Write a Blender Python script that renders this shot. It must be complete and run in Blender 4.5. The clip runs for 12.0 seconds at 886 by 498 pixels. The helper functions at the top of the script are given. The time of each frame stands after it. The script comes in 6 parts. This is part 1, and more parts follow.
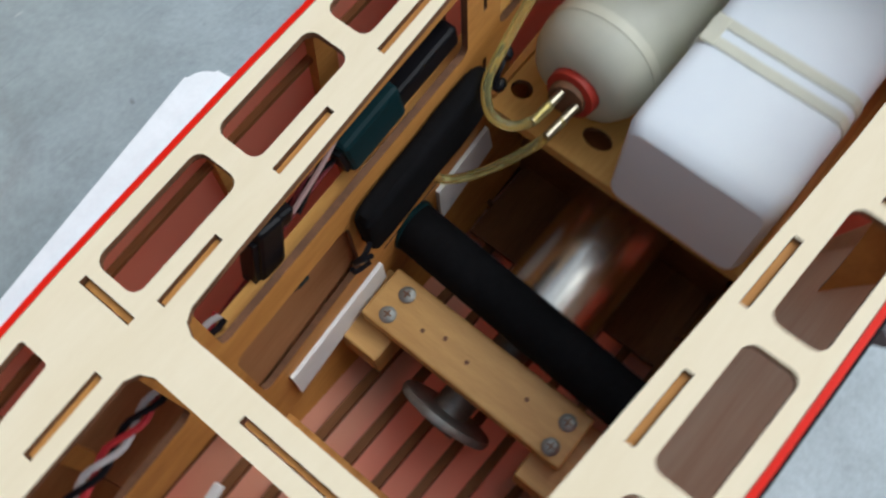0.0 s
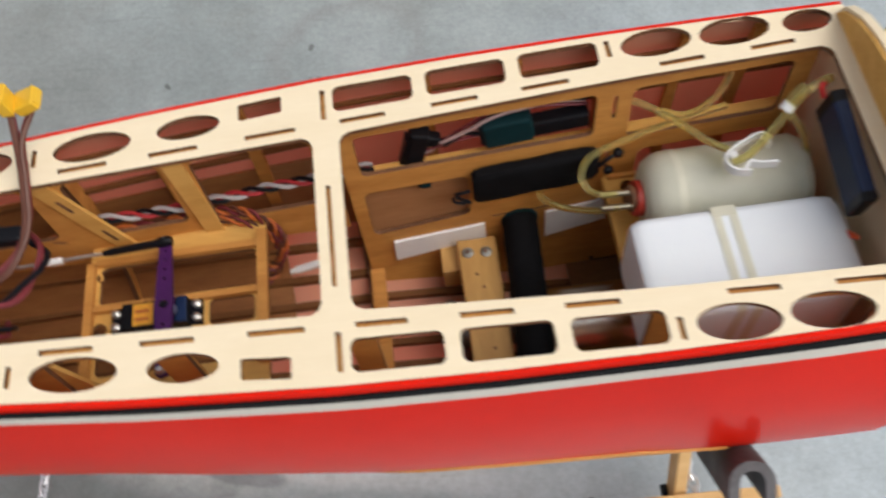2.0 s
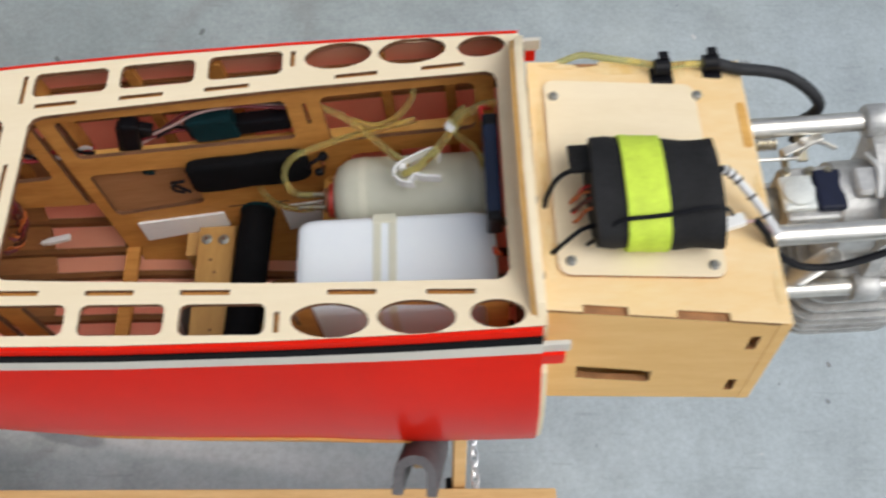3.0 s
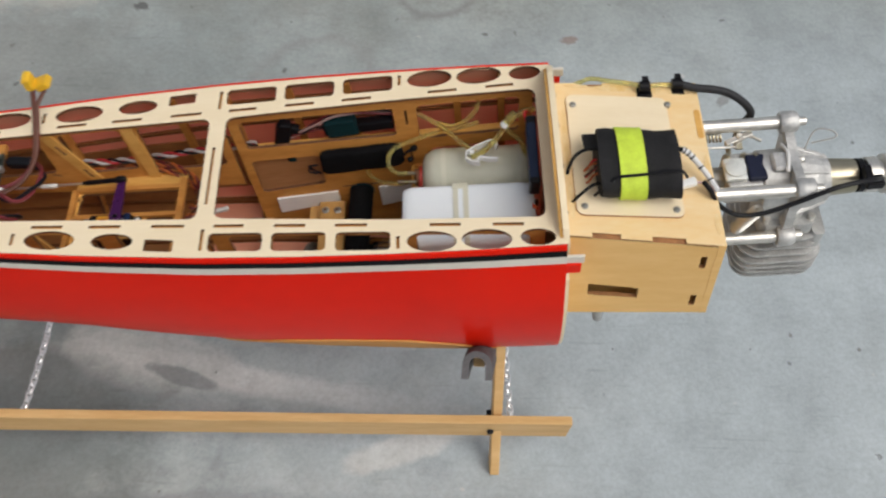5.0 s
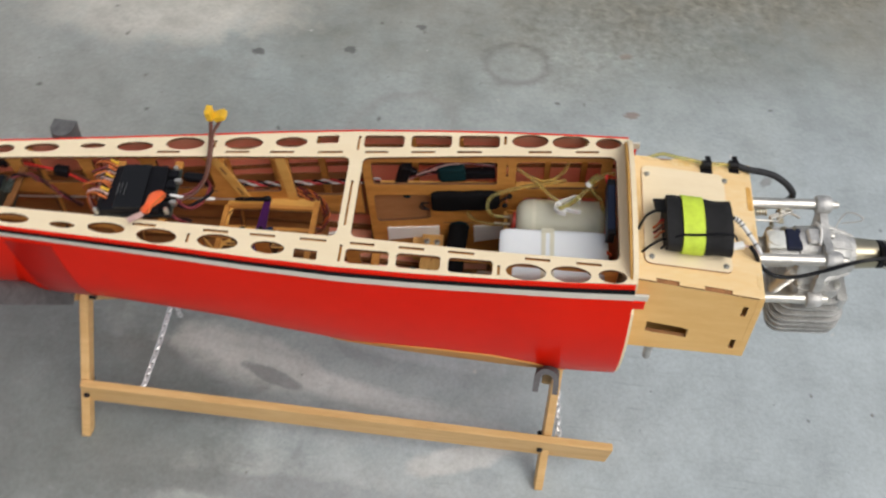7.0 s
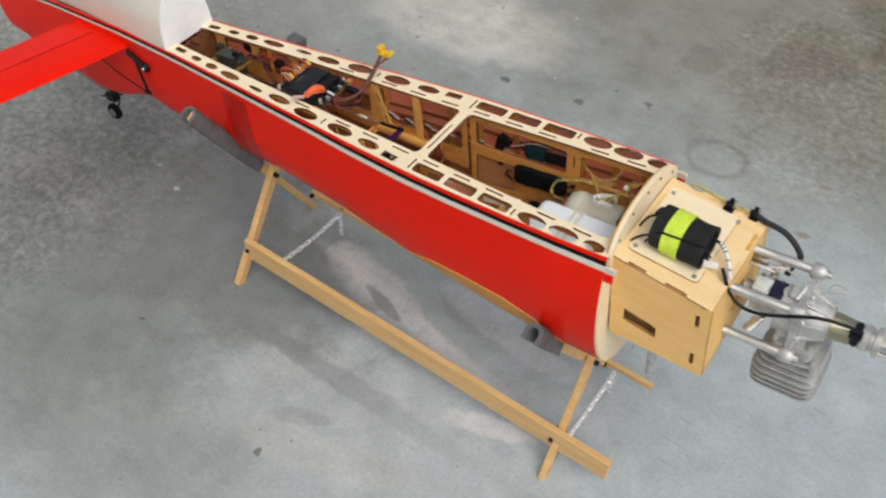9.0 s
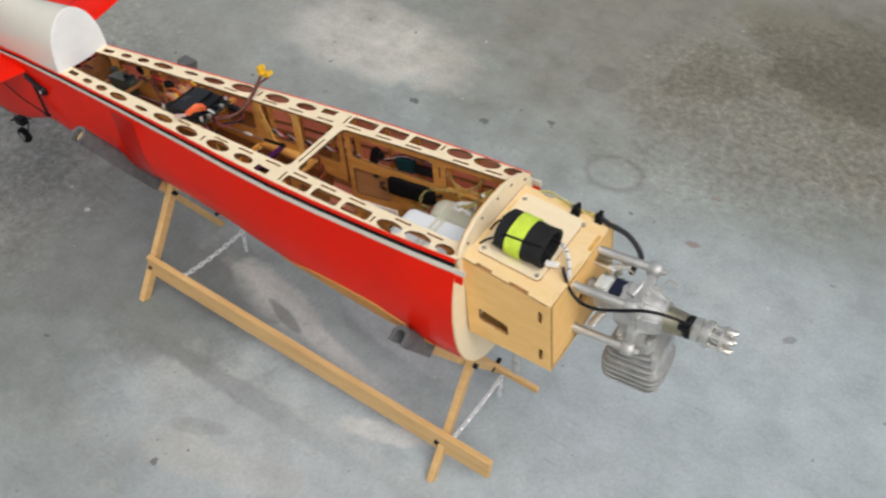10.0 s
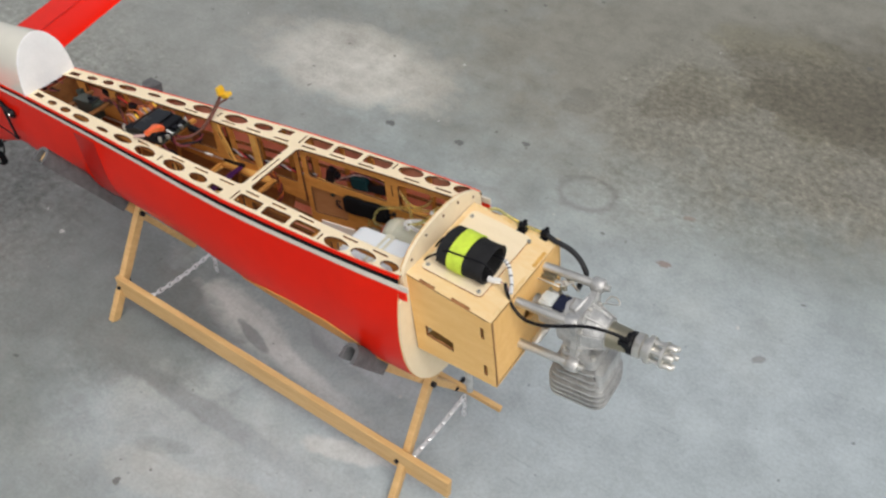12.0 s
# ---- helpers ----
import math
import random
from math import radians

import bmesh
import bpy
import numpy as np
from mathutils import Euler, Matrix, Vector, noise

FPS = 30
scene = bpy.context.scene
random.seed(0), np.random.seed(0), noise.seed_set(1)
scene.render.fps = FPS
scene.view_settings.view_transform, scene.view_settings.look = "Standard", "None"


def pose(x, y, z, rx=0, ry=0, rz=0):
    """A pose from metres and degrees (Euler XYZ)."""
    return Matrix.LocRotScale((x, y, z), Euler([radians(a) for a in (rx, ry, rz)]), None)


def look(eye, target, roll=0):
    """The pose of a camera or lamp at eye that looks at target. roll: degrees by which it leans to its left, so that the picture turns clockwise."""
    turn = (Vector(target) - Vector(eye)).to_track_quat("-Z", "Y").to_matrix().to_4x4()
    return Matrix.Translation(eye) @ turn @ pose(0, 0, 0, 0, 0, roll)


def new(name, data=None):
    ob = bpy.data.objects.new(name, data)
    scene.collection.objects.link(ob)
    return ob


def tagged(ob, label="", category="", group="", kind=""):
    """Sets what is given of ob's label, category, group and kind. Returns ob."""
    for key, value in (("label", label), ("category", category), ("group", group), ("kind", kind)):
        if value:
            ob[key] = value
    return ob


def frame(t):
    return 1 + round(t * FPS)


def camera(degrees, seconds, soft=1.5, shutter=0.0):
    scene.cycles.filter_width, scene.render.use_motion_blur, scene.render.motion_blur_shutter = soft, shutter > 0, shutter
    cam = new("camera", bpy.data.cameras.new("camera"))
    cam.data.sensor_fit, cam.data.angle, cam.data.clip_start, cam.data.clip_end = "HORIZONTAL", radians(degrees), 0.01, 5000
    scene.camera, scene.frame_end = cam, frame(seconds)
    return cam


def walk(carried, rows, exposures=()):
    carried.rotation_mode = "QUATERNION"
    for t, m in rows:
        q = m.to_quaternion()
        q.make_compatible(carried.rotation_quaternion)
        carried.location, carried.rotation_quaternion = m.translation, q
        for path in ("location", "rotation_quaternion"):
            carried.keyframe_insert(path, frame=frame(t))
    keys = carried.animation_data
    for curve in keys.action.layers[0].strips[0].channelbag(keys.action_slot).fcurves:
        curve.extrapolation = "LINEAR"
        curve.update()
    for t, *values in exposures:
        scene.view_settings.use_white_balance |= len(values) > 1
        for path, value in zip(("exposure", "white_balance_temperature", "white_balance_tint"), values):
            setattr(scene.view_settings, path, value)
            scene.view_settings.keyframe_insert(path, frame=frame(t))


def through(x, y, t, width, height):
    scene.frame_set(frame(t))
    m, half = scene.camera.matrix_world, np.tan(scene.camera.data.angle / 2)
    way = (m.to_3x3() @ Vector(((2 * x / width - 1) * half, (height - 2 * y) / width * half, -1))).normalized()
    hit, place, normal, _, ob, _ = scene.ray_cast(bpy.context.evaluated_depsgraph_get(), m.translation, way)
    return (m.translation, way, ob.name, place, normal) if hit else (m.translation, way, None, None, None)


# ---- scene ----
cam = camera(52.34, 12.0, soft=2.3, shutter=0.5)
PATH = [  # seconds, place, turn
    (0, -0.0297, -0.0444, 0.7324, 25.23, -4.24, -51.27),
    (0.5, -0.0188, -0.0772, 0.7799, 23.56, -6.10, -36.98),
    (1, -0.0211, -0.1113, 0.8253, 21.69, -5.65, -21.78),
    (1.5, -0.0250, -0.1610, 0.8606, 24.35, -3.62, -13.33),
    (2, -0.0008, -0.2256, 0.8984, 27.33, -3.63, -7.17),
    (2.5, 0.1066, -0.2520, 0.9188, 25.79, -4.52, -3.68),
    (3, 0.2002, -0.2544, 0.9458, 26.33, -4.22, -2.07),
    (3.2, 0.2209, -0.2557, 0.9576, 26.12, -4.06, -1.83),
    (4.8, 0.1555, -0.4081, 1.1222, 28.69, -3.68, -1.92),
    (5, 0.1386, -0.4392, 1.1418, 29.26, -3.83, -1.49),
    (5.5, 0.0942, -0.4876, 1.1828, 31.40, -4.27, -0.51),
    (6, 0.0350, -0.5007, 1.2090, 30.51, -4.32, 1.34),
    (6.5, 0.0304, -0.5240, 1.2474, 31.16, -5.61, 1.61),
    (7, 0.0616, -0.5474, 1.2731, 32.13, -5.35, 4.22),
    (7.3, 0.1147, -0.5573, 1.2782, 32.00, -3.98, 11.43),
    (7.5, 0.1749, -0.5526, 1.2821, 33.02, -3.00, 19.17),
    (7.7, 0.2409, -0.5357, 1.2738, 33.58, -2.68, 27.08),
    (9.3, 0.5073, -0.7652, 1.3646, 39.35, -1.96, 33.92),
    (9.5, 0.5414, -0.7582, 1.3729, 39.56, -2.24, 32.72),
    (10, 0.6177, -0.7167, 1.3779, 40.48, -2.32, 32.17),
    (10.5, 0.6650, -0.6923, 1.3803, 41.61, -1.49, 32.54),
    (11, 0.6839, -0.6812, 1.3753, 40.51, -1.98, 32.68),
    (11.5, 0.6938, -0.6822, 1.3735, 40.90, -2.39, 32.44),
    (12, 0.6963, -0.6826, 1.3781, 42.12, -1.63, 32.57),
]
walk(cam, [(t, pose(x, y, z, rx, ry, rz)) for t, x, y, z, rx, ry, rz in PATH], [(0.0, 0.02, 5800, 5), (0.8, -0.06, 6200, 8), (2.0, 0.18, 6500, 11), (3.2, 0.02, 6300, 9), (5.0, -0.10, 6600, 10), (5.5, -0.17, 6600, 10), (6.5, -0.06, 6600, 10), (7.5, 0.0, 6700, 10), (9.5, 0.02, 6600, 9), (12.0, 0.03, 6600, 10)])

# ---- light: soft daylight of a wide open hall ----
world = bpy.data.worlds.new("daylight")
scene.world = world
world.use_nodes = True
wn = world.node_tree.nodes
sky = wn.new("ShaderNodeTexSky")
sky.sky_type, sky.sun_disc = "NISHITA", False
sky.sun_elevation, sky.sun_rotation, sky.dust_density = radians(60), radians(128), 4.0
wn["Background"].inputs["Strength"].default_value = 0.135
haze = wn.new("ShaderNodeHueSaturation")
haze.inputs["Saturation"].default_value = 0.35
world.node_tree.links.new(sky.outputs[0], haze.inputs["Color"])
world.node_tree.links.new(haze.outputs[0], wn["Background"].inputs["Color"])
sun_data = bpy.data.lights.new("sun", "SUN")
sun_data.energy, sun_data.angle, sun_data.color = 1.1, radians(50), (1.0, 0.955, 0.87)
sun = new("sun", sun_data)
sun.matrix_world = look((1.35, -1.10, 3.05), (0, 0, 0))


# ---- materials ----
def mat(name, color, rough=0.5, metal=0.0, vary=0.12, scale=30.0, bump=0.0, bump_scale=200.0, stretch=(1, 1, 1), second=None, coat=0.0, spec=0.5, through=None):
    """Two scales of noise over the colour, with relief; stretch gives a grain."""
    m = bpy.data.materials.new(name)
    m.use_nodes = True
    nt = m.node_tree
    b = nt.nodes["Principled BSDF"]
    b.inputs["Roughness"].default_value, b.inputs["Metallic"].default_value = rough, metal
    b.inputs["Coat Weight"].default_value = coat
    b.inputs["Coat Roughness"].default_value = 0.12
    b.inputs["Specular IOR Level"].default_value = spec
    tc = nt.nodes.new("ShaderNodeTexCoord")
    mp = nt.nodes.new("ShaderNodeMapping")
    mp.inputs["Scale"].default_value = stretch
    nt.links.new(tc.outputs["Object"], mp.inputs["Vector"])
    n1, n2 = nt.nodes.new("ShaderNodeTexNoise"), nt.nodes.new("ShaderNodeTexNoise")
    n1.inputs["Scale"].default_value, n1.inputs["Detail"].default_value = scale, 6
    n2.inputs["Scale"].default_value, n2.inputs["Detail"].default_value = scale * 6, 4
    for n in (n1, n2):
        nt.links.new(mp.outputs[0], n.inputs["Vector"])
    mix = nt.nodes.new("ShaderNodeMath")
    mix.operation = "MULTIPLY_ADD"
    nt.links.new(n1.outputs["Fac"], mix.inputs[0])
    mix.inputs[1].default_value = 0.65
    sc = nt.nodes.new("ShaderNodeMath")
    sc.operation = "MULTIPLY"
    sc.inputs[1].default_value = 0.35
    nt.links.new(n2.outputs["Fac"], sc.inputs[0])
    nt.links.new(sc.outputs[0], mix.inputs[2])
    ramp = nt.nodes.new("ShaderNodeValToRGB")
    lo = second or tuple(c * (1 - vary) for c in color)
    hi = color if second else tuple(min(1.0, c * (1 + vary)) for c in color)
    ramp.color_ramp.elements[0].position, ramp.color_ramp.elements[1].position = 0.36, 0.64
    ramp.color_ramp.elements[0].color, ramp.color_ramp.elements[1].color = (*lo, 1), (*hi, 1)
    nt.links.new(mix.outputs[0], ramp.inputs[0])
    nt.links.new(ramp.outputs[0], b.inputs["Base Color"])
    if through:
        # thin film: part of the light goes through
        tr, mx = nt.nodes.new("ShaderNodeBsdfTranslucent"), nt.nodes.new("ShaderNodeMixShader")
        tr.inputs["Color"].default_value = (*through[1], 1)
        mx.inputs[0].default_value = through[0]
        nt.links.new(b.outputs[0], mx.inputs[1])
        nt.links.new(tr.outputs[0], mx.inputs[2])
        nt.links.new(mx.outputs[0], nt.nodes["Material Output"].inputs["Surface"])
    if bump:
        n3 = nt.nodes.new("ShaderNodeTexNoise")
        n3.inputs["Scale"].default_value, n3.inputs["Detail"].default_value = bump_scale, 4
        nt.links.new(mp.outputs[0], n3.inputs["Vector"])
        bp = nt.nodes.new("ShaderNodeBump")
        bp.inputs["Strength"].default_value, bp.inputs["Distance"].default_value = bump, 0.001
        nt.links.new(n3.outputs["Fac"], bp.inputs["Height"])
        nt.links.new(bp.outputs[0], b.inputs["Normal"])
    return m


PLY = mat("birch_ply", (0.86, 0.73, 0.52), 0.6, second=(0.82, 0.685, 0.47), scale=18, stretch=(1, 5, 5), bump=0.15, bump_scale=300, spec=0.3)
# inside plywood in two darker, redder copies: shade and red bounce in the colour
PLY_MID = mat("mid_shade_ply", (0.73, 0.42, 0.118), 0.6, second=(0.61, 0.32, 0.076), scale=18, stretch=(1, 5, 5), bump=0.15, spec=0.3)
PLY_DARK = mat("ply_with_inside_shade", (0.64, 0.305, 0.074), 0.6, second=(0.47, 0.195, 0.042), scale=16, stretch=(1, 5, 5), bump=0.2, spec=0.35)
EDGE = mat("laser_cut_edge", (0.16, 0.07, 0.03), 0.7, vary=0.3, scale=80)
PINE = mat("pine_lath", (0.70, 0.46, 0.21), 0.5, second=(0.58, 0.35, 0.14), scale=10, stretch=(1, 9, 9), bump=0.15, spec=0.3)
BEAM = mat("hardwood_beam", (0.62, 0.36, 0.115), 0.5, second=(0.50, 0.27, 0.08), scale=14, stretch=(6, 1, 6), bump=0.2)
RED = mat("red_film", (1.0, 0.015, 0.004), 0.22, vary=0.10, scale=7, bump=0.12, bump_scale=24, spec=0.13, through=(0.27, (1.0, 0.30, 0.20)))
RED_TWICE = mat("doubled_red_film", (0.43, 0.008, 0.004), 0.30, vary=0.10, scale=7, bump=0.08, bump_scale=30, spec=0.25)
FILM_IN = mat("red_film_inside", (0.96, 0.48, 0.33), 0.5, second=(0.89, 0.39, 0.26), scale=14, spec=0.3, through=(0.45, (0.98, 0.72, 0.58)))
STRINGER = mat("stringer_and_shaded_ply", (0.23, 0.098, 0.032), 0.65, second=(0.155, 0.06, 0.018), scale=18, stretch=(1, 5, 5), bump=0.2, spec=0.3)
DARK_RED = mat("dark_red_wire", (0.16, 0.02, 0.025), 0.5, vary=0.15)
PLY_TOP = mat("honey_ply", (0.86, 0.66, 0.38), 0.55, second=(0.83, 0.58, 0.28), scale=14, stretch=(1, 3, 3), bump=0.15, bump_scale=300, spec=0.3)
PLY_BOX = mat("amber_ply", (0.88, 0.555, 0.215), 0.6, second=(0.82, 0.49, 0.17), scale=18, stretch=(1, 5, 5), bump=0.15, bump_scale=300, spec=0.3)
BLACK_FILM = mat("black_film", (0.006, 0.006, 0.007), 0.6, vary=0.2, spec=0.1)
WHITE_FILM = mat("white_film", (0.66, 0.62, 0.54), 0.35, vary=0.05, scale=12)
# turtledeck white, greyed for the shade on its body; the front takes FOAM
WHITE_GLOSS = mat("shaded_white_gel_coat", (0.66, 0.64, 0.56), 0.25, vary=0.03, scale=8, coat=0.4)
FOAM = mat("white_foam", (0.88, 0.88, 0.88), 0.7, vary=0.04, scale=40, bump=0.2)
GREY_FOAM = mat("grey_pipe_foam", (0.118, 0.118, 0.122), 0.9, vary=0.25, scale=60, bump=0.5, spec=0.2)
NEOPRENE = mat("black_neoprene", (0.013, 0.013, 0.014), 0.75, vary=0.35, scale=60, bump=0.5, bump_scale=500, spec=0.25)
RUBBER = mat("black_rubber", (0.006, 0.006, 0.007), 0.85, vary=0.3, scale=60, bump=0.3, spec=0.1)
BREATHER = mat("dark_grey_hose", (0.022, 0.023, 0.026), 0.6, vary=0.3, scale=120, bump=0.2, spec=0.3)
GLOSS_BLACK = mat("gloss_black_plastic", (0.004, 0.004, 0.005), 0.12, vary=0.25, scale=50, spec=0.5)
BLACK = mat("black_plastic", (0.006, 0.006, 0.008), 0.4, vary=0.25, scale=50, spec=0.18)
TANK = mat("milky_tank_plastic", (0.91, 0.955, 1.0), 0.35, vary=0.02, scale=20, spec=0.4, through=(0.12, (0.95, 0.975, 1.0)))
TANK_STRAP = mat("milky_strap", (0.78, 0.76, 0.62), 0.4, vary=0.05, scale=40, through=(0.3, (0.9, 0.9, 0.8)))
SCREW = mat("dull_screw", (0.30, 0.30, 0.28), 0.5, 0.7, vary=0.2, scale=200)
CAN = mat("milky_bottle_plastic", (0.74, 0.74, 0.62), 0.38, vary=0.08, scale=20, spec=0.4, through=(0.35, (0.80, 0.79, 0.62)))
STEEL = mat("polished_steel", (0.78, 0.75, 0.67), 0.27, 1.0, vary=0.14, scale=30, stretch=(1, 8, 8))
ALU = mat("cast_aluminium", (0.52, 0.52, 0.51), 0.48, 0.6, vary=0.22, scale=60, bump=0.4, bump_scale=400)
ALU_TURNED = mat("turned_aluminium", (0.70, 0.68, 0.63), 0.34, 0.9, vary=0.12, scale=60)
BRASSY = mat("anodised_collar", (0.42, 0.38, 0.28), 0.3, 1.0, vary=0.1)
LIME = mat("lime_strap", (0.56, 0.72, 0.06), 0.7, vary=0.12, scale=90, bump=0.3)
YELLOW = mat("yellow_plug", (0.80, 0.48, 0.03), 0.4, vary=0.1)
TUBE_YELLOW = mat("yellow_fuel_tube", (0.88, 0.80, 0.36), 0.15, vary=0.08, spec=0.5)
tube_shader = TUBE_YELLOW.node_tree.nodes["Principled BSDF"]
tube_shader.inputs["Transmission Weight"].default_value, tube_shader.inputs["IOR"].default_value = 0.88, 1.22
PANEL = mat("brown_balsa_panel", (0.47, 0.235, 0.105), 0.65, second=(0.36, 0.165, 0.065), scale=9, stretch=(1, 8, 8), bump=0.2, spec=0.3)
BURNT = mat("burnt_ply_edge", (0.33, 0.15, 0.055), 0.7, vary=0.25, scale=80)
SHEET = mat("balsa_sheet", (0.93, 0.72, 0.52), 0.65, second=(0.82, 0.55, 0.36), scale=10, stretch=(1, 7, 7), bump=0.2, spec=0.3)
AFT_SHEET = mat("brown_ply_sheet", (0.36, 0.155, 0.05), 0.65, second=(0.25, 0.10, 0.033), scale=14, stretch=(1, 6, 6), bump=0.2, spec=0.3)
PURPLE = mat("purple_anodised", (0.070, 0.011, 0.10), 0.45, 0.4, vary=0.15)
ORANGE = mat("orange_wire", (0.76, 0.12, 0.03), 0.45, vary=0.1)
DULL_ORANGE = mat("dull_orange_wire", (0.48, 0.12, 0.025), 0.5, vary=0.15)
SERVO_GREY = mat("green_grey_case", (0.035, 0.042, 0.036), 0.35, vary=0.2, spec=0.4)
LABEL = mat("amber_label", (0.72, 0.33, 0.03), 0.45, vary=0.15, scale=300)
RED_WIRE = mat("red_wire", (0.55, 0.02, 0.015), 0.45, vary=0.1)
BRIGHT_RED = mat("bright_red_wire", (0.42, 0.025, 0.03), 0.45, vary=0.1)
WHITE_WIRE = mat("white_wire", (0.75, 0.75, 0.75), 0.45, vary=0.05)
BROWN_WIRE = mat("brown_wire", (0.10, 0.03, 0.015), 0.5, vary=0.1)
# blue of the speed controller, darkened for the shade behind the nose former
BLUE = mat("shaded_blue_wrap", (0.008, 0.018, 0.050), 0.45, vary=0.2, spec=0.3)
GEAR_BLUE = mat("blue_gear_case", (0.012, 0.030, 0.095), 0.4, 0.3, vary=0.2, spec=0.4)
NAVY = mat("navy_insulator", (0.008, 0.012, 0.035), 0.5, vary=0.2, spec=0.3)
TEAL = mat("dark_teal_plastic", (0.005, 0.026, 0.030), 0.45, vary=0.2, spec=0.15)
RED_CAP = mat("red_cap", (0.42, 0.035, 0.02), 0.45, vary=0.1)
CLEAR = mat("white_clip_plastic", (0.80, 0.80, 0.78), 0.3, vary=0.05)
GREEN_PCB = mat("dark_board", (0.008, 0.010, 0.010), 0.4, vary=0.3)
PRINT = mat("grey_print", (0.10, 0.10, 0.10), 0.4, vary=0.1)
GLUE = mat("amber_glue_stain", (0.75, 0.50, 0.20), 0.4, second=(0.83, 0.64, 0.36), scale=90, spec=0.4)
GREYED_WIRE = mat("greyed_wire", (0.50, 0.47, 0.46), 0.5, vary=0.1)
PINK_WIRE = mat("faded_wire", (0.52, 0.34, 0.31), 0.5, vary=0.1)
PUMP = mat("grey_green_casting", (0.66, 0.69, 0.67), 0.45, 0.2, vary=0.12, scale=80)
ZINC = mat("zinc_chain", (0.78, 0.79, 0.81), 0.32, 0.6, vary=0.15, scale=120)
PAPER = mat("white_ribbed_sheet", (0.92, 0.92, 0.90), 0.7, vary=0.04, scale=60)


def concrete():
    m = bpy.data.materials.new("concrete_floor")
    m.use_nodes = True
    nt = m.node_tree
    b = nt.nodes["Principled BSDF"]
    tc = nt.nodes.new("ShaderNodeTexCoord")

    def noise_node(scale, detail, rough=0.55):
        n = nt.nodes.new("ShaderNodeTexNoise")
        n.inputs["Scale"].default_value, n.inputs["Detail"].default_value, n.inputs["Roughness"].default_value = scale, detail, rough
        nt.links.new(tc.outputs["Object"], n.inputs["Vector"])
        return n

    def ramp(src, stops):
        r = nt.nodes.new("ShaderNodeValToRGB")
        while len(r.color_ramp.elements) < len(stops):
            r.color_ramp.elements.new(0.5)
        for e, (p, c) in zip(r.color_ramp.elements, stops):
            e.position, e.color = p, (*c, 1)
        nt.links.new(src.outputs["Fac"], r.inputs[0])
        return r

    def mixer(kind, fac, a, bb):
        x = nt.nodes.new("ShaderNodeMix")
        x.data_type, x.blend_type = "RGBA", kind
        x.inputs[0].default_value = fac
        nt.links.new(a.outputs[0] if "Result" not in a.outputs else a.outputs[2], x.inputs[6])
        nt.links.new(bb.outputs[0] if "Result" not in bb.outputs else bb.outputs[2], x.inputs[7])
        return x

    sep = nt.nodes.new("ShaderNodeSeparateXYZ")
    nt.links.new(tc.outputs["Object"], sep.inputs[0])

    def calc(op, a, b=0.0):
        n = nt.nodes.new("ShaderNodeMath")
        n.operation = op
        for k, v in enumerate((a, b)):
            if isinstance(v, (int, float)):
                n.inputs[k].default_value = v
            else:
                nt.links.new(v, n.inputs[k])
        return n.outputs[0]

    wob = noise_node(7, 11, 0.72).outputs["Fac"]
    wob_small = noise_node(75, 6, 0.7).outputs["Fac"]

    def blot(cx, cy, rx, ry, turn=0.0, ring=False, rough=1.3, crisp_edge=2.3):
        """A patch with a ragged edge, for stains and painted shade: 1 inside, 0 outside."""
        dx, dy = calc("SUBTRACT", sep.outputs[0], cx), calc("SUBTRACT", sep.outputs[1], cy)
        c, s = math.cos(turn), math.sin(turn)
        u = calc("DIVIDE", calc("ADD", calc("MULTIPLY", dx, c), calc("MULTIPLY", dy, s)), rx)
        v = calc("DIVIDE", calc("SUBTRACT", calc("MULTIPLY", dy, c), calc("MULTIPLY", dx, s)), ry)
        d = calc("SQRT", calc("ADD", calc("MULTIPLY", u, u), calc("MULTIPLY", v, v)))
        d = calc("ADD", d, calc("MULTIPLY", calc("SUBTRACT", wob_small if rx < 0.03 else wob, 0.5), rough))
        f = calc("SUBTRACT", 1.0, calc("ABSOLUTE", calc("MULTIPLY", calc("SUBTRACT", d, 0.85), 5.0))) if ring else calc("MULTIPLY", calc("SUBTRACT", 1.2, d), crisp_edge)
        n = nt.nodes.new("ShaderNodeClamp")
        nt.links.new(f, n.inputs[0])
        return n.outputs[0]

    def stain_or_shade(under, mask, colour, share):
        x = nt.nodes.new("ShaderNodeMix")
        x.data_type = "RGBA"
        nt.links.new(calc("MULTIPLY", mask, share), x.inputs[0])
        nt.links.new(under.outputs[0] if "Result" not in under.outputs else under.outputs[2], x.inputs[6])
        x.inputs[7].default_value = (*colour, 1)
        return x

    base = ramp(noise_node(1.7, 6), [(0.32, (0.223, 0.255, 0.254)), (0.52, (0.313, 0.35, 0.347)), (0.7, (0.407, 0.44, 0.431))])
    mid = ramp(noise_node(11, 8, 0.65), [(0.3, (0.87, 0.87, 0.865)), (0.6, (1.04, 1.04, 1.04))])
    fine = ramp(noise_node(150, 6, 0.75), [(0.34, (0.83, 0.83, 0.83)), (0.62, (1.06, 1.06, 1.06))])
    spots = ramp(noise_node(42, 1), [(0.205, (0.30, 0.29, 0.27)), (0.245, (1.0, 1.0, 1.0))])
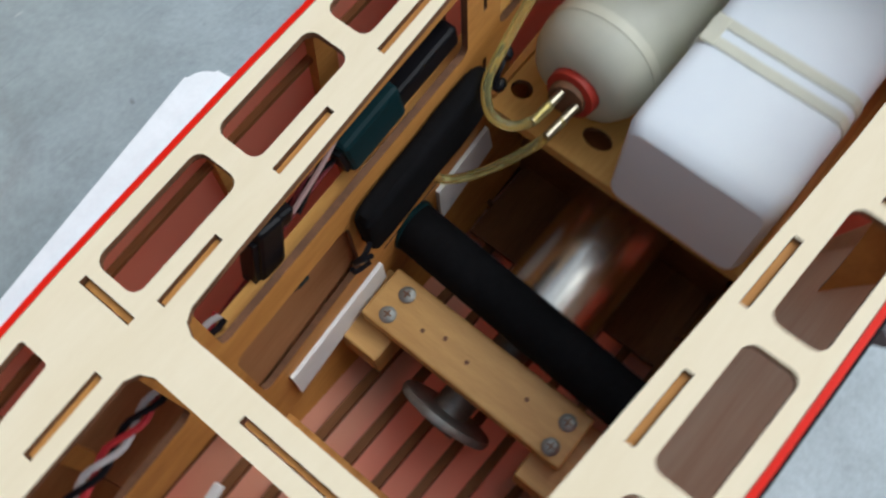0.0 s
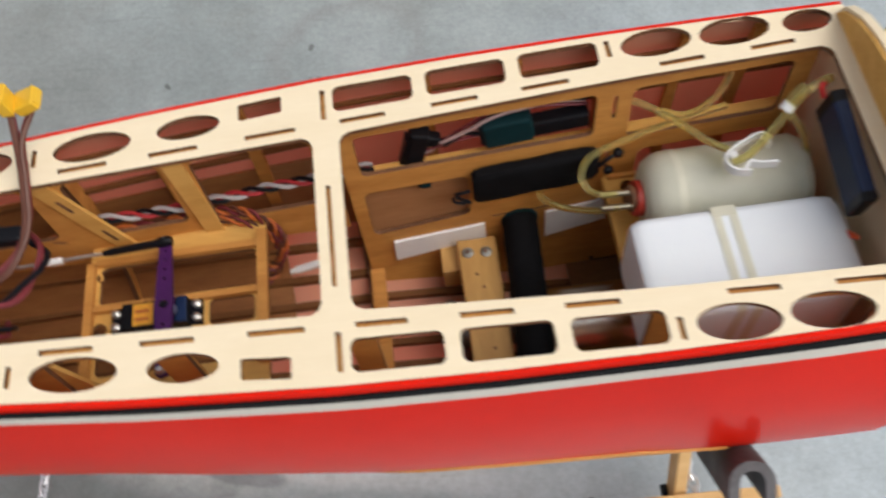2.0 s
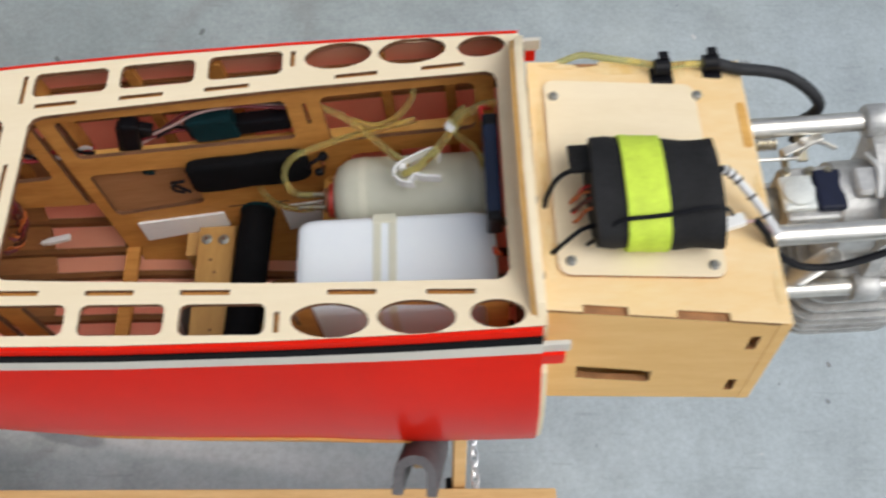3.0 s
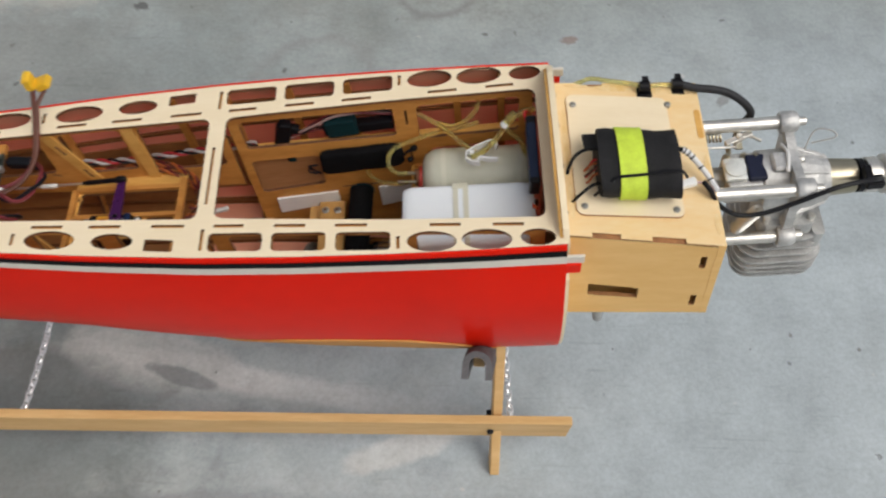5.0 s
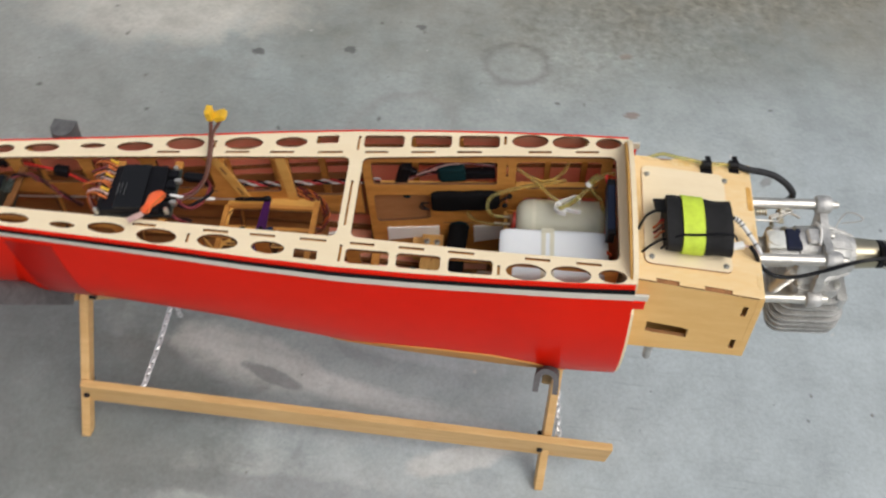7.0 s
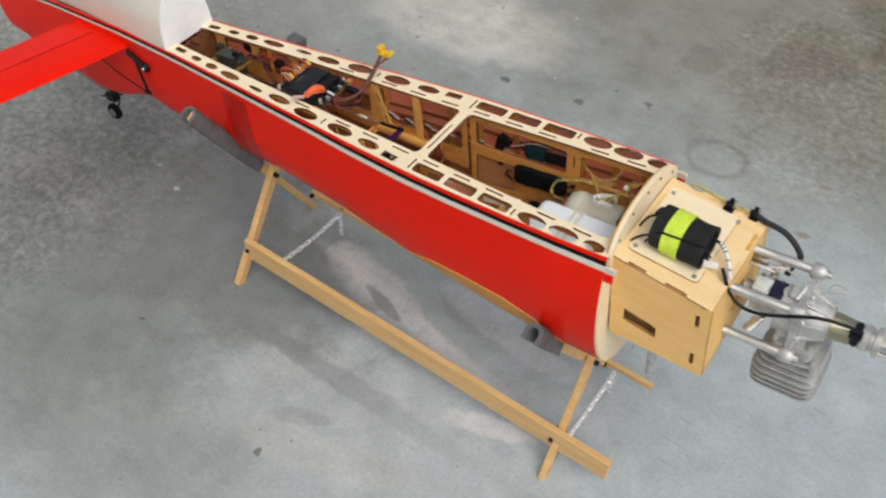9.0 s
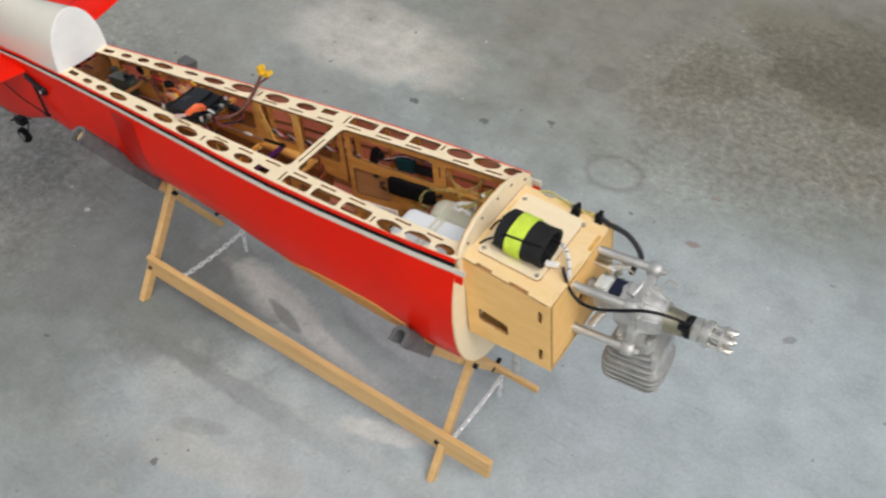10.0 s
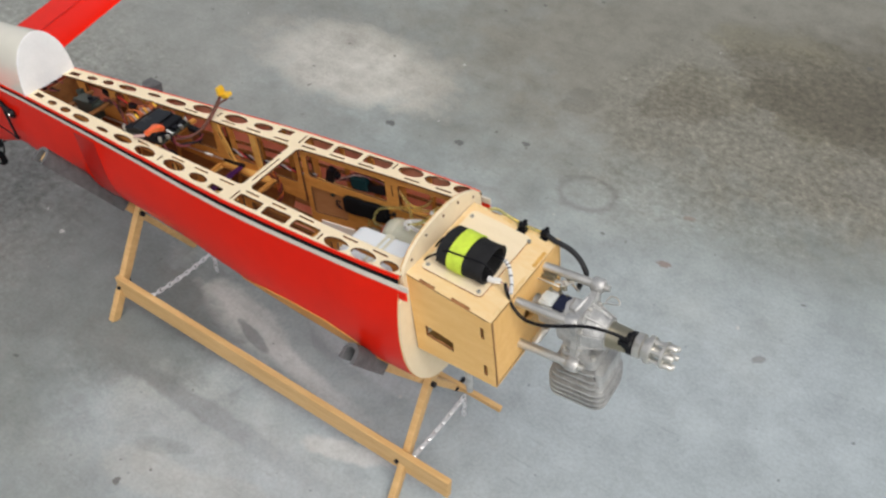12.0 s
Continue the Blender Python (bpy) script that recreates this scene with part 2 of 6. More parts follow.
    for cx, cy, rx, ry, turn, ring, colour, share in (
        (-0.46, 0.72, 0.26, 0.14, 0.15, False, (0.68, 0.67, 0.62), 0.85),
        (0.9, 1.45, 1.6, 0.62, 0.35, False, (0.20, 0.185, 0.148), 0.8),
        (1.5, 1.2, 0.8, 0.5, 0.3, False, (0.24, 0.225, 0.185), 0.5),
        (0.30, 1.12, 0.10, 0.10, 0.6, False, (0.17, 0.16, 0.12), 0.5),
        (0.52, 1.20, 0.10, 0.16, 0.4, False, (0.17, 0.16, 0.12), 0.75),
        (0.68, 1.38, 0.36, 0.26, 0.5, False, (0.13, 0.12, 0.09), 0.7),
        (0.36, 1.40, 0.16, 0.08, 0.3, False, (0.18, 0.17, 0.125), 0.7),
        (-1.3, 0.6, 0.8, 0.9, 0.2, False, (0.24, 0.235, 0.215), 0.6),
        # next three: shade over the left floor, painted as darker patches
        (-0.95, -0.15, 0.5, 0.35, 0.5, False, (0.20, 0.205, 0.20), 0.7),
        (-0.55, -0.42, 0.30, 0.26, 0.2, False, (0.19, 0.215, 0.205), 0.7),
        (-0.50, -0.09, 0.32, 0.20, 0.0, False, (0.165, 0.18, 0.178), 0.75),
        # soft shadow of the near rail, painted as a long dark band
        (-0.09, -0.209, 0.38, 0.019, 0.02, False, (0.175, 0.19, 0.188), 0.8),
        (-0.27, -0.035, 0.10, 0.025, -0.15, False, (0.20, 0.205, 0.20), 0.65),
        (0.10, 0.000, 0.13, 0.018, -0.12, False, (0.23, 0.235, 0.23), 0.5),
        (0.222, 0.640, 0.072, 0.058, 0.2, True, (0.17, 0.17, 0.16), 0.62),
        (0.03, 0.46, 0.10, 0.08, 0.4, True, (0.24, 0.24, 0.23), 0.4),
        (-0.03, -0.045, 0.22, 0.022, -0.17, False, (0.68, 0.68, 0.65), 0.8),
        (-0.14, -0.020, 0.11, 0.040, -0.2, False, (0.56, 0.56, 0.53), 0.65),
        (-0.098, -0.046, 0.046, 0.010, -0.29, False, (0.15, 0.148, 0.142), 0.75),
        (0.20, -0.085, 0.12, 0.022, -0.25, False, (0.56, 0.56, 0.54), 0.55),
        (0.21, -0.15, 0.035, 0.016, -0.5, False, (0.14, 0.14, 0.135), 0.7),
        (0.12, 0.035, 0.15, 0.030, -0.12, False, (0.56, 0.58, 0.59), 0.75),
        (0.8, -0.1, 0.95, 0.7, 0.4, False, (0.40, 0.455, 0.49), 0.7),
        (-0.28, -0.31, 0.16, 0.06, -0.3, False, (0.35, 0.41, 0.435), 0.4),
        (-0.1, -0.75, 0.5, 0.25, 0.1, False, (0.37, 0.42, 0.44), 0.6),
        (-0.075, -0.338, 0.022, 0.020, 0.0, False, (0.44, 0.46, 0.44), 0.45),
        (-0.114, -0.455, 0.016, 0.012, 0.0, False, (0.44, 0.46, 0.44), 0.45),
        # more of the left floor's shade, put into its colour
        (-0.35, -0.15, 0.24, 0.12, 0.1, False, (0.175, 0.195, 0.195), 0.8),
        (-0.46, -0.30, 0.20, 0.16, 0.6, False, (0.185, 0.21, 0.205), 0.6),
        (-0.48, 0.42, 0.30, 0.14, 0.1, False, (0.225, 0.235, 0.225), 0.5),
        (-0.30, -0.50, 0.22, 0.12, 0.4, False, (0.24, 0.265, 0.26), 0.5),
        (-0.064, -0.345, 0.075, 0.035, 0.2, False, (0.44, 0.46, 0.44), 0.5),
        (0.055, -0.311, 0.090, 0.030, 0.3, False, (0.43, 0.45, 0.435), 0.45),
        (-0.074, -0.298, 0.045, 0.012, 0.4, False, (0.24, 0.265, 0.255), 0.4),
        (0.180, -0.135, 0.070, 0.020, 0.3, False, (0.62, 0.62, 0.60), 0.6),
        (0.678, 0.44, 0.014, 0.007, 0.8, False, (0.17, 0.165, 0.155), 0.6),
        (0.43, 0.70, 0.012, 0.007, 0.3, False, (0.24, 0.18, 0.15), 0.6),
        (0.439, 0.553, 0.014, 0.008, 0.3, False, (0.22, 0.15, 0.12), 0.7),
        (-0.09, 0.62, 0.012, 0.008, 0.0, False, (0.10, 0.10, 0.10), 0.8),
        (-0.255, 0.584, 0.011, 0.008, 0.0, False, (0.09, 0.09, 0.09), 0.85),
        (0.035, 0.703, 0.010, 0.007, 0.0, False, (0.10, 0.10, 0.10), 0.8),
    ):
        base = stain_or_shade(base, blot(cx, cy, rx, ry, turn, ring, 0.8 if rx > 0.5 else 1.1 if ring else 2.2, 2.0 if rx > 0.15 else 2.8), colour, share)
    # worn patches with hard ragged edges, where the surface has broken to gravel
    for cx, cy, rx, ry, turn, colour, share in (
        (0.060, 0.911, 0.040, 0.045, 0.2, (0.165, 0.16, 0.14), 0.42),
        (0.270, 1.045, 0.100, 0.060, 0.5, (0.165, 0.155, 0.125), 0.7),
        (0.560, 1.260, 0.170, 0.120, 0.5, (0.125, 0.115, 0.088), 0.75),
        (0.800, 1.300, 0.250, 0.160, 0.3, (0.120, 0.110, 0.085), 0.7),
        (0.400, 1.320, 0.120, 0.060, 0.4, (0.150, 0.140, 0.110), 0.6),
        (0.760, 1.020, 0.090, 0.050, 0.2, (0.190, 0.185, 0.165), 0.5),
    ):
        base = stain_or_shade(base, blot(cx, cy, rx, ry, turn, False, 2.3, 7.0), colour, share)
    pits = ramp(noise_node(62, 9, 0.72), [(0.41, (0.62, 0.60, 0.54)), (0.49, (0.96, 0.95, 0.92)), (0.56, (1.12, 1.11, 1.07)), (0.62, (1.55, 1.52, 1.44))])
    rough_zone = nt.nodes.new("ShaderNodeMix")
    rough_zone.data_type, rough_zone.blend_type = "RGBA", "MULTIPLY"
    worn = calc("MAXIMUM", blot(0.66, 1.18, 0.60, 0.34, 0.4, False, 1.6), calc("MULTIPLY", blot(0.50, 0.86, 0.36, 0.20, 0.5, False, 1.8), 0.6))
    nt.links.new(calc("MULTIPLY", calc("MAXIMUM", worn, blot(-1.1, -0.1, 0.5, 0.6, 0.3)), 0.75), rough_zone.inputs[0])
    nt.links.new(base.outputs[2], rough_zone.inputs[6])
    nt.links.new(pits.outputs[0], rough_zone.inputs[7])
    base = rough_zone
    scratch = nt.nodes.new("ShaderNodeTexNoise")
    smap = nt.nodes.new("ShaderNodeMapping")
    smap.inputs["Scale"].default_value, smap.inputs["Rotation"].default_value = (9, 120, 1), (0, 0, 0.5)
    nt.links.new(tc.outputs["Object"], smap.inputs[0])
    nt.links.new(smap.outputs[0], scratch.inputs["Vector"])
    scratch.inputs["Scale"].default_value, scratch.inputs["Detail"].default_value = 1.0, 3
    lines = ramp(scratch, [(0.30, (0.80, 0.80, 0.79)), (0.36, (1.0, 1.0, 1.0))])
    base = mixer("MULTIPLY", 0.5, base, lines)
    crisp = ramp(noise_node(13, 13, 0.76), [(0.38, (0.86, 0.86, 0.85)), (0.47, (0.96, 0.96, 0.955)), (0.525, (1.01, 1.01, 1.01)), (0.63, (1.08, 1.08, 1.07))])
    base = mixer("MULTIPLY", 0.85, base, crisp)

    def dots(scale, radius, dark, offset):
        """Small scattered specks of uneven size."""
        mp = nt.nodes.new("ShaderNodeMapping")
        mp.inputs["Location"].default_value = (offset, offset * 1.7, 0)
        nt.links.new(tc.outputs["Object"], mp.inputs[0])
        v = nt.nodes.new("ShaderNodeTexVoronoi")
        v.inputs["Scale"].default_value = scale
        nt.links.new(mp.outputs[0], v.inputs["Vector"])
        ragged = calc("ADD", v.outputs["Distance"], calc("MULTIPLY", calc("SUBTRACT", fine_grain, 0.5), radius * 1.6))
        size = nt.nodes.new("ShaderNodeSeparateColor")
        nt.links.new(v.outputs["Color"], size.inputs[0])
        hit = calc("LESS_THAN", ragged, calc("MULTIPLY", calc("POWER", size.outputs[0], 3.0), radius))
        return stain_or_shade(base, hit, dark, 0.8)

    fine_grain = noise_node(240, 3).outputs["Fac"]
    base = dots(9.0, 0.075, (0.11, 0.11, 0.105), 0.3)
    base = dots(21.0, 0.085, (0.16, 0.16, 0.15), 1.1)
    base = dots(14.0, 0.080, (0.52, 0.52, 0.50), 2.3)
    m1 = mixer("MULTIPLY", 1.0, base, mid)
    m2 = mixer("MULTIPLY", 0.8, m1, fine)
    m3 = mixer("MULTIPLY", 0.7, m2, spots)
    nt.links.new(m3.outputs[2], b.inputs["Base Color"])
    b.inputs["Roughness"].default_value = 0.55
    bp = nt.nodes.new("ShaderNodeBump")
    bp.inputs["Strength"].default_value, bp.inputs["Distance"].default_value = 0.15, 0.002
    nt.links.new(noise_node(120, 6, 0.7).outputs["Fac"], bp.inputs["Height"])
    nt.links.new(bp.outputs[0], b.inputs["Normal"])
    return m


# ---- builders ----
FM = Matrix(((0.99165, 0.00943, -0.12865, 0.00001), (-0.00523, 0.99944, 0.03291, 0.00140), (0.12889, -0.03196, 0.99114, 0.49442), (0, 0, 0, 1)))
# the thrust line is set a little above the deck's line
NOSE = Matrix.Translation((-0.0124, -0.0017, 0.0002)) @ Euler((0.005, -0.0385, -0.012)).to_matrix().to_4x4() @ Matrix.Scale(1.036, 4)
ENGINE = Matrix.Translation((-0.0184, -0.0063, 0.0046)) @ Euler((0.020, -0.0326, -0.0055)).to_matrix().to_4x4() @ Matrix.Scale(1.0425, 4)
BASE = {}


def thing(name, base, label, category, group="", world_frame=False, set_in=Matrix()):
    """An Empty at the thing's base; base is given in the airplane's own frame unless world_frame."""
    ob = new(name)
    ob.empty_display_size = 0.02
    ob.matrix_world = (Matrix() if world_frame else FM) @ set_in @ Matrix.Translation(base)
    BASE[ob.name] = Vector(base)
    return tagged(ob, label, category, group)


def part(name, bm, material, parent, label="", smooth=False):
    me = bpy.data.meshes.new(name)
    base = BASE[parent.name]
    bmesh.ops.translate(bm, verts=bm.verts, vec=-base)
    bmesh.ops.recalc_face_normals(bm, faces=bm.faces)
    bm.to_mesh(me)
    bm.free()
    for m in material if isinstance(material, (list, tuple)) else (material,):
        me.materials.append(m)
    if smooth:
        me.polygons.foreach_set("use_smooth", [True] * len(me.polygons))
        me.set_sharp_from_angle(angle=radians(40))
    ob = new(name, me)
    ob.parent = parent
    BASE[ob.name] = base
    if label:
        tagged(ob, label)
    return ob


def box(x0, x1, y0, y1, z0, z1, bevel=0.0, bm=None):
    bm2 = bmesh.new()
    v = [bm2.verts.new((x, y, z)) for x in (x0, x1) for y in (y0, y1) for z in (z0, z1)]
    for f in ((0, 1, 3, 2), (4, 6, 7, 5), (0, 4, 5, 1), (2, 3, 7, 6), (0, 2, 6, 4), (1, 5, 7, 3)):
        bm2.faces.new([v[k] for k in f])
    if bevel:
        bmesh.ops.bevel(bm2, geom=bm2.edges[:], offset=bevel, segments=2, affect="EDGES", profile=0.5)
    return merge(bm, bm2)


def merge(bm, other):
    if bm is None:
        return other
    me = bpy.data.meshes.new("join")
    other.to_mesh(me)
    other.free()
    bm.from_mesh(me)
    bpy.data.meshes.remove(me)
    return bm


def turned(bm, m):
    bmesh.ops.transform(bm, matrix=m, verts=bm.verts)
    return bm


def lathe(a, b, profile, seg=24, bm=None):
    """A body of revolution about the line a to b; profile: (share of the length, radius)."""
    a, b = Vector(a), Vector(b)
    d = b - a
    q = d.to_track_quat("Z", "Y").to_matrix()
    out = bmesh.new()
    rings = []
    for s, r in profile:
        ring = []
        for k in range(seg):
            t = 2 * math.pi * k / seg
            ring.append(out.verts.new(a + d * s + q @ Vector((r * math.cos(t), r * math.sin(t), 0))))
        rings.append(ring)
    for r0, r1 in zip(rings, rings[1:]):
        for k in range(seg):
            out.faces.new((r0[k], r0[(k + 1) % seg], r1[(k + 1) % seg], r1[k]))
    out.faces.new(rings[0][::-1])
    out.faces.new(rings[-1])
    return merge(bm, out)


def rod(a, b, r, seg=16, chamfer=0.08, bm=None):
    n = (Vector(b) - Vector(a)).length
    c = min(0.3, chamfer * r * 2 / max(n, 1e-6))
    return lathe(a, b, [(0, r * 0.86), (c, r), (1 - c, r), (1, r * 0.86)], seg, bm)


def curve_points(points, steps=6):
    p = [Vector(v) for v in points]
    p = [2 * p[0] - p[1]] + p + [2 * p[-1] - p[-2]]
    out = []
    for i in range(1, len(p) - 2):
        for k in range(steps):
            t = k / steps
            a, b, c, d = p[i - 1 : i + 3]
            out.append(0.5 * ((2 * b) + (c - a) * t + (2 * a - 5 * b + 4 * c - d) * t * t + (3 * b - a - 3 * c + d) * t**3))
    out.append(p[-2])
    return out


def tube(points, r, seg=8, steps=6, bm=None, twist=None):
    """A round cable or hose along a smooth line; twist = (radius, turns, phase) winds it round the line."""
    line = curve_points(points, steps)
    n = len(line)
    out = bmesh.new()
    rings = []
    up = Vector((0.3, 0.2, 1)).normalized()
    frames = []
    for i, p in enumerate(line):
        d = (line[min(i + 1, n - 1)] - line[max(i - 1, 0)]).normalized()
        x = up.cross(d)
        x = x.normalized() if x.length > 1e-4 else Vector((1, 0, 0))
        y = d.cross(x)
        up = y
        frames.append((p, x, y))
    if twist:
        tr, turns, ph = twist
        line = [p + tr * (math.cos(ph + 2 * math.pi * turns * i / (n - 1)) * x + math.sin(ph + 2 * math.pi * turns * i / (n - 1)) * y) for i, (p, x, y) in enumerate(frames)]
        frames = [(p, x, y) for p, (_, x, y) in zip(line, frames)]
    for p, x, y in frames:
        rings.append([out.verts.new(p + r * (math.cos(2 * math.pi * k / seg) * x + math.sin(2 * math.pi * k / seg) * y)) for k in range(seg)])
    for r0, r1 in zip(rings, rings[1:]):
        for k in range(seg):
            out.faces.new((r0[k], r0[(k + 1) % seg], r1[(k + 1) % seg], r1[k]))
    out.faces.new(rings[0][::-1])
    out.faces.new(rings[-1])
    return merge(bm, out)


def lath(a, b, wide, thick, axis=(1, 0, 0), bevel=0.0012):
    """A straight lath from a to b, thick along axis and wide across it."""
    a, b, e = Vector(a), Vector(b), Vector(axis).normalized()
    n = (b - a).normalized().cross(e)
    bm = bmesh.new()
    vs = [bm.verts.new(p + e * (thick / 2 * i) + n * (wide / 2 * j)) for p in (a, b) for i, j in ((-1, -1), (1, -1), (1, 1), (-1, 1))]
    for f in ((0, 1, 2, 3), (7, 6, 5, 4), (0, 4, 5, 1), (1, 5, 6, 2), (2, 6, 7, 3), (3, 7, 4, 0)):
        bm.faces.new([vs[k] for k in f])
    if bevel:
        bmesh.ops.bevel(bm, geom=bm.edges[:], offset=bevel, segments=1, affect="EDGES")
    return bm


def rounded(x0, x1, y0, y1, r, n=4):
    pts = []
    for cx, cy, a0 in ((x1 - r, y1 - r, 0), (x0 + r, y1 - r, 90), (x0 + r, y0 + r, 180), (x1 - r, y0 + r, 270)):
        for k in range(n + 1):
            a = radians(a0 + 90 * k / n)
            pts.append((cx + r * math.cos(a), cy + r * math.sin(a)))
    return pts


def ellipse(cx, cy, a, b, tilt=0.0, n=24):
    c, s = math.cos(tilt), math.sin(tilt)
    out = []
    for k in range(n):
        u, v = a * math.cos(2 * math.pi * k / n), b * math.sin(2 * math.pi * k / n)
        out.append((cx + c * u - s * v, cy + s * u + c * v))
    return out


def plate(outline, holes, place, thick):
    """A flat sheet with holes; place maps (u, v, w) to the frame, w from 0 to thick. Cut edges take the second material."""
    out = bmesh.new()
    loops = [outline, *holes]
    sides = []
    p0 = Vector(place(0, 0, 0))
    facing = (Vector(place(0.001, 0, 0)) - p0).cross(Vector(place(0, 0.001, 0)) - p0).normalized()
    for w in (0.0, thick):
        edges, rings = [], []
        for loop in loops:
            vs = [out.verts.new(place(u, v, w)) for u, v in loop]
            rings.append(vs)
            edges += [out.edges.new((vs[k], vs[(k + 1) % len(vs)])) for k in range(len(vs))]
        bmesh.ops.triangle_fill(out, use_beauty=True, use_dissolve=False, edges=edges, normal=facing)
        sides.append(rings)
    for r0, r1 in zip(*sides):
        for k in range(len(r0)):
            f = out.faces.new((r0[k], r0[(k + 1) % len(r0)], r1[(k + 1) % len(r0)], r1[k]))
            f.material_index = 1
    return out


def lerp(table, x):
    if x <= table[0][0]:
        return table[0][1]
    for (x0, v0), (x1, v1) in zip(table, table[1:]):
        if x <= x1:
            return v0 + (v1 - v0) * (x - x0) / (x1 - x0)
    return table[-1][1]


# ---- the airplane's lines, in its own frame: x to the nose, y to the far side, z up from the deck ----
DECK_OUT = [(-0.62, 0.040), (-0.494, 0.0510), (-0.346, 0.0630), (-0.25, 0.0715), (-0.175, 0.0780), (-0.1, 0.0855), (-0.007, 0.0925), (0.07, 0.0958), (0.155, 0.0975), (0.22, 0.0975), (0.29, 0.0962)]
DECK_IN = [(-0.49, 0.0263), (-0.347, 0.0360), (-0.19, 0.0445), (-0.02, 0.0525), (0.004, 0.0530), (0.155, 0.0630), (0.275, 0.0670)]
DEPTH = [(-1.05, 0.10), (-0.95, 0.135), (-0.87, 0.165), (-0.78, 0.190), (-0.71, 0.179), (-0.66, 0.163), (-0.62, 0.156), (-0.57, 0.167), (-0.5, 0.176), (-0.3, 0.184), (-0.15, 0.189), (0.0, 0.1985), (0.15, 0.2218), (0.29, 0.2474)]
SQUARE = [(-0.95, 2.2), (-0.5, 2.4), (-0.3, 2.1), (-0.15, 2.3), (0.0, 2.9), (0.15, 3.0), (0.3, 2.15)]
BULGE = [(-0.95, 1.0), (-0.5, 1.0), (-0.3, 1.02), (-0.15, 1.06), (0.0, 1.08), (0.15, 1.075), (0.3, 1.17)]
HALF = [(-1.05, 0.010), (-0.95, 0.014), (-0.8, 0.024), *DECK_OUT]
DECK_RISE = [(-1.05, -0.038), (-0.95, -0.030), (-0.62, -0.004), (-0.5, 0.0), (0.3, 0.0)]


def section(x, v, inset=0.0):
    """A point of the hull's side: v = 0 at the deck's edge, 1 at the keel."""
    w, h, g, z0 = lerp(HALF, x) - inset, lerp(DEPTH, x) - inset, lerp(BULGE, x), lerp(DECK_RISE, x)
    zc = -0.4 * h
    if v < 0.4:
        s = v / 0.4
        z = zc * s
        y = w * (1 + (g - 1) * math.sin(s * math.pi / 2))
    else:
        a = (v - 0.4) / 0.6 * math.pi / 2
        e = 2 / lerp(SQUARE, x)
        y = w * g * max(0.0, math.cos(a)) ** e
        z = zc - (h + zc) * math.sin(a) ** e
    return y, z + z0


airplane = thing("model_airplane", (0, 0, -0.22), "red model airplane fuselage, open plywood deck, resting in wooden cradle", "model airplane")


def skin():
    bm = bmesh.new()
    xs = [-1.03 + 0.02 * k for k in range(66)] + [0.2892]
    vs = [0, 0.02, 0.045, 0.075, 0.12] + [0.12 + 0.88 * k / 16 for k in range(1, 17)]
    grids = []
    for inset in (0.0, 0.0022):
        rows = []
        for x in xs:
            pts = [section(x, v, inset) for v in vs]
            ring = [(x, -y, z) for y, z in pts] + [(x, y, z) for y, z in pts[-2::-1]]
            rows.append([bm.verts.new(p) for p in ring])
        grids.append(rows)
    outer, inner = grids
    m = len(outer[0])
    for g, idx in ((outer, 0), (inner, 1)):
        for i in range(len(xs) - 1):
            for k in range(m - 1):
                f = bm.faces.new((g[i][k], g[i + 1][k], g[i + 1][k + 1], g[i][k + 1]))
                f.material_index = idx
    for i in range(len(xs) - 1):
        for k in (0, m - 1):
            bm.faces.new((outer[i][k], outer[i + 1][k], inner[i + 1][k], inner[i][k]))
    for i in (0, len(xs) - 1):
        for k in range(m - 1):
            f = bm.faces.new((outer[i][k], outer[i][k + 1], inner[i][k + 1], inner[i][k]))
            f.material_index = 2
    part("covering", bm, (RED, FILM_IN, PINE), airplane, "glossy red covering film, pinkish inside", True)


skin()


def band(z_top, z_bot, material, name, label, x0=-1.025, x1=0.2892, proud=0.0012):
    for sgn in (-1, 1):
        bm = bmesh.new()
        n = 60
        rows = []
        for i in range(n + 1):
            x = x0 + (x1 - x0) * i / n
            h = lerp(DEPTH, x)
            k = min(1.0, 0.6 + 0.4 * (x + 0.87) / 0.87)
            row = []
            for z in (z_top * k, z_bot * k):
                y, zz = section(x, -z / h)
                row += [bm.verts.new((x, sgn * (y + proud), zz)), bm.verts.new((x, sgn * (y - 0.001), zz))]
            rows.append(row)
        for r0, r1 in zip(rows, rows[1:]):
            for a, b in ((0, 2), (2, 3), (3, 1), (1, 0)):
                bm.faces.new((r0[a], r1[a], r1[b], r0[b]))
        for r in (rows[0], rows[-1]):
            bm.faces.new((r[0], r[2], r[3], r[1]))
        part(name, bm, material, airplane, label)


band(-0.0045, -0.0095, BLACK_FILM, "stripe", "thin black trim stripe")
band(-0.0095, -0.0172, WHITE_FILM, "stripe", "off-white trim stripe")


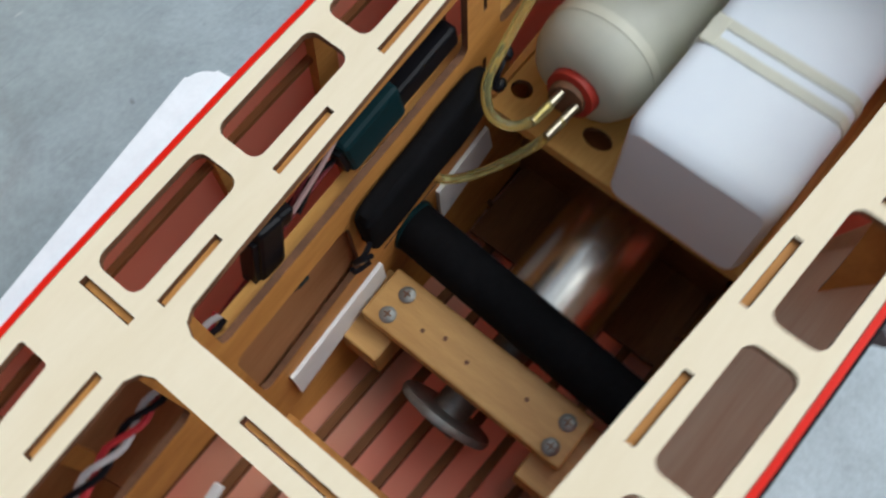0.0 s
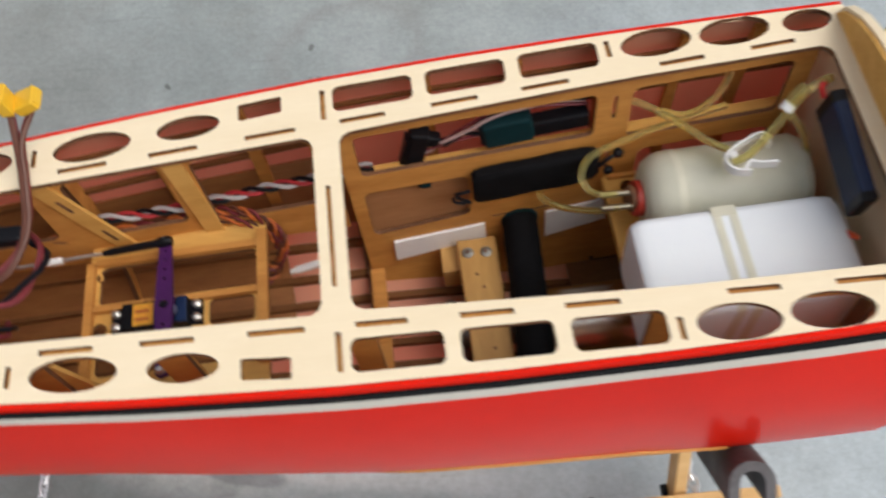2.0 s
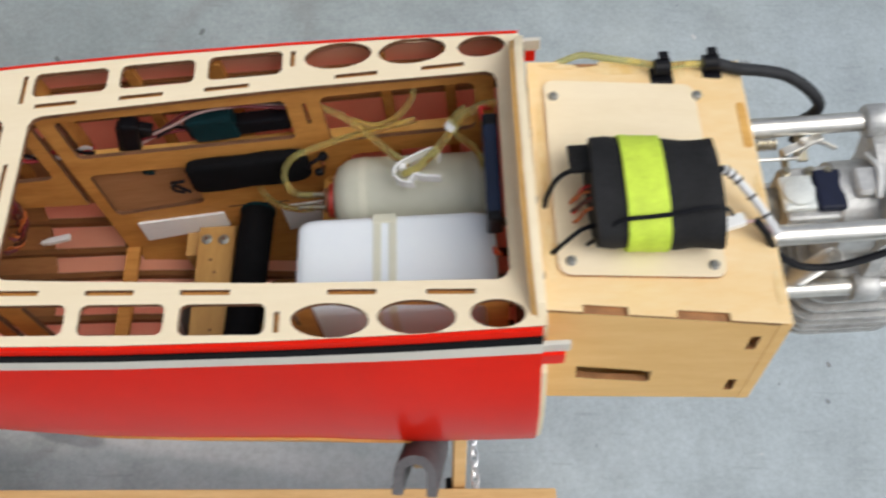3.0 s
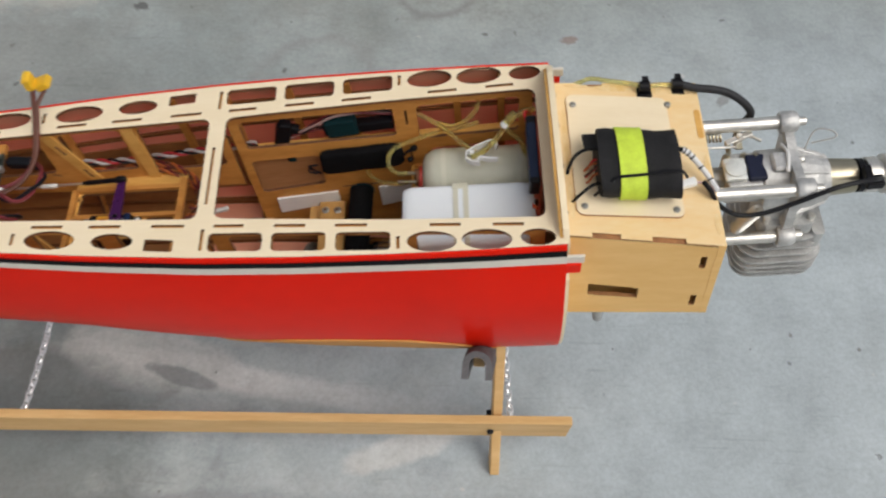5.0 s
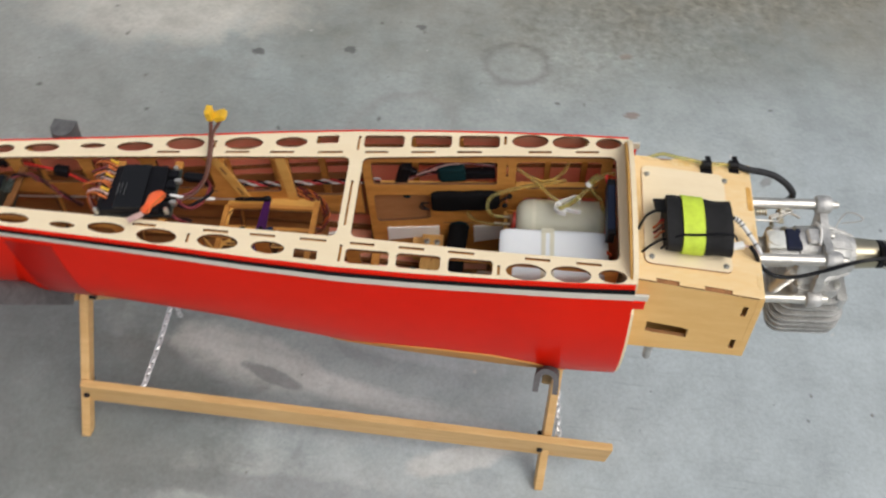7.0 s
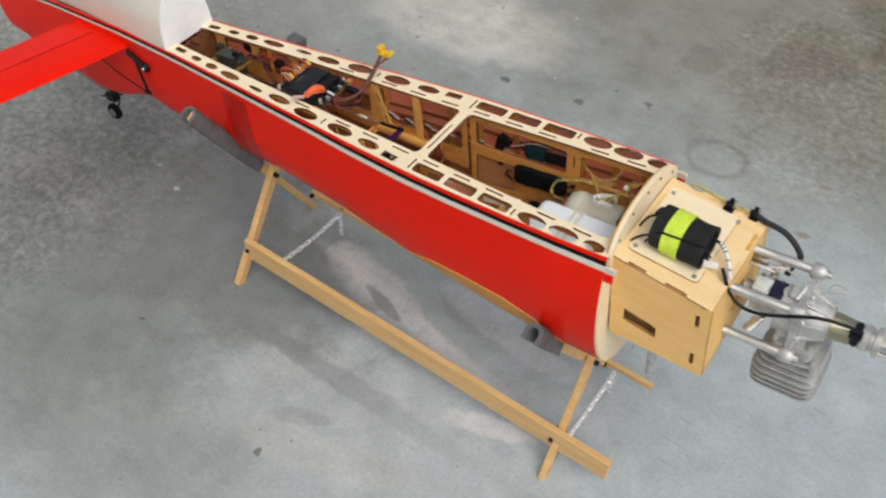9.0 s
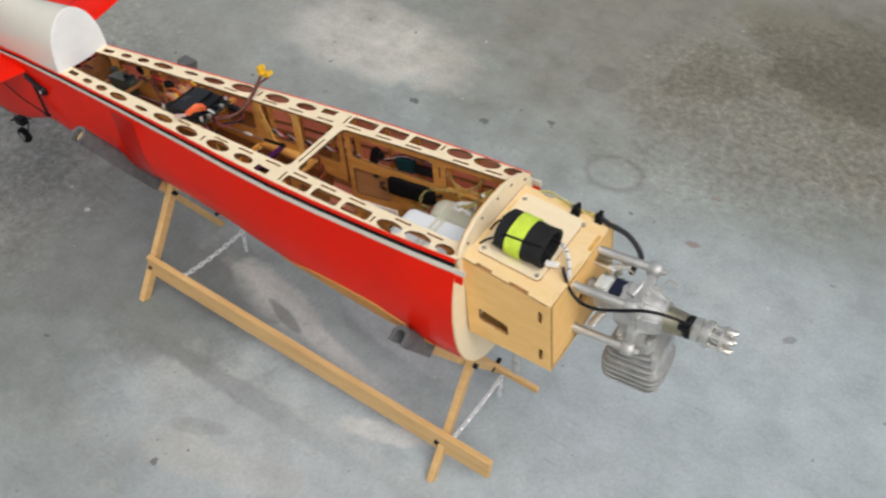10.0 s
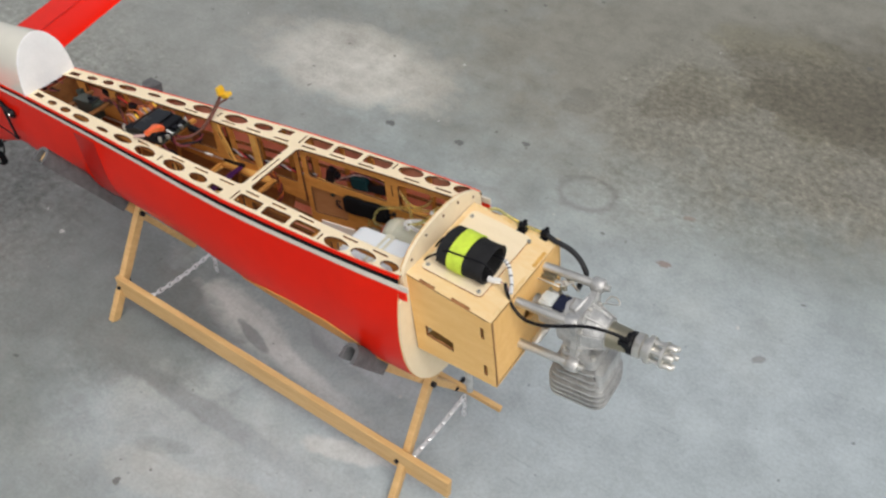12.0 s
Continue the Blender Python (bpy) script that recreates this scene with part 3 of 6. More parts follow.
def saddle_strip():
    """Bare wood of the wing saddle, below the red film's lower edge."""
    edge = [(-0.13, 0.90), (-0.06, 0.75), (-0.02, 0.63), (0.03, 0.545), (0.08, 0.515), (0.15, 0.505), (0.2, 0.54), (0.235, 0.66), (0.262, 0.90)]
    for sgn in (-1, 1):
        bm = bmesh.new()
        rows = []
        for i in range(41):
            x = -0.128 + 0.388 * i / 40
            v0 = lerp(edge, x)
            row = []
            for out in (-0.0012, 0.001):
                for k in range(9):
                    y, z = section(x, v0 + (0.92 - v0) * (k if out < 0 else 8 - k) / 8, out)
                    row.append(bm.verts.new((x, sgn * y, z)))
            rows.append(row)
        for r0, r1 in zip(rows, rows[1:]):
            for k in range(18):
                bm.faces.new((r0[k], r1[k], r1[(k + 1) % 18], r0[(k + 1) % 18]))
        bm.faces.new(rows[0])
        bm.faces.new(rows[-1])
        part("saddle_strip", bm, PLY_DARK, airplane, "bare brown wood strip along the wing saddle", True)


saddle_strip()


def overlap(x0, x1, v0, v1):
    """A second layer of film over the hull's side."""
    for sgn in (-1, 1):
        bm = bmesh.new()
        rows = []
        for i in range(5):
            rows.append([])
            for k in range(15):
                v = v0 + (v1 - v0) * k / 14
                x = x0 + (x1 - x0) * i / 4 + 0.006 * (k / 14) ** 2
                y, z = section(x, v, -0.0005)
                rows[-1].append(bm.verts.new((x, sgn * y, z)))
        for r0, r1 in zip(rows, rows[1:]):
            for k in range(14):
                bm.faces.new((r0[k], r1[k], r1[k + 1], r0[k + 1]))
        part("film_overlap", bm, RED_TWICE, airplane, "deeper red band of doubled covering film", True)


overlap(-0.372, -0.318, 0.13, 0.9)


SLOTS = ((0.0042, 0.0290), (0.0543, 0.0800), (0.1045, 0.1306), (0.1813, 0.2062), (0.2320, 0.2567), (-0.0480, -0.0205), (-0.1005, -0.0740), (-0.1500, -0.1235), (-0.2260, -0.2010))
CROSS_SLOTS = ((-0.0045, 0.0632, 0.0834), (0.1557, 0.0790, 0.0905), (-0.1640, 0.0580, 0.0690))
RAIL_MID = [(-0.474, 0.0370), (-0.4354, 0.0416), (-0.3995, 0.0450), (-0.3572, 0.0487), (-0.3006, 0.0543), (-0.2527, 0.0558), (-0.1973, 0.0628), (-0.1322, 0.0664), (-0.0792, 0.0706), (-0.0395, 0.0767), (0.0232, 0.0769), (0.0752, 0.0793), (0.1275, 0.0818), (0.1827, 0.0851), (0.2266, 0.0856), (0.2674, 0.0858)]


def frame_line(x):
    """Half width of the plywood side frames, whose tabs come up through the deck's slots."""
    return 0.0605 + 0.05 * (x - 0.0042)


def deck():
    xs = [-0.50 + 0.79 * k / 40 for k in range(41)]
    out = [(x, -lerp(DECK_OUT, x) + 0.0025) for x in xs] + [(x, lerp(DECK_OUT, x) - 0.0025) for x in xs[::-1]]
    xa = [-0.4935 + 0.4820 * k / 16 for k in range(17)]
    xf = [0.003 + 0.272 * k / 10 for k in range(11)]
    holes = []
    for xr in (xa, xf):
        c = 0.006
        lo = [(x, -lerp(DECK_IN, x)) for x in xr]
        lo[0] = (lo[0][0] + c, lo[0][1])
        lo[-1] = (lo[-1][0] - c, lo[-1][1])
        a = [(xr[0] + 0.002, lo[0][1] + 0.002), (xr[0], lo[0][1] + c)]
        b = [(xr[-1], lo[-1][1] + c), (xr[-1] - 0.002, lo[-1][1] + 0.002)]
        half = a[::-1] + lo + b[::-1]
        holes.append(half + [(x, -y) for x, y in half[::-1]])
    for sgn in (-1, 1):
        mid = lambda x: sgn * lerp(RAIL_MID, x)
        for cx in (0.0232, 0.0752, 0.1275):
            holes.append([(x, y + mid(cx) + (x - cx) * sgn * 0.04) for x, y in rounded(cx - 0.0222, cx + 0.0222, -0.0086, 0.0086, 0.004)])
        for cx, a, b in ((-0.0395, 0.012, 0.0055), (-0.474, 0.0105, 0.0042)):
            holes.append([(x, y + mid(cx) + (x - cx) * sgn * 0.1) for x, y in rounded(cx - a, cx + a, -b, b, 0.0008, 1)])
        for cx, a, b in ((0.1827, 0.0200, 0.0095), (0.2266, 0.0200, 0.0095), (0.2674, 0.0140, 0.0078), (-0.0792, 0.0175, 0.0075), (-0.1322, 0.0215, 0.009), (-0.1973, 0.0215, 0.009), (-0.2527, 0.0205, 0.0068), (-0.3006, 0.0140, 0.0036), (-0.3572, 0.0195, 0.0062), (-0.3995, 0.0115, 0.0058), (-0.4354, 0.0105, 0.0050)):
            holes.append(ellipse(cx, mid(cx), a, b, sgn * 0.07))
        for s0, s1 in SLOTS:
            y0, y1 = sgn * frame_line(s0), sgn * frame_line(s1)
            holes.append([(s0, y0 - 0.0015), (s1, y1 - 0.0015), (s1, y1 + 0.0015), (s0, y0 + 0.0015)])
            part("tab", lath((s0 + 0.0006, y0, -0.0049), (s1 - 0.0006, y1, -0.0049), 0.0024, 0.0054, (0, 0, 1), 0), PLY_DARK, airplane)
        for cx, y0, y1 in CROSS_SLOTS:
            holes.append([(cx - 0.0014, sgn * y0), (cx + 0.0014, sgn * y0), (cx + 0.0014, sgn * y1), (cx - 0.0014, sgn * y1)])
            part("tab", box(cx - 0.0010, cx + 0.0010, min(sgn * y0, sgn * y1) + 0.0008, max(sgn * y0, sgn * y1) - 0.0008, -0.007, -0.0022), PLY_DARK, airplane)
    part("tab", box(-0.0054, -0.0038, -0.0375, 0.0195, -0.007, -0.0020), PLY_DARK, airplane)
    holes.append([(-0.0058, -0.0385), (-0.0034, -0.0385), (-0.0034, 0.0205), (-0.0058, 0.0205)])
    bm = plate(out, holes, lambda u, v, w: (u, v, w - 0.003), 0.003)
    part("deck", bm, (PLY, EDGE), airplane, "pale birch plywood deck with lightening holes and slots")


deck()


def nose_former():
    pts = [(0.092, -0.004), (0.085, 0.008), (0.068, 0.019), (0.048, 0.026), (0.025, 0.030), (0.0, 0.031)]
    pts = pts + [(-y, z) for y, z in pts[-2::-1]]
    low = [section(0.29, v, 0.0012) for v in [0.16 + 0.84 * k / 20 for k in range(21)]]
    pts += [(-0.093, -0.030)] + [(-y, z) for y, z in low] + [(y, z) for y, z in low[-2::-1]] + [(0.093, -0.030)]
    bm = plate(pts, [], lambda u, v, w: (0.2872 - 0.10 * max(0.0, v) + w, u, v), 0.005)
    part("nose_former", bm, (PLY, PLY), airplane, "rounded birch plywood former rising above the deck")
    for y, z in ((0.074, 0.006), (0.040, 0.020), (0.006, 0.023), (-0.034, 0.021), (-0.070, 0.008)):
        x = 0.2922 - 0.10 * z
        part("bolt_hole", lathe((x - 0.0004, y, z), (x + 0.0003, y, z), [(0, 0.0021), (1, 0.0021)], 10), EDGE, airplane)
    rim = [(y * 0.975, z - 0.0012 if z > 0 else -0.0024) for y, z in pts[:11]]
    part("former_doubler", plate(rim, [], lambda u, v, w: (0.2846 - 0.10 * max(0.0, v) + w, u, v), 0.0024), (PLY_MID, PLY_MID), airplane, "amber plywood doubler behind the former")


nose_former()
for sgn in (-1, 1):
    part("side_lip", box(0.2885, 0.3035, sgn * 0.0985 - 0.0014, sgn * 0.0985 + 0.0014, -0.0205, -0.0110, 0.0006), WHITE_FILM, airplane)
    part("side_lip", box(0.2885, 0.3010, sgn * 0.1005 - 0.0012, sgn * 0.1005 + 0.0012, -0.0330, -0.0205, 0.0005), RED, airplane)


def engine_box():
    x0, x1 = 0.2935, 0.415
    top = lambda x: -0.014 - 0.165 * (x - x0)
    half = lambda x: 0.072 + 0.05 * (x - x0)
    t = 0.004
    for sgn in (-1, 1):
        outline = [(x0, -0.145), (x1, -0.1475), (x1, top(x1) - 0.002), (x0, top(x0) - 0.002)]
        slots = [[(0.398, -0.05), (0.403, -0.05), (0.403, -0.068), (0.398, -0.068)], [(0.398, -0.115), (0.403, -0.115), (0.403, -0.133), (0.398, -0.133)]]
        slots.append([(0.3115, -0.0925), (0.3115, -0.1115), (0.316, -0.1115), (0.316, -0.1130), (0.3535, -0.1185), (0.3535, -0.1015), (0.349, -0.1015), (0.349, -0.1000)])
        part("side_panel", turned(plate(outline, slots, lambda u, v, w: (u, sgn * (half(u) + w), v), t), NOSE), (PLY_BOX, BURNT), airplane)
    outline = [(x0, -half(x0) - t), (0.312, -half(0.312) - t), (0.312, -half(0.312)), (0.334, -half(0.334)), (0.334, -half(0.334) - t), (0.358, -half(0.358) - t), (0.358, -half(0.358)), (0.384, -half(0.384)), (0.384, -half(0.384) - t), (x1, -half(x1) - t)]
    outline = outline + [(u, -v) for u, v in outline[::-1]]
    part("top_panel", turned(plate(outline, [], lambda u, v, w: (u, v, top(u) - 0.003 + w), 0.003), NOSE), (PLY_TOP, BURNT), airplane)
    part("hatch_plate", turned(plate(rounded(0.302, 0.386, -0.058, 0.062, 0.006), [], lambda u, v, w: (u, v, top(u) + w), 0.0022), NOSE), (PLY, BURNT), airplane, "thin plywood cover plate screwed on the engine box")
    part("bottom_panel", turned(plate([(x0, -half(x0)), (x1, -half(x1)), (x1, half(x1)), (x0, half(x0))], [], lambda u, v, w: (u, v, -0.1445 + w), 0.003), NOSE), (PLY_BOX, BURNT), airplane)
    fw = [(-half(x1) - t, -0.1475), (half(x1) + t, -0.1475), (half(x1) + t, top(x1)), (-half(x1) - t, top(x1))]
    hole = rounded(-0.012, 0.016, -0.105, -0.078, 0.010)
    part("firewall", turned(plate(fw, [hole], lambda u, v, w: (x1 - 0.006 + w, u, v), 0.006), NOSE), (PLY_BOX, PLY_BOX), airplane, "plywood firewall")
    random.seed(8)
    for cx, cy, rx, ry in ((0.398, 0.0725, 0.015, 0.0055), (0.372, 0.0715, 0.014, 0.0060), (0.345, 0.0725, 0.020, 0.0040), (0.312, 0.0735, 0.012, 0.0025), (0.4115, -0.062, 0.0030, 0.012), (0.4115, -0.012, 0.0028, 0.020), (0.2985, -0.045, 0.0030, 0.020), (0.2985, 0.020, 0.0024, 0.030)):
        blob = [(cx + rx * random.uniform(0.7, 1.1) * math.cos(2 * math.pi * k / 14), cy + ry * random.uniform(0.7, 1.1) * math.sin(2 * math.pi * k / 14)) for k in range(14)]
        blob = [((p[0] + q[0]) / 2, (p[1] + q[1]) / 2) for p, q in zip(blob, blob[1:] + blob[:1])]
        part("glue_stain", turned(plate(blob, [], lambda u, v, w: (u, v, top(u) + 0.0001 + w), 0.0003), NOSE), (GLUE, GLUE), airplane)
    part("burn_mark", turned(plate(rounded(0.4085, 0.4135, 0.022, 0.052, 0.002), [], lambda u, v, w: (u, v, top(u) + 0.0001 + w), 0.0003), NOSE), (PLY_MID, PLY_MID), airplane, "brown scorched strip at the box edge")
    for x, y in ((0.3068, 0.0507), (0.3868, 0.0545), (0.3083, -0.0505), (0.380, -0.0515)):
        z = top(x) + 0.002
        part("screw", turned(lathe((x, y, z - 0.002), (x, y, z + 0.0022), [(0, 0.002), (0.5, 0.0027), (0.8, 0.0027), (1, 0.0018)], 12), NOSE), SCREW, airplane, smooth=True)


engine_box()

# ---- floor ----
me = bpy.data.meshes.new("floor")
bm = bmesh.new()
bmesh.ops.create_grid(bm, x_segments=8, y_segments=8, size=40)
bm.to_mesh(me)
bm.free()
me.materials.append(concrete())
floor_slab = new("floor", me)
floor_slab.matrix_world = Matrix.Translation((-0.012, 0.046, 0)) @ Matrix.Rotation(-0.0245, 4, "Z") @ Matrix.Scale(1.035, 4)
tagged(floor_slab, "worn grey concrete floor with stains, pale patches and painted shade", "floor", kind="structure")


# ---- cradle stand ----
def link(p, d, side, size=0.0084, r=0.0014):
    """One oval link of a chain at p along d."""
    d, side = Vector(d).normalized(), Vector(side)
    e = (side - d * side.dot(d)).normalized()
    pts = [Vector(p) + d * (size * math.cos(2 * math.pi * k / 10)) + e * (size * 0.45 * math.sin(2 * math.pi * k / 10)) for k in range(10)]
    bm = bmesh.new()
    up = d.cross(e)
    rings = []
    for k, q in enumerate(pts):
        out = (q - Vector(p)).normalized()
        rings.append([bm.verts.new(q + r * (math.cos(a) * out + math.sin(a) * up)) for a in [2 * math.pi * j / 5 for j in range(5)]])
    for k in range(10):
        for j in range(5):
            bm.faces.new((rings[k][j], rings[k][(j + 1) % 5], rings[(k + 1) % 10][(j + 1) % 5], rings[(k + 1) % 10][j]))
    return bm


def stand():
    s = thing("cradle_stand", (-0.05, -0.023, 0), "folding pine cradle stand with foam-sleeved arms and thin chains", "stand", world_frame=True, set_in=Matrix.Rotation(-0.0175, 4, "Z"))
    yc = 0.005
    for x, lean, py, zp, near_tip, far_tip in ((-0.366, 0.012, -0.008, 0.207, (-0.379, -0.120, 0.408), (-0.349, 0.086, 0.430)), (0.284, -0.010, -0.006, 0.196, (0.2320, -0.126, 0.372), (0.2420, 0.120, 0.345))):
        for sgn in (-1, 1):
            xx = x + sgn * 0.0065
            mid = Vector((xx + lean, py, zp))
            foot = yc - 0.125 if sgn > 0 else (yc + 0.101 if x < 0 else yc + 0.125)
            part("leg", lath((xx, foot, 0.0), mid + Vector((lean * 0.1, sgn * 0.016, 0.024)), 0.012 if sgn < 0 else 0.019, 0.012), PINE, s)
            tip = Vector(near_tip if sgn < 0 else far_tip)
            if sgn < 0:
                start, d = mid, (tip - mid).normalized()
                bm = lath(mid, tip - d * (0.030 if x > 0 else 0.004), 0.017, 0.011, (1, 0, 0))
            else:
                # the far arm is cranked round the hull
                knee = Vector((mid.x, tip.y - 0.012, tip.z - 0.115))
                start, d = knee, (tip - knee).normalized()
                bm = merge(lath(mid, knee + Vector((0, 0.004, 0.001)), 0.017, 0.011, (1, 0, 0)), lath(knee - d * 0.004, tip - d * 0.004, 0.017, 0.011, (1, 0, 0)))
            arm = part("arm", bm, PINE, s)
            # a split foam tube over the arm, open along its underside
            bm = bmesh.new()
            e1 = Vector((1, 0, 0)) - d * d.x
            e1.normalize()
            e2 = d.cross(e1)
            if e2.z < 0:
                e2 = -e2
            def horseshoe(r):
                arc = [(r * math.cos(radians(180 * k / 12)), r * math.sin(radians(180 * k / 12))) for k in range(13)]
                return [(r * 1.02, -0.013), *arc, (-r * 1.02, -0.013)]
            rings = [[[bm.verts.new(q + e1 * u + e2 * v) for u, v in horseshoe(r)] for r in ((0.0128 if x < 0 else 0.0138), 0.0076)] for q in (start + d * ((0.135 if x > 0 else 0.03) if sgn < 0 else 0.0), tip + d * 0.004)]
            for k in range(14):
                for g in (0, 1):
                    bm.faces.new((rings[0][g][k], rings[1][g][k], rings[1][g][k + 1], rings[0][g][k + 1]))
                for j in (0, 1):
                    bm.faces.new((rings[j][0][k], rings[j][0][k + 1], rings[j][1][k + 1], rings[j][1][k]))
            for k in (0, 14):
                bm.faces.new((rings[0][0][k], rings[1][0][k], rings[1][1][k], rings[0][1][k]))
            if sgn > 0:
                bm.faces.new(rings[1][1])
            part("foam_sleeve", bm, GREY_FOAM, arm, "grey split pipe-insulation sleeve", True)
        part("pivot_bolt", rod((x + lean - 0.016, py, zp), (x + lean + 0.02, py, zp), 0.0045, 10), BLACK, s, smooth=True)
    for sgn in (-1, 1):
        y = yc + sgn * 0.088
        part("rail", box(-0.358, 0.377, y - 0.0075, y + 0.0035, 0.050, 0.097, 0.0012) if sgn < 0 else box(-0.358, 0.365, y - 0.0045, y + 0.0045, 0.056, 0.067, 0.0012), PINE, s)
        for x in (-0.353, 0.279):
            zb = 0.072 if sgn < 0 else 0.0615
            part("bolt", rod((x, y - 0.0115, zb), (x, y + 0.018, zb), 0.0042, 10), BLACK, s, smooth=True)
        part("knot", lathe((-0.281, y - 0.0058, 0.07), (-0.281, y - 0.0048, 0.07), [(0, 0.003), (1, 0.0032)], 12), EDGE, s)
    for x in (-0.276, 0.302):
        chain = None
        for k in range(15):
            t = k / 14
            p = Vector((x, -0.080 + 0.150 * t, 0.09 - 0.005 * math.sin(math.pi * t) - 0.02 * t))
            chain = merge(chain, link(p, (0, 0.172, -0.02 - 0.005 * math.pi * math.cos(math.pi * t)), (1, 0, 0.6) if k % 2 else (0.6, 0, -1)))
        for k in range(4):
            chain = merge(chain, link((x + 0.003, 0.072, 0.060 - 0.0125 * k), (0.1, 0.05, -1), (1, 0, 0) if k % 2 else (0, 1, 0)))
        part("chain", chain, ZINC, s, "bright zinc-plated chain", True)


stand()


# ---- hull inside: formers, stringers, side frames ----
def hull_y_floor(x, y):
    """Height of the hull's inner bottom at a width y."""
    best = None
    for k in range(40, 101):
        yy, z = section(x, k / 100, 0.0024)
        if yy <= abs(y):
            return z
    return z


def former(x, wall=0.012, floor=0.022, thick=0.003):
    vs = [0.03 + 0.97 * k / 22 for k in range(23)]
    hull = [section(x, v, 0.003) for v in vs]
    outer = [(-y, z) for y, z in hull] + [(y, z) for y, z in hull[-2::-1]]
    inn = []
    for y, z in hull:
        inn.append((max(0.0, y * (1 - wall / 0.08)), max(z, hull[-1][1] + floor)))
    pts = outer + [(y, z) for y, z in inn] [:-1] + [(0.0, inn[-1][1])] + [(-y, z) for y, z in inn[-2::-1]]
    clean = []
    for p in pts:
        if not clean or (abs(p[0] - clean[-1][0]) + abs(p[1] - clean[-1][1])) > 1e-5:
            clean.append(p)
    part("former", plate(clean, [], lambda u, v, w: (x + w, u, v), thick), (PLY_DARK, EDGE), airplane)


for fx in (-0.47, -0.38, -0.29, -0.165, -0.006, 0.1555):
    former(fx, floor=0.014)
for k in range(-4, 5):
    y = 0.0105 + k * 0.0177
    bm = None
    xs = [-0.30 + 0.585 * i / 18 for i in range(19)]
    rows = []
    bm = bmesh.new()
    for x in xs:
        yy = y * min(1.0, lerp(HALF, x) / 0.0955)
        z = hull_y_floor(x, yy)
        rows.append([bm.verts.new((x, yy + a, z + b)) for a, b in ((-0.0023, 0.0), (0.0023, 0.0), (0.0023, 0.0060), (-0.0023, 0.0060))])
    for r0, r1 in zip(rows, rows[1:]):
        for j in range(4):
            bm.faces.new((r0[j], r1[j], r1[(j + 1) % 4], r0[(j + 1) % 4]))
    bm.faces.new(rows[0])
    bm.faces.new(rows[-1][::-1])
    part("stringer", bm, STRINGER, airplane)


def slit(u, z0, z1, w=0.0011):
    return [(u - w, z0), (u + w, z0), (u + w, z1), (u - w, z1)]


def side_frames():
    for sgn in (-1, 1):
        flare = lambda u, v: sgn * (frame_line(u) - 0.0015)
        wins = [rounded(0.008, 0.148, -0.0545, -0.0155, 0.004), rounded(0.169, 0.262, -0.0625, -0.0155, 0.005), [(u, v - 0.10 * (0.071 - u) * (v < -0.09)) for u, v in rounded(0.0065, 0.071, -0.119, -0.0735, 0.005)], rounded(0.178, 0.262, -0.125, -0.078, 0.006)]
        if sgn < 0:
            wins = [rounded(0.012, 0.148, -0.160, -0.013, 0.006), rounded(0.169, 0.262, -0.160, -0.013, 0.006)]
        wins += [slit(0.159, -0.040, -0.020), slit(0.159, -0.092, -0.072)]
        wins += [] if sgn < 0 else [[(0.085, -0.1285), (0.128, -0.1285), (0.128, -0.1265), (0.085, -0.1265)]]
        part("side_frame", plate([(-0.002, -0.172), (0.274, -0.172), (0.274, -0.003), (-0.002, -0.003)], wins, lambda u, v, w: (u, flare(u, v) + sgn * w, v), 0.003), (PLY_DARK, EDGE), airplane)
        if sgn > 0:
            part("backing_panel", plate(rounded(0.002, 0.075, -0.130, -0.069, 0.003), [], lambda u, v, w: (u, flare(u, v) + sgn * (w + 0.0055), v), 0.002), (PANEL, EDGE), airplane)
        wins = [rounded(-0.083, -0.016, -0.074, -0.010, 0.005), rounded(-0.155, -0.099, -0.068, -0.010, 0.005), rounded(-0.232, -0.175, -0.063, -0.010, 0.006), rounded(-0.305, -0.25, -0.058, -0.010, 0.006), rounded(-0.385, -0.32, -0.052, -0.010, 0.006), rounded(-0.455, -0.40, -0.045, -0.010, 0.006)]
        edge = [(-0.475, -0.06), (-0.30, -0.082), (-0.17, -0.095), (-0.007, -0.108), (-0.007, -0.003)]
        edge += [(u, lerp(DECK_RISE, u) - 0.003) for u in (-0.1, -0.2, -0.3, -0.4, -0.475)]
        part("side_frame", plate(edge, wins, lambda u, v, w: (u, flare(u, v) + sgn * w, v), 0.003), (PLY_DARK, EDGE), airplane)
        # uprights of the aft bay stand a little proud of the frame
        for u, w0 in ((-0.091, 0.011),):
            y0 = flare(u, 0) - sgn * 0.0012
            part("post", lath((u, y0, -0.004), (u + 0.004, y0, -0.09), w0, 0.0024, (0, 1, 0), 0), PLY_MID, airplane)
        # the ledge behind the front frame, between its upper and lower openings
        if sgn > 0:
            part("longeron", lath((0.0, flare(0.0, 0) + sgn * 0.0068, -0.0640), (0.272, flare(0.272, 0) + sgn * 0.0068, -0.0670), 0.0085, 0.0072, (0, 1, 0), 0), PLY_MID, airplane)
        y0, y1 = flare(-0.165, 0) - sgn * 0.0012, flare(-0.14, 0) - sgn * 0.0012
        brace = part("brace", lath((-0.165, y0, -0.006), (-0.14, y1, -0.085), 0.011, 0.0024, (0, 1, 0), 0), PLY_MID, airplane)
        for a0, a1 in ((0.2, 0.36), (0.66, 0.82)):
            p, q = Vector((-0.165, y0 - sgn * 0.0012, -0.006)), Vector((-0.14, y1 - sgn * 0.0012, -0.085))
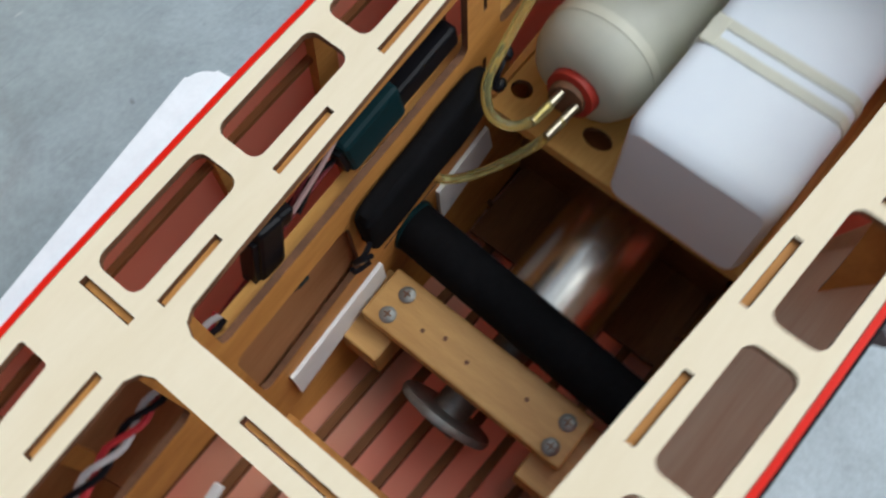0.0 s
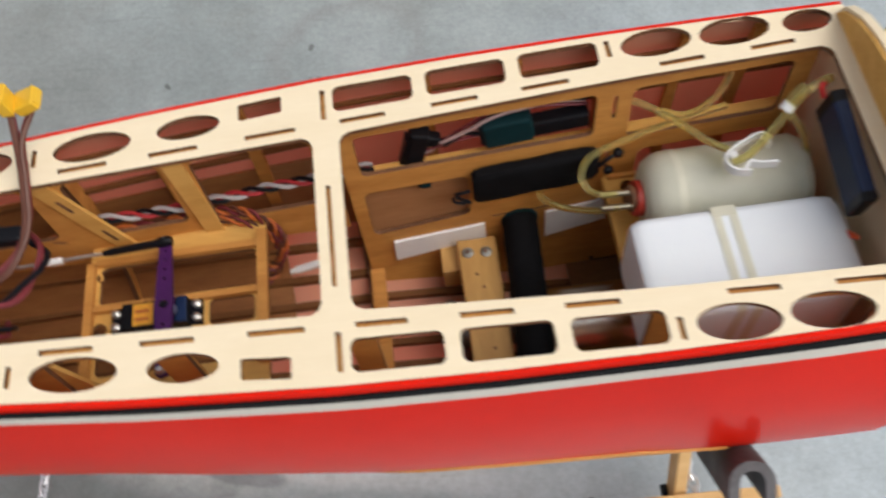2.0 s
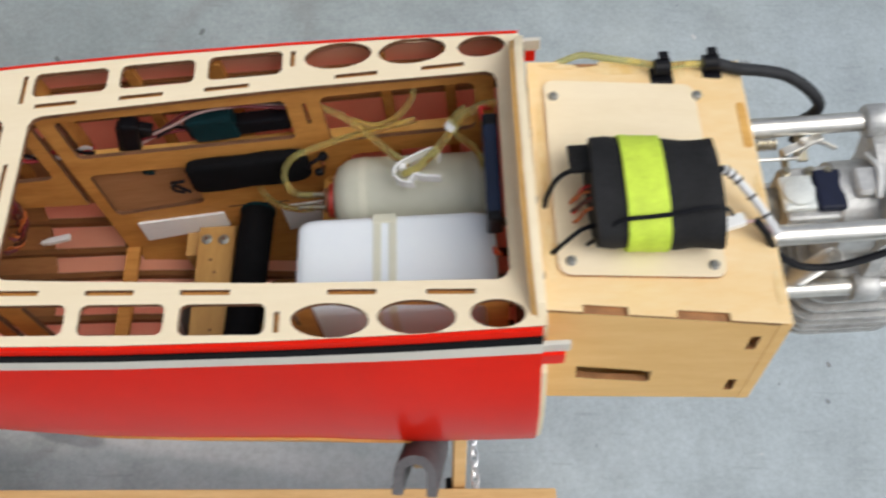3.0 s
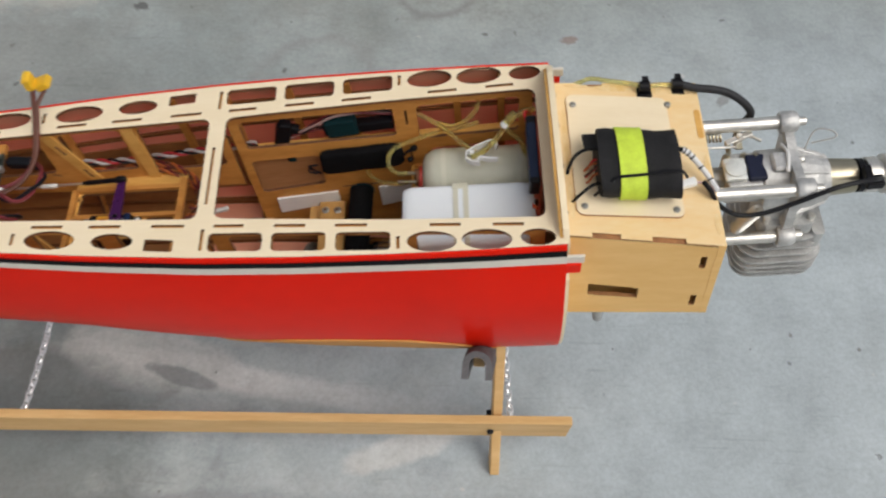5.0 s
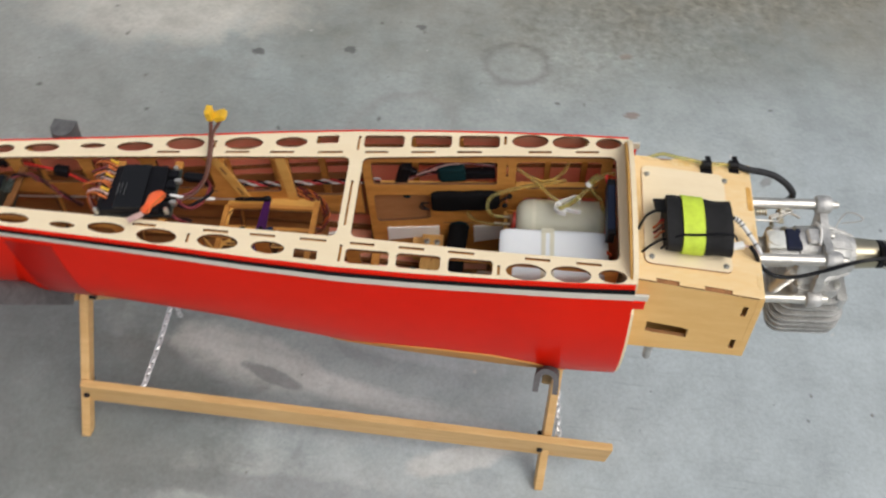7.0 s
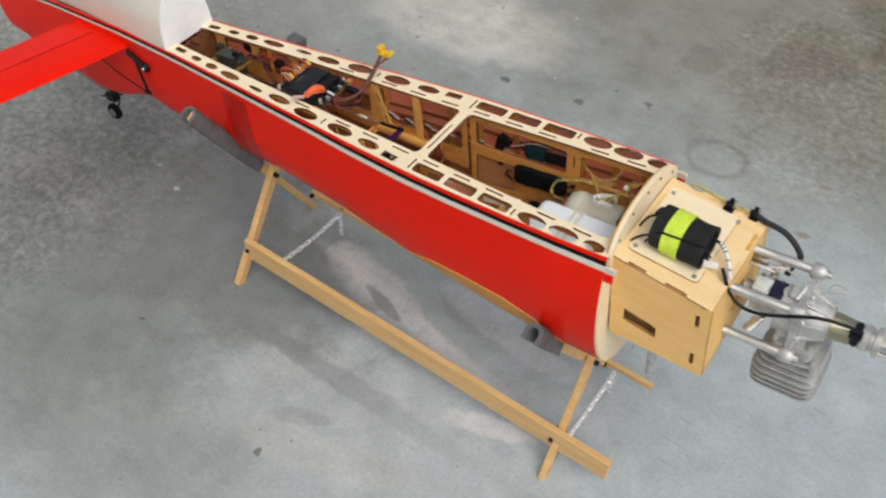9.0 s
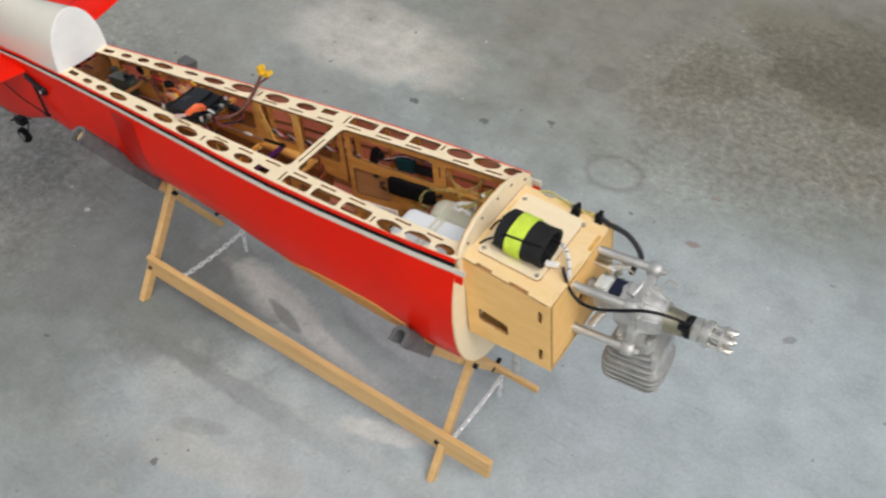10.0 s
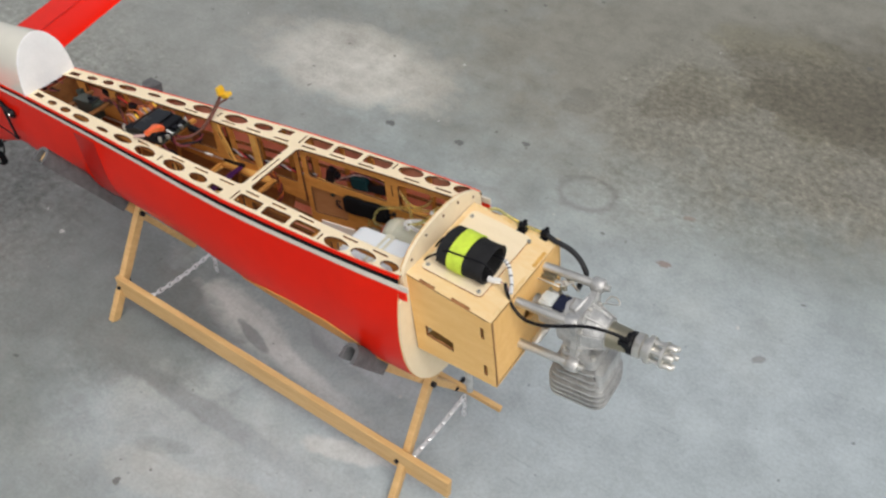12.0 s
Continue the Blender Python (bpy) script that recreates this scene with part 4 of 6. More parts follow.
            part("slot", lath(p + (q - p) * a0, p + (q - p) * a1, 0.0022, 0.0005, (0, 1, 0), 0), EDGE, brace)
        # hull side: lengthwise stringers and ribs inside the film
        for z, tall, deep, x0, x1 in ((-0.026, 0.0022, 0.0026, -0.47, 0.286), (-0.060, 0.0035, 0.0030, -0.45, 0.286)):
            bm = bmesh.new()
            rows = []
            for i in range(31):
                x = x0 + (x1 - x0) * i / 30
                h = lerp(DEPTH, x)
                y, zz = section(x, -z / h if -z / h < 0.4 else 0.4 + (-z / h - 0.4) * 0.42, 0.0024)
                rows.append([bm.verts.new((x, sgn * (y - a), z + c)) for a, c in ((0.0, -tall / 2), (0.0, tall / 2), (deep, tall / 2), (deep, -tall / 2))])
            for r0, r1 in zip(rows, rows[1:]):
                for k in range(4):
                    bm.faces.new((r0[k], r1[k], r1[(k + 1) % 4], r0[(k + 1) % 4]))
            bm.faces.new(rows[0])
            bm.faces.new(rows[-1])
            part("side_stringer", bm, STRINGER, airplane)
        for u, w0 in ((0.052, 0.007), (0.104, 0.010), (0.205, 0.007), (0.247, 0.007), (-0.056, 0.008), (-0.112, 0.007)):
            bm = bmesh.new()
            rows = []
            for i in range(9):
                v = 0.04 + 0.44 * i / 8
                y, z = section(u, v, 0.0024)
                rows.append([bm.verts.new((u + a, sgn * (y - c), z)) for a, c in ((-w0 / 2, 0.0), (w0 / 2, 0.0), (w0 / 2, 0.0045), (-w0 / 2, 0.0045))])
            for r0, r1 in zip(rows, rows[1:]):
                for k in range(4):
                    bm.faces.new((r0[k], r1[k], r1[(k + 1) % 4], r0[(k + 1) % 4]))
            bm.faces.new(rows[0])
            bm.faces.new(rows[-1])
            part("rib", bm, PLY_DARK, airplane)
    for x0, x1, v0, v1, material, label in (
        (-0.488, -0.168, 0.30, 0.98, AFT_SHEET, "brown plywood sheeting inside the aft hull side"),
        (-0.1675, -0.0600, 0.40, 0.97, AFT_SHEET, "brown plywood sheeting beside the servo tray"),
        (-0.0595, -0.0060, 0.40, 0.60, PANEL, "brown balsa sheeting ahead of the servo tray"),
    ):
        bm = bmesh.new()
        rows = []
        for i in range(15):
            x = x0 + (x1 - x0) * i / 14
            rows.append([])
            for inset in (0.0028, 0.0044):
                for k in range(13):
                    y, z = section(x, v0 + (v1 - v0) * (k if inset < 0.003 else 12 - k) / 12, inset)
                    rows[-1].append(bm.verts.new((x, y, z)))
        for r0, r1 in zip(rows, rows[1:]):
            for k in range(26):
                bm.faces.new((r0[k], r1[k], r1[(k + 1) % 26], r0[(k + 1) % 26]))
        bm.faces.new(rows[0])
        bm.faces.new(rows[-1])
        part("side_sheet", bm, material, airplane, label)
    # sheeting below the openings of the near rail, leaning inwards
    bm = bmesh.new()
    rows = []
    for i in range(12):
        x = 0.006 + 0.172 * i / 11
        w, top = section(x, 0.22, 0.006)[0], section(x, 0.065, 0.005)[0]
        rows.append([bm.verts.new((x, y, z)) for y, z in ((-top, -0.012), (-w, -0.042), (-w + 0.030, -0.122), (-w + 0.030, -0.124), (-w, -0.044), (-top, -0.014))])
    for r0, r1 in zip(rows, rows[1:]):
        for k in range(6):
            bm.faces.new((r0[k], r1[k], r1[(k + 1) % 6], r0[(k + 1) % 6]))
    bm.faces.new(rows[0])
    bm.faces.new(rows[-1])
    part("side_sheet", bm, SHEET, airplane, "pale balsa sheeting inside the hull side")
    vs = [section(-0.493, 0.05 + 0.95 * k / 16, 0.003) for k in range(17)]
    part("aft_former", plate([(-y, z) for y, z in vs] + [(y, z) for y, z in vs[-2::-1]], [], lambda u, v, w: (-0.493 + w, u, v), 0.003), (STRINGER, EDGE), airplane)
    part("cross_slat", lath((0.002, -0.058, -0.172), (0.002, 0.058, -0.172), 0.004, 0.010, (1, 0, 0), 0), PLY_DARK, airplane)


side_frames()
for quad in (((0.0177, -0.1360), (0.0170, -0.1603), (0.0803, -0.1505), (0.0800, -0.1325)), ((0.1215, -0.1320), (0.1218, -0.1640), (0.1640, -0.1540), (0.1600, -0.1290))):
    bm = plate(quad, [], lambda u, v, w: (u, frame_line(u) - 0.0040 + w, v), 0.002)
    strip = part("white_strip", bm, (PAPER, PAPER), airplane, "white ribbed plastic strip along the lower side")
    (xa0, za0), (xb0, zb0), (xb1, zb1), (xa1, za1) = quad
    for k in range(1, 11):
        f = k / 11
        u = xa0 + (xa1 - xa0) * f
        z1, z0 = za0 + (za1 - za0) * f - 0.003, zb0 + (zb1 - zb0) * f + 0.003
        part("ridge", lath((u, frame_line(u) - 0.0037, z1), (u, frame_line(u) - 0.0037, z0), 0.0005, 0.0005, (0, 1, 0), 0), PAPER, strip)
for sgn in (-1, 1):
    bm = bmesh.new()
    rows = []
    for i in range(13):
        x = 0.004 + 0.268 * i / 12
        y = frame_line(x) - 0.004
        rows.append([bm.verts.new((x, sgn * yy, zz)) for yy, zz in ((y + 0.0045, -0.168), (y - 0.004, -0.2055), (y - 0.001, -0.2065), (y + 0.0065, -0.169))])
    for r0, r1 in zip(rows, rows[1:]):
        for j in range(4):
            bm.faces.new((r0[j], r1[j], r1[(j + 1) % 4], r0[(j + 1) % 4]))
    bm.faces.new(rows[0])
    bm.faces.new(rows[-1])
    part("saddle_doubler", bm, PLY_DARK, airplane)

# ---- front bay ----
beam = thing("wooden_cross_beam", (0.0725, 0, -0.157), "varnished hardwood cross beam fixed with four screws", "beam")
part("bar", box(0.0595, 0.0860, -0.0520, 0.0575, -0.1545, -0.1445, 0.0012), BEAM, beam)
for y0, y1 in ((0.0400, 0.0640), (-0.0640, -0.0380)):
    part("block", box(0.0475, 0.0855, y0, y1, -0.178, -0.1547, 0.001), BEAM, beam)
for x, y in ((0.0660, 0.0467), (0.0784, 0.0458), (0.0648, -0.0437), (0.0774, -0.0434)):
    sc = part("screw", lathe((x, y, -0.1455), (x, y, -0.1426), [(0, 0.0038), (0.6, 0.0040), (0.95, 0.0027), (1, 0.001)], 14), SCREW, beam, "round-headed screw", True)
    part("slot", box(x - 0.0020, x + 0.0020, y - 0.0004, y + 0.0004, -0.1430, -0.1423), EDGE, sc)
    part("slot", box(x - 0.0004, x + 0.0004, y - 0.0020, y + 0.0020, -0.1430, -0.1423), EDGE, sc)
for x, y in ((0.070, 0.030), (0.0735, 0.020), (0.071, 0.006), (0.0745, -0.024)):
    part("pilot_hole", lathe((x, y, -0.1448), (x, y, -0.1441), [(0, 0.0011), (1, 0.0011)], 8), EDGE, beam)

joiner = thing("wing_joiner_tube", (0.1005, 0, -0.150), "matt black tube running across the fuselage", "tube")
tube_ends = Vector((0.1038, 0.0635, -0.1370)), Vector((0.0972, -0.0640, -0.1370))
part("sleeve", lathe(*tube_ends, [(0, 0.006), (0, 0.0108), (0.01, 0.0120), (0.99, 0.0120), (1, 0.0108), (1, 0.006)], 24), RUBBER, joiner, "", True)
for c in tube_ends:
    part("end_ring", lathe(c - Vector((0, 0.002, 0)), c + Vector((0, 0.002, 0)), [(0, 0.0116), (0.2, 0.0127), (0.8, 0.0127), (1, 0.0116)], 24), TEAL, joiner, "", True)

can = thing("exhaust_canister", (0.12, -0.002, -0.21), "polished steel exhaust canister lying lengthwise under the tray", "muffler")
part("body", lathe((0.1000, -0.0040, -0.1700), (0.264, -0.0040, -0.1695), [(0, 0.0150), (0.004, 0.0190), (0.06, 0.0235), (0.10, 0.0256), (0.97, 0.0256), (1, 0.022)], 48), STEEL, can, "", True)
part("end_flange", lathe((0.0500, 0.0040, -0.1810), (0.0545, 0.0040, -0.1795), [(0, 0.0120), (0.1, 0.0236), (0.5, 0.0242), (0.9, 0.0236), (1, 0.0120)], 36), SCREW, can, "dull round steel flange", True)
part("outlet", tube([(0.045, 0.004, -0.1820), (0.066, 0.003, -0.180), (0.080, 0.000, -0.177), (0.104, -0.003, -0.1705)], 0.0090, 18), SCREW, can, "", True)

tray = thing("tank_tray", (0.2, 0, -0.108), "plywood tank tray with cut-outs at its edge", "tray")
part("shelf", plate([(0.1585, -0.068), (0.272, -0.071), (0.272, 0.071), (0.1585, 0.066)], [ellipse(0.1725, 0.0165, 0.0045, 0.007), ellipse(0.172, 0.056, 0.0045, 0.005), ellipse(0.21, 0.0, 0.016, 0.03)], lambda u, v, w: (u, v, -0.1050 + w), 0.003), (PLY_MID, EDGE), tray)
part("front_lip", box(0.1572, 0.1600, -0.0670, 0.0650, -0.1085, -0.1018, 0.0004), PLY_MID, tray)
for y in (-0.0655, 0.0625):
    part("side_rail", box(0.1605, 0.2715, y, y + 0.003, -0.1018, -0.0985, 0.0004), PLY_DARK, tray)

# former and sheet below the tray, coloured dark for the shade there; round opening for the canister
vs = [section(0.186, 0.42 + 0.58 * k / 16, 0.004) for k in range(17)]
low = [(-y, z) for y, z in vs if z < -0.118] + [(y, z) for y, z in vs[-2::-1] if z < -0.118]
part("shaded_floor_sheet", plate([(0.138, -0.058), (0.262, -0.058), (0.262, 0.058), (0.138, 0.058)], [], lambda u, v, w: (u, v, -0.2055 + w), 0.003), (STRINGER, EDGE), airplane, "plywood sheet below the canister, the shade there painted dark")
part("lower_former", plate([(-0.062, -0.1085), *[(max(-0.062, min(0.062, y)), z) for y, z in low], (0.062, -0.1085)], [ellipse(-0.004, -0.1698, 0.0267, 0.0267)], lambda u, v, w: (0.186 + w, u, v), 0.003), (STRINGER, EDGE), airplane, "plywood former below the tank tray, the tray's shade painted dark")


def jug():
    j = thing("square_fuel_tank", (0.21, -0.030, -0.102), "milky white square plastic fuel tank strapped on the tray", "fuel tank")
    bm = bmesh.new()
    rows = []
    for x, g in ((0.1545, 0.90), (0.1560, 0.945), (0.1600, 0.99), (0.1660, 1.0), (0.258, 1.0), (0.266, 0.97), (0.270, 0.86)):
        ring = rounded(-0.0310 * g, 0.0310 * g, -0.0295 * g, 0.0295 * g, 0.0065 * g, 4)
        rows.append([bm.verts.new((x, -0.0300 + y, -0.0725 + z)) for y, z in ring])
    for r0, r1 in zip(rows, rows[1:]):
        for k in range(len(r0)):
            bm.faces.new((r0[k], r0[(k + 1) % len(r0)], r1[(k + 1) % len(r0)], r1[k]))
    bm.faces.new(rows[0])
    bm.faces.new(rows[-1])
    part("body", bm, TANK, j, "", True)
    for x0 in (0.1990, 0.2080):
        ring_o = rounded(-0.0316, 0.0316, -0.0299, 0.0301, 0.0068, 4)
        ring_i = rounded(-0.0307, 0.0307, -0.0292, 0.0292, 0.0065, 4)
        part("strap", plate(ring_o, [ring_i], lambda u, v, w: (x0 + w, -0.0300 + u, -0.0725 + v), 0.0045), (TANK_STRAP, TANK_STRAP), j, "translucent elastic strap")
    part("strap_knot", box(0.1985, 0.2125, -0.0060, 0.0000, -0.0429, -0.0420, 0.0004), TANK_STRAP, j)


jug()


def bottle():
    b = thing("round_fuel_bottle", (0.215, 0.034, -0.1), "milky round plastic fuel bottle with red screw cap", "fuel tank")
    a, c = (0.1715, 0.0315, -0.0755), (0.2690, 0.0315, -0.0755)
    prof = [(0, 0.008), (0.0, 0.0155), (0.03, 0.0212), (0.09, 0.0249), (0.14, 0.0260), (0.93, 0.0260), (0.975, 0.0238), (1, 0.018)]
    part("body", lathe(a, c, prof, 40), CAN, b, "", True)
    for x in (0.1885, 0.2575):
        part("strap", lathe((x, 0.0315, -0.0755), (x + 0.0045, 0.0315, -0.0755), [(0, 0.0255), (0, 0.0264), (1, 0.0264), (1, 0.0255)], 36), TANK_STRAP if x < 0.2 else CAN, b, "translucent elastic strap", True)
    cap = part("cap", lathe((0.1662, 0.0305, -0.0735), (0.1725, 0.0305, -0.0745), [(0, 0.0085), (0.1, 0.0108), (0.9, 0.0112), (1, 0.0112)], 28), RED_CAP, b, "red plastic screw cap", True)
    part("cap_insert", lathe((0.1635, 0.0300, -0.0730), (0.1664, 0.0305, -0.0735), [(0, 0.0075), (1, 0.0082)], 20), EDGE, cap, "", True)
    for y, z in ((0.0325, -0.0695), (0.0255, -0.0735)):
        part("nipple", rod((0.147, y + 0.0015, z - 0.001), (0.165, y, z), 0.0019, 12), BRASSY, b, "", True)


bottle()


def hose(name, pts, r, material, label, category="hose", seg=8, steps=7, set_in=Matrix()):
    t = thing(name, pts[0], label, category, set_in=set_in)
    part("tube", tube(pts, r, seg, steps), material, t, "", True)
    return t


hose("fuel_line", [(0.157, 0.0325, -0.0690), (0.148, 0.0340, -0.0705), (0.1410, 0.0400, -0.0715), (0.1385, 0.0480, -0.0665), (0.1450, 0.0545, -0.0590), (0.160, 0.0575, -0.0540), (0.180, 0.0605, -0.0490), (0.205, 0.0630, -0.0440), (0.225, 0.0650, -0.0400)], 0.0021, TUBE_YELLOW, "yellow fuel tube looping from the bottle cap")
hose("fuel_line", [(0.157, 0.0255, -0.0735), (0.146, 0.0290, -0.0800), (0.133, 0.0380, -0.0900), (0.123, 0.0480, -0.0985), (0.1165, 0.0560, -0.1000), (0.1150, 0.0590, -0.0930)], 0.0021, TUBE_YELLOW, "yellow fuel tube curling below the black pack")
hose("fuel_line", [(0.2735, 0.052, -0.010), (0.264, 0.048, -0.008), (0.2545, 0.0435, -0.011), (0.246, 0.038, -0.019), (0.237, 0.032, -0.028), (0.226, 0.0255, -0.0345), (0.217, 0.0240, -0.0375)], 0.0025, TUBE_YELLOW, "yellow fuel tube ending in a white clip")
hose("fuel_line", [(0.166, 0.072, -0.030), (0.180, 0.066, -0.034), (0.195, 0.056, -0.039), (0.209, 0.042, -0.041), (0.220, 0.030, -0.037)], 0.0022, TUBE_YELLOW, "yellow fuel tube from the side wall")
hose("fuel_line", [(0.250, 0.040, -0.022), (0.262, 0.038, -0.040), (0.268, 0.030, -0.06)], 0.0021, TUBE_YELLOW, "thin yellow vent tube")
hose("fuel_line", [(0.226, 0.076, -0.010), (0.224, 0.071, -0.026), (0.214, 0.065, -0.036), (0.200, 0.062, -0.040), (0.186, 0.064, -0.036)], 0.0021, TUBE_YELLOW, "yellow tube beside the bottle")
elbow_joint = thing("tube_joint", (0.25, 0.042, -0.015), "yellow elbow joint on the fuel line", "fitting")
part("elbow", tube([(0.2575, 0.0465, -0.0085), (0.253, 0.0445, -0.0105), (0.249, 0.042, -0.0145)], 0.0040, 10), TUBE_YELLOW, elbow_joint, "", True)
part("ring", rod((0.2495, 0.0425, -0.0145), (0.246, 0.040, -0.018), 0.0040, 12), CLEAR, elbow_joint, "", True)
clip = thing("hose_clip", (0.22, 0.023, -0.036), "white plastic pinch clip on the fuel tube", "clip")
def clip_strip(points, wide=0.0062, thick=0.0012):
    """A flat plastic strip bent along a line, its width upright."""
    line = curve_points(points, 5)
    bm = bmesh.new()
    rows = []
    for i, p in enumerate(line):
        d = (line[min(i + 1, len(line) - 1)] - line[max(i - 1, 0)]).normalized()
        side = Vector((0, 0, 1)).cross(d).normalized()
        rows.append([bm.verts.new(p + side * (thick / 2 * a) + Vector((0, 0, wide / 2 * b))) for a, b in ((-1, -1), (1, -1), (1, 1), (-1, 1))])
    for r0, r1 in zip(rows, rows[1:]):
        for k in range(4):
            bm.faces.new((r0[k], r1[k], r1[(k + 1) % 4], r0[(k + 1) % 4]))
    bm.faces.new(rows[0])
    bm.faces.new(rows[-1][::-1])
    return bm


part("jaw", clip_strip([(0.2385, 0.0300, -0.0345), (0.2395, 0.0345, -0.0345), (0.2350, 0.0375, -0.0345), (0.2250, 0.0335, -0.0345), (0.2145, 0.0275, -0.0345), (0.2120, 0.0215, -0.0345), (0.2160, 0.0160, -0.0345), (0.2240, 0.0140, -0.0345)]), CLEAR, clip, "", True)
part("lever", clip_strip([(0.2210, 0.0150, -0.0345), (0.2245, 0.0200, -0.0345), (0.2300, 0.0185, -0.0345), (0.2400, 0.0175, -0.0345)], 0.0058, 0.0016), CLEAR, clip, "", True)
part("stud", box(0.2155, 0.2195, 0.0250, 0.0285, -0.0365, -0.0325, 0.0008), CLEAR, clip)


def black_pack():
    p = thing("wrapped_battery_pack", (0.112, 0.05, -0.082), "black shrink-wrapped battery pack tied to the side frame", "battery")
    bm = bmesh.new()
    rows = []
    random.seed(4)
    for x, g in ((0.0735, 0.80), (0.0755, 0.95), (0.080, 1.0), (0.095, 1.03), (0.112, 0.98), (0.128, 1.03), (0.142, 1.0), (0.1485, 0.93), (0.152, 0.7)):
        ring = rounded(-0.0046 * g, 0.0046 * g, -0.0150 * g, 0.0150 * g, 0.0036 * g, 4)
        rows.append([bm.verts.new((x + random.uniform(-0.0006, 0.0006), 0.0568 + 0.05 * (x - 0.07) + y, -0.0790 + 0.04 * (x - 0.07) + z + random.uniform(-0.0005, 0.0005))) for y, z in ring])
    for r0, r1 in zip(rows, rows[1:]):
        for k in range(len(r0)):
            bm.faces.new((r0[k], r0[(k + 1) % len(r0)], r1[(k + 1) % len(r0)], r1[k]))
    bm.faces.new(rows[0])
    bm.faces.new(rows[-1])
    part("wrap", bm, RUBBER, p, "", True)
    part("tie", tube([(0.0710, 0.0515, -0.0745), (0.0655, 0.0495, -0.0725), (0.0620, 0.0515, -0.0765), (0.0645, 0.0535, -0.0845), (0.0710, 0.0525, -0.0895)], 0.0012, 6, 5), BLACK, p, "", True)
    part("tie", tube([(0.0680, 0.0505, -0.0865), (0.0615, 0.0515, -0.0850), (0.0605, 0.0525, -0.0815)], 0.0011, 6, 5), BLACK, p, "", True)
    part("tie", tube([(0.1510, 0.0565, -0.0745), (0.1570, 0.0575, -0.0685), (0.1640, 0.0595, -0.0670)], 0.0014, 6, 5), BLACK, p, "", True)
    part("lead_end", lathe((0.1600, 0.0590, -0.0670), (0.1660, 0.0600, -0.0660), [(0, 0.0015), (0.3, 0.0032), (0.7, 0.0032), (1, 0.0015)], 12), BLACK, p, "", True)
    part("lead_end", lathe((0.1550, 0.0575, -0.0820), (0.1610, 0.0585, -0.0820), [(0, 0.0015), (0.3, 0.0028), (0.7, 0.0028), (1, 0.0015)], 12), BLACK, p, "", True)


black_pack()


def plug(name, c, size, material, label, rot=0.0, wires=()):
    t = thing(name, c, label, "connector")
    x, y, z = c
    a, b, d = size
    bm = turned(box(-a / 2, a / 2, -b / 2, b / 2, -d / 2, d / 2, min(size) * 0.18), Matrix.Translation(c) @ Matrix.Rotation(rot, 4, "Y"))
    body = part("housing", bm, material, t)
    bm = turned(box(-a / 2 - 0.002, -a / 2 + 0.001, -b * 0.36, b * 0.36, -d * 0.36, d * 0.36, 0.0004), Matrix.Translation(c) @ Matrix.Rotation(rot, 4, "Y"))
    part("collar", bm, BLACK, body)
    for w, m in wires:
        part("wire", tube(w, 0.0011, 6, 6), m, t, "", True)
    return t


plug("wire_connector", (0.0415, 0.0715, -0.0520), (0.012, 0.010, 0.038), BLACK, "black wire connector hanging by the side frame", 0.25)
plug("wire_connector", (0.0520, 0.0735, -0.0455), (0.010, 0.007, 0.008), BLACK, "small black plug beside the hanging connector", 0.4)
plug("wire_connector", (0.0975, 0.0720, -0.0430), (0.030, 0.011, 0.021), TEAL, "dark teal servo lead connector", -0.12)
plug("wire_connector", (0.1270, 0.0735, -0.0440), (0.038, 0.010, 0.012), BLACK, "black servo lead connector beside a post", -0.1)
plug("wire_connector", (0.0450, 0.0640, -0.0800), (0.006, 0.003, 0.004), TEAL, "tiny green plug on the balsa panel", 0.0)


def loom(name, pts, colours, r=0.0011, turns=0.0, spread=0.0018, label="", group=""):
    t = thing(name, pts[0], label, "wiring", group)
    for k, m in enumerate(colours):
        part("wire", tube(pts, r, 6, 8, twist=(spread, turns, 2 * math.pi * k / len(colours))), m, t, "", True)
    return t


loom("servo_lead", [(0.0150, 0.0715, -0.0680), (0.0300, 0.0725, -0.0660), (0.0480, 0.0735, -0.0560), (0.0680, 0.0740, -0.0480), (0.0850, 0.0725, -0.0440)], (DARK_RED, PINK_WIRE, BLACK), r=0.0010, turns=0.8, label="red, white and black servo lead")
loom("servo_lead", [(0.0580, 0.0720, -0.0500), (0.0740, 0.0730, -0.0400), (0.0900, 0.0740, -0.0300), (0.1120, 0.0750, -0.0280), (0.1450, 0.0765, -0.0330)], (DARK_RED, PINK_WIRE, BLACK), r=0.0010, turns=0.6, label="red, white and black servo lead")
loom("servo_lead", [(-0.175, 0.0555, -0.056), (-0.140, 0.0580, -0.060), (-0.110, 0.0605, -0.063), (-0.076, 0.0630, -0.062), (-0.045, 0.0650, -0.060), (-0.015, 0.0670, -0.060), (0.015, 0.0690, -0.058)], (BRIGHT_RED, GREYED_WIRE, BLACK), r=0.0014, turns=6, spread=0.0022, label="twisted red, white and black servo lead")
loom("servo_lead", [(-0.185, 0.0520, -0.066), (-0.150, 0.0550, -0.070), (-0.120, 0.0570, -0.071), (-0.098, 0.0580, -0.070), (-0.078, 0.0580, -0.068), (-0.064, 0.0560, -0.073), (-0.053, 0.0530, -0.086), (-0.050, 0.0495, -0.103), (-0.056, 0.0460, -0.118), (-0.066, 0.0440, -0.124)], (DULL_ORANGE, BROWN_WIRE, DARK_RED), r=0.0013, turns=8, spread=0.0021, label="twisted orange, brown and red servo lead")
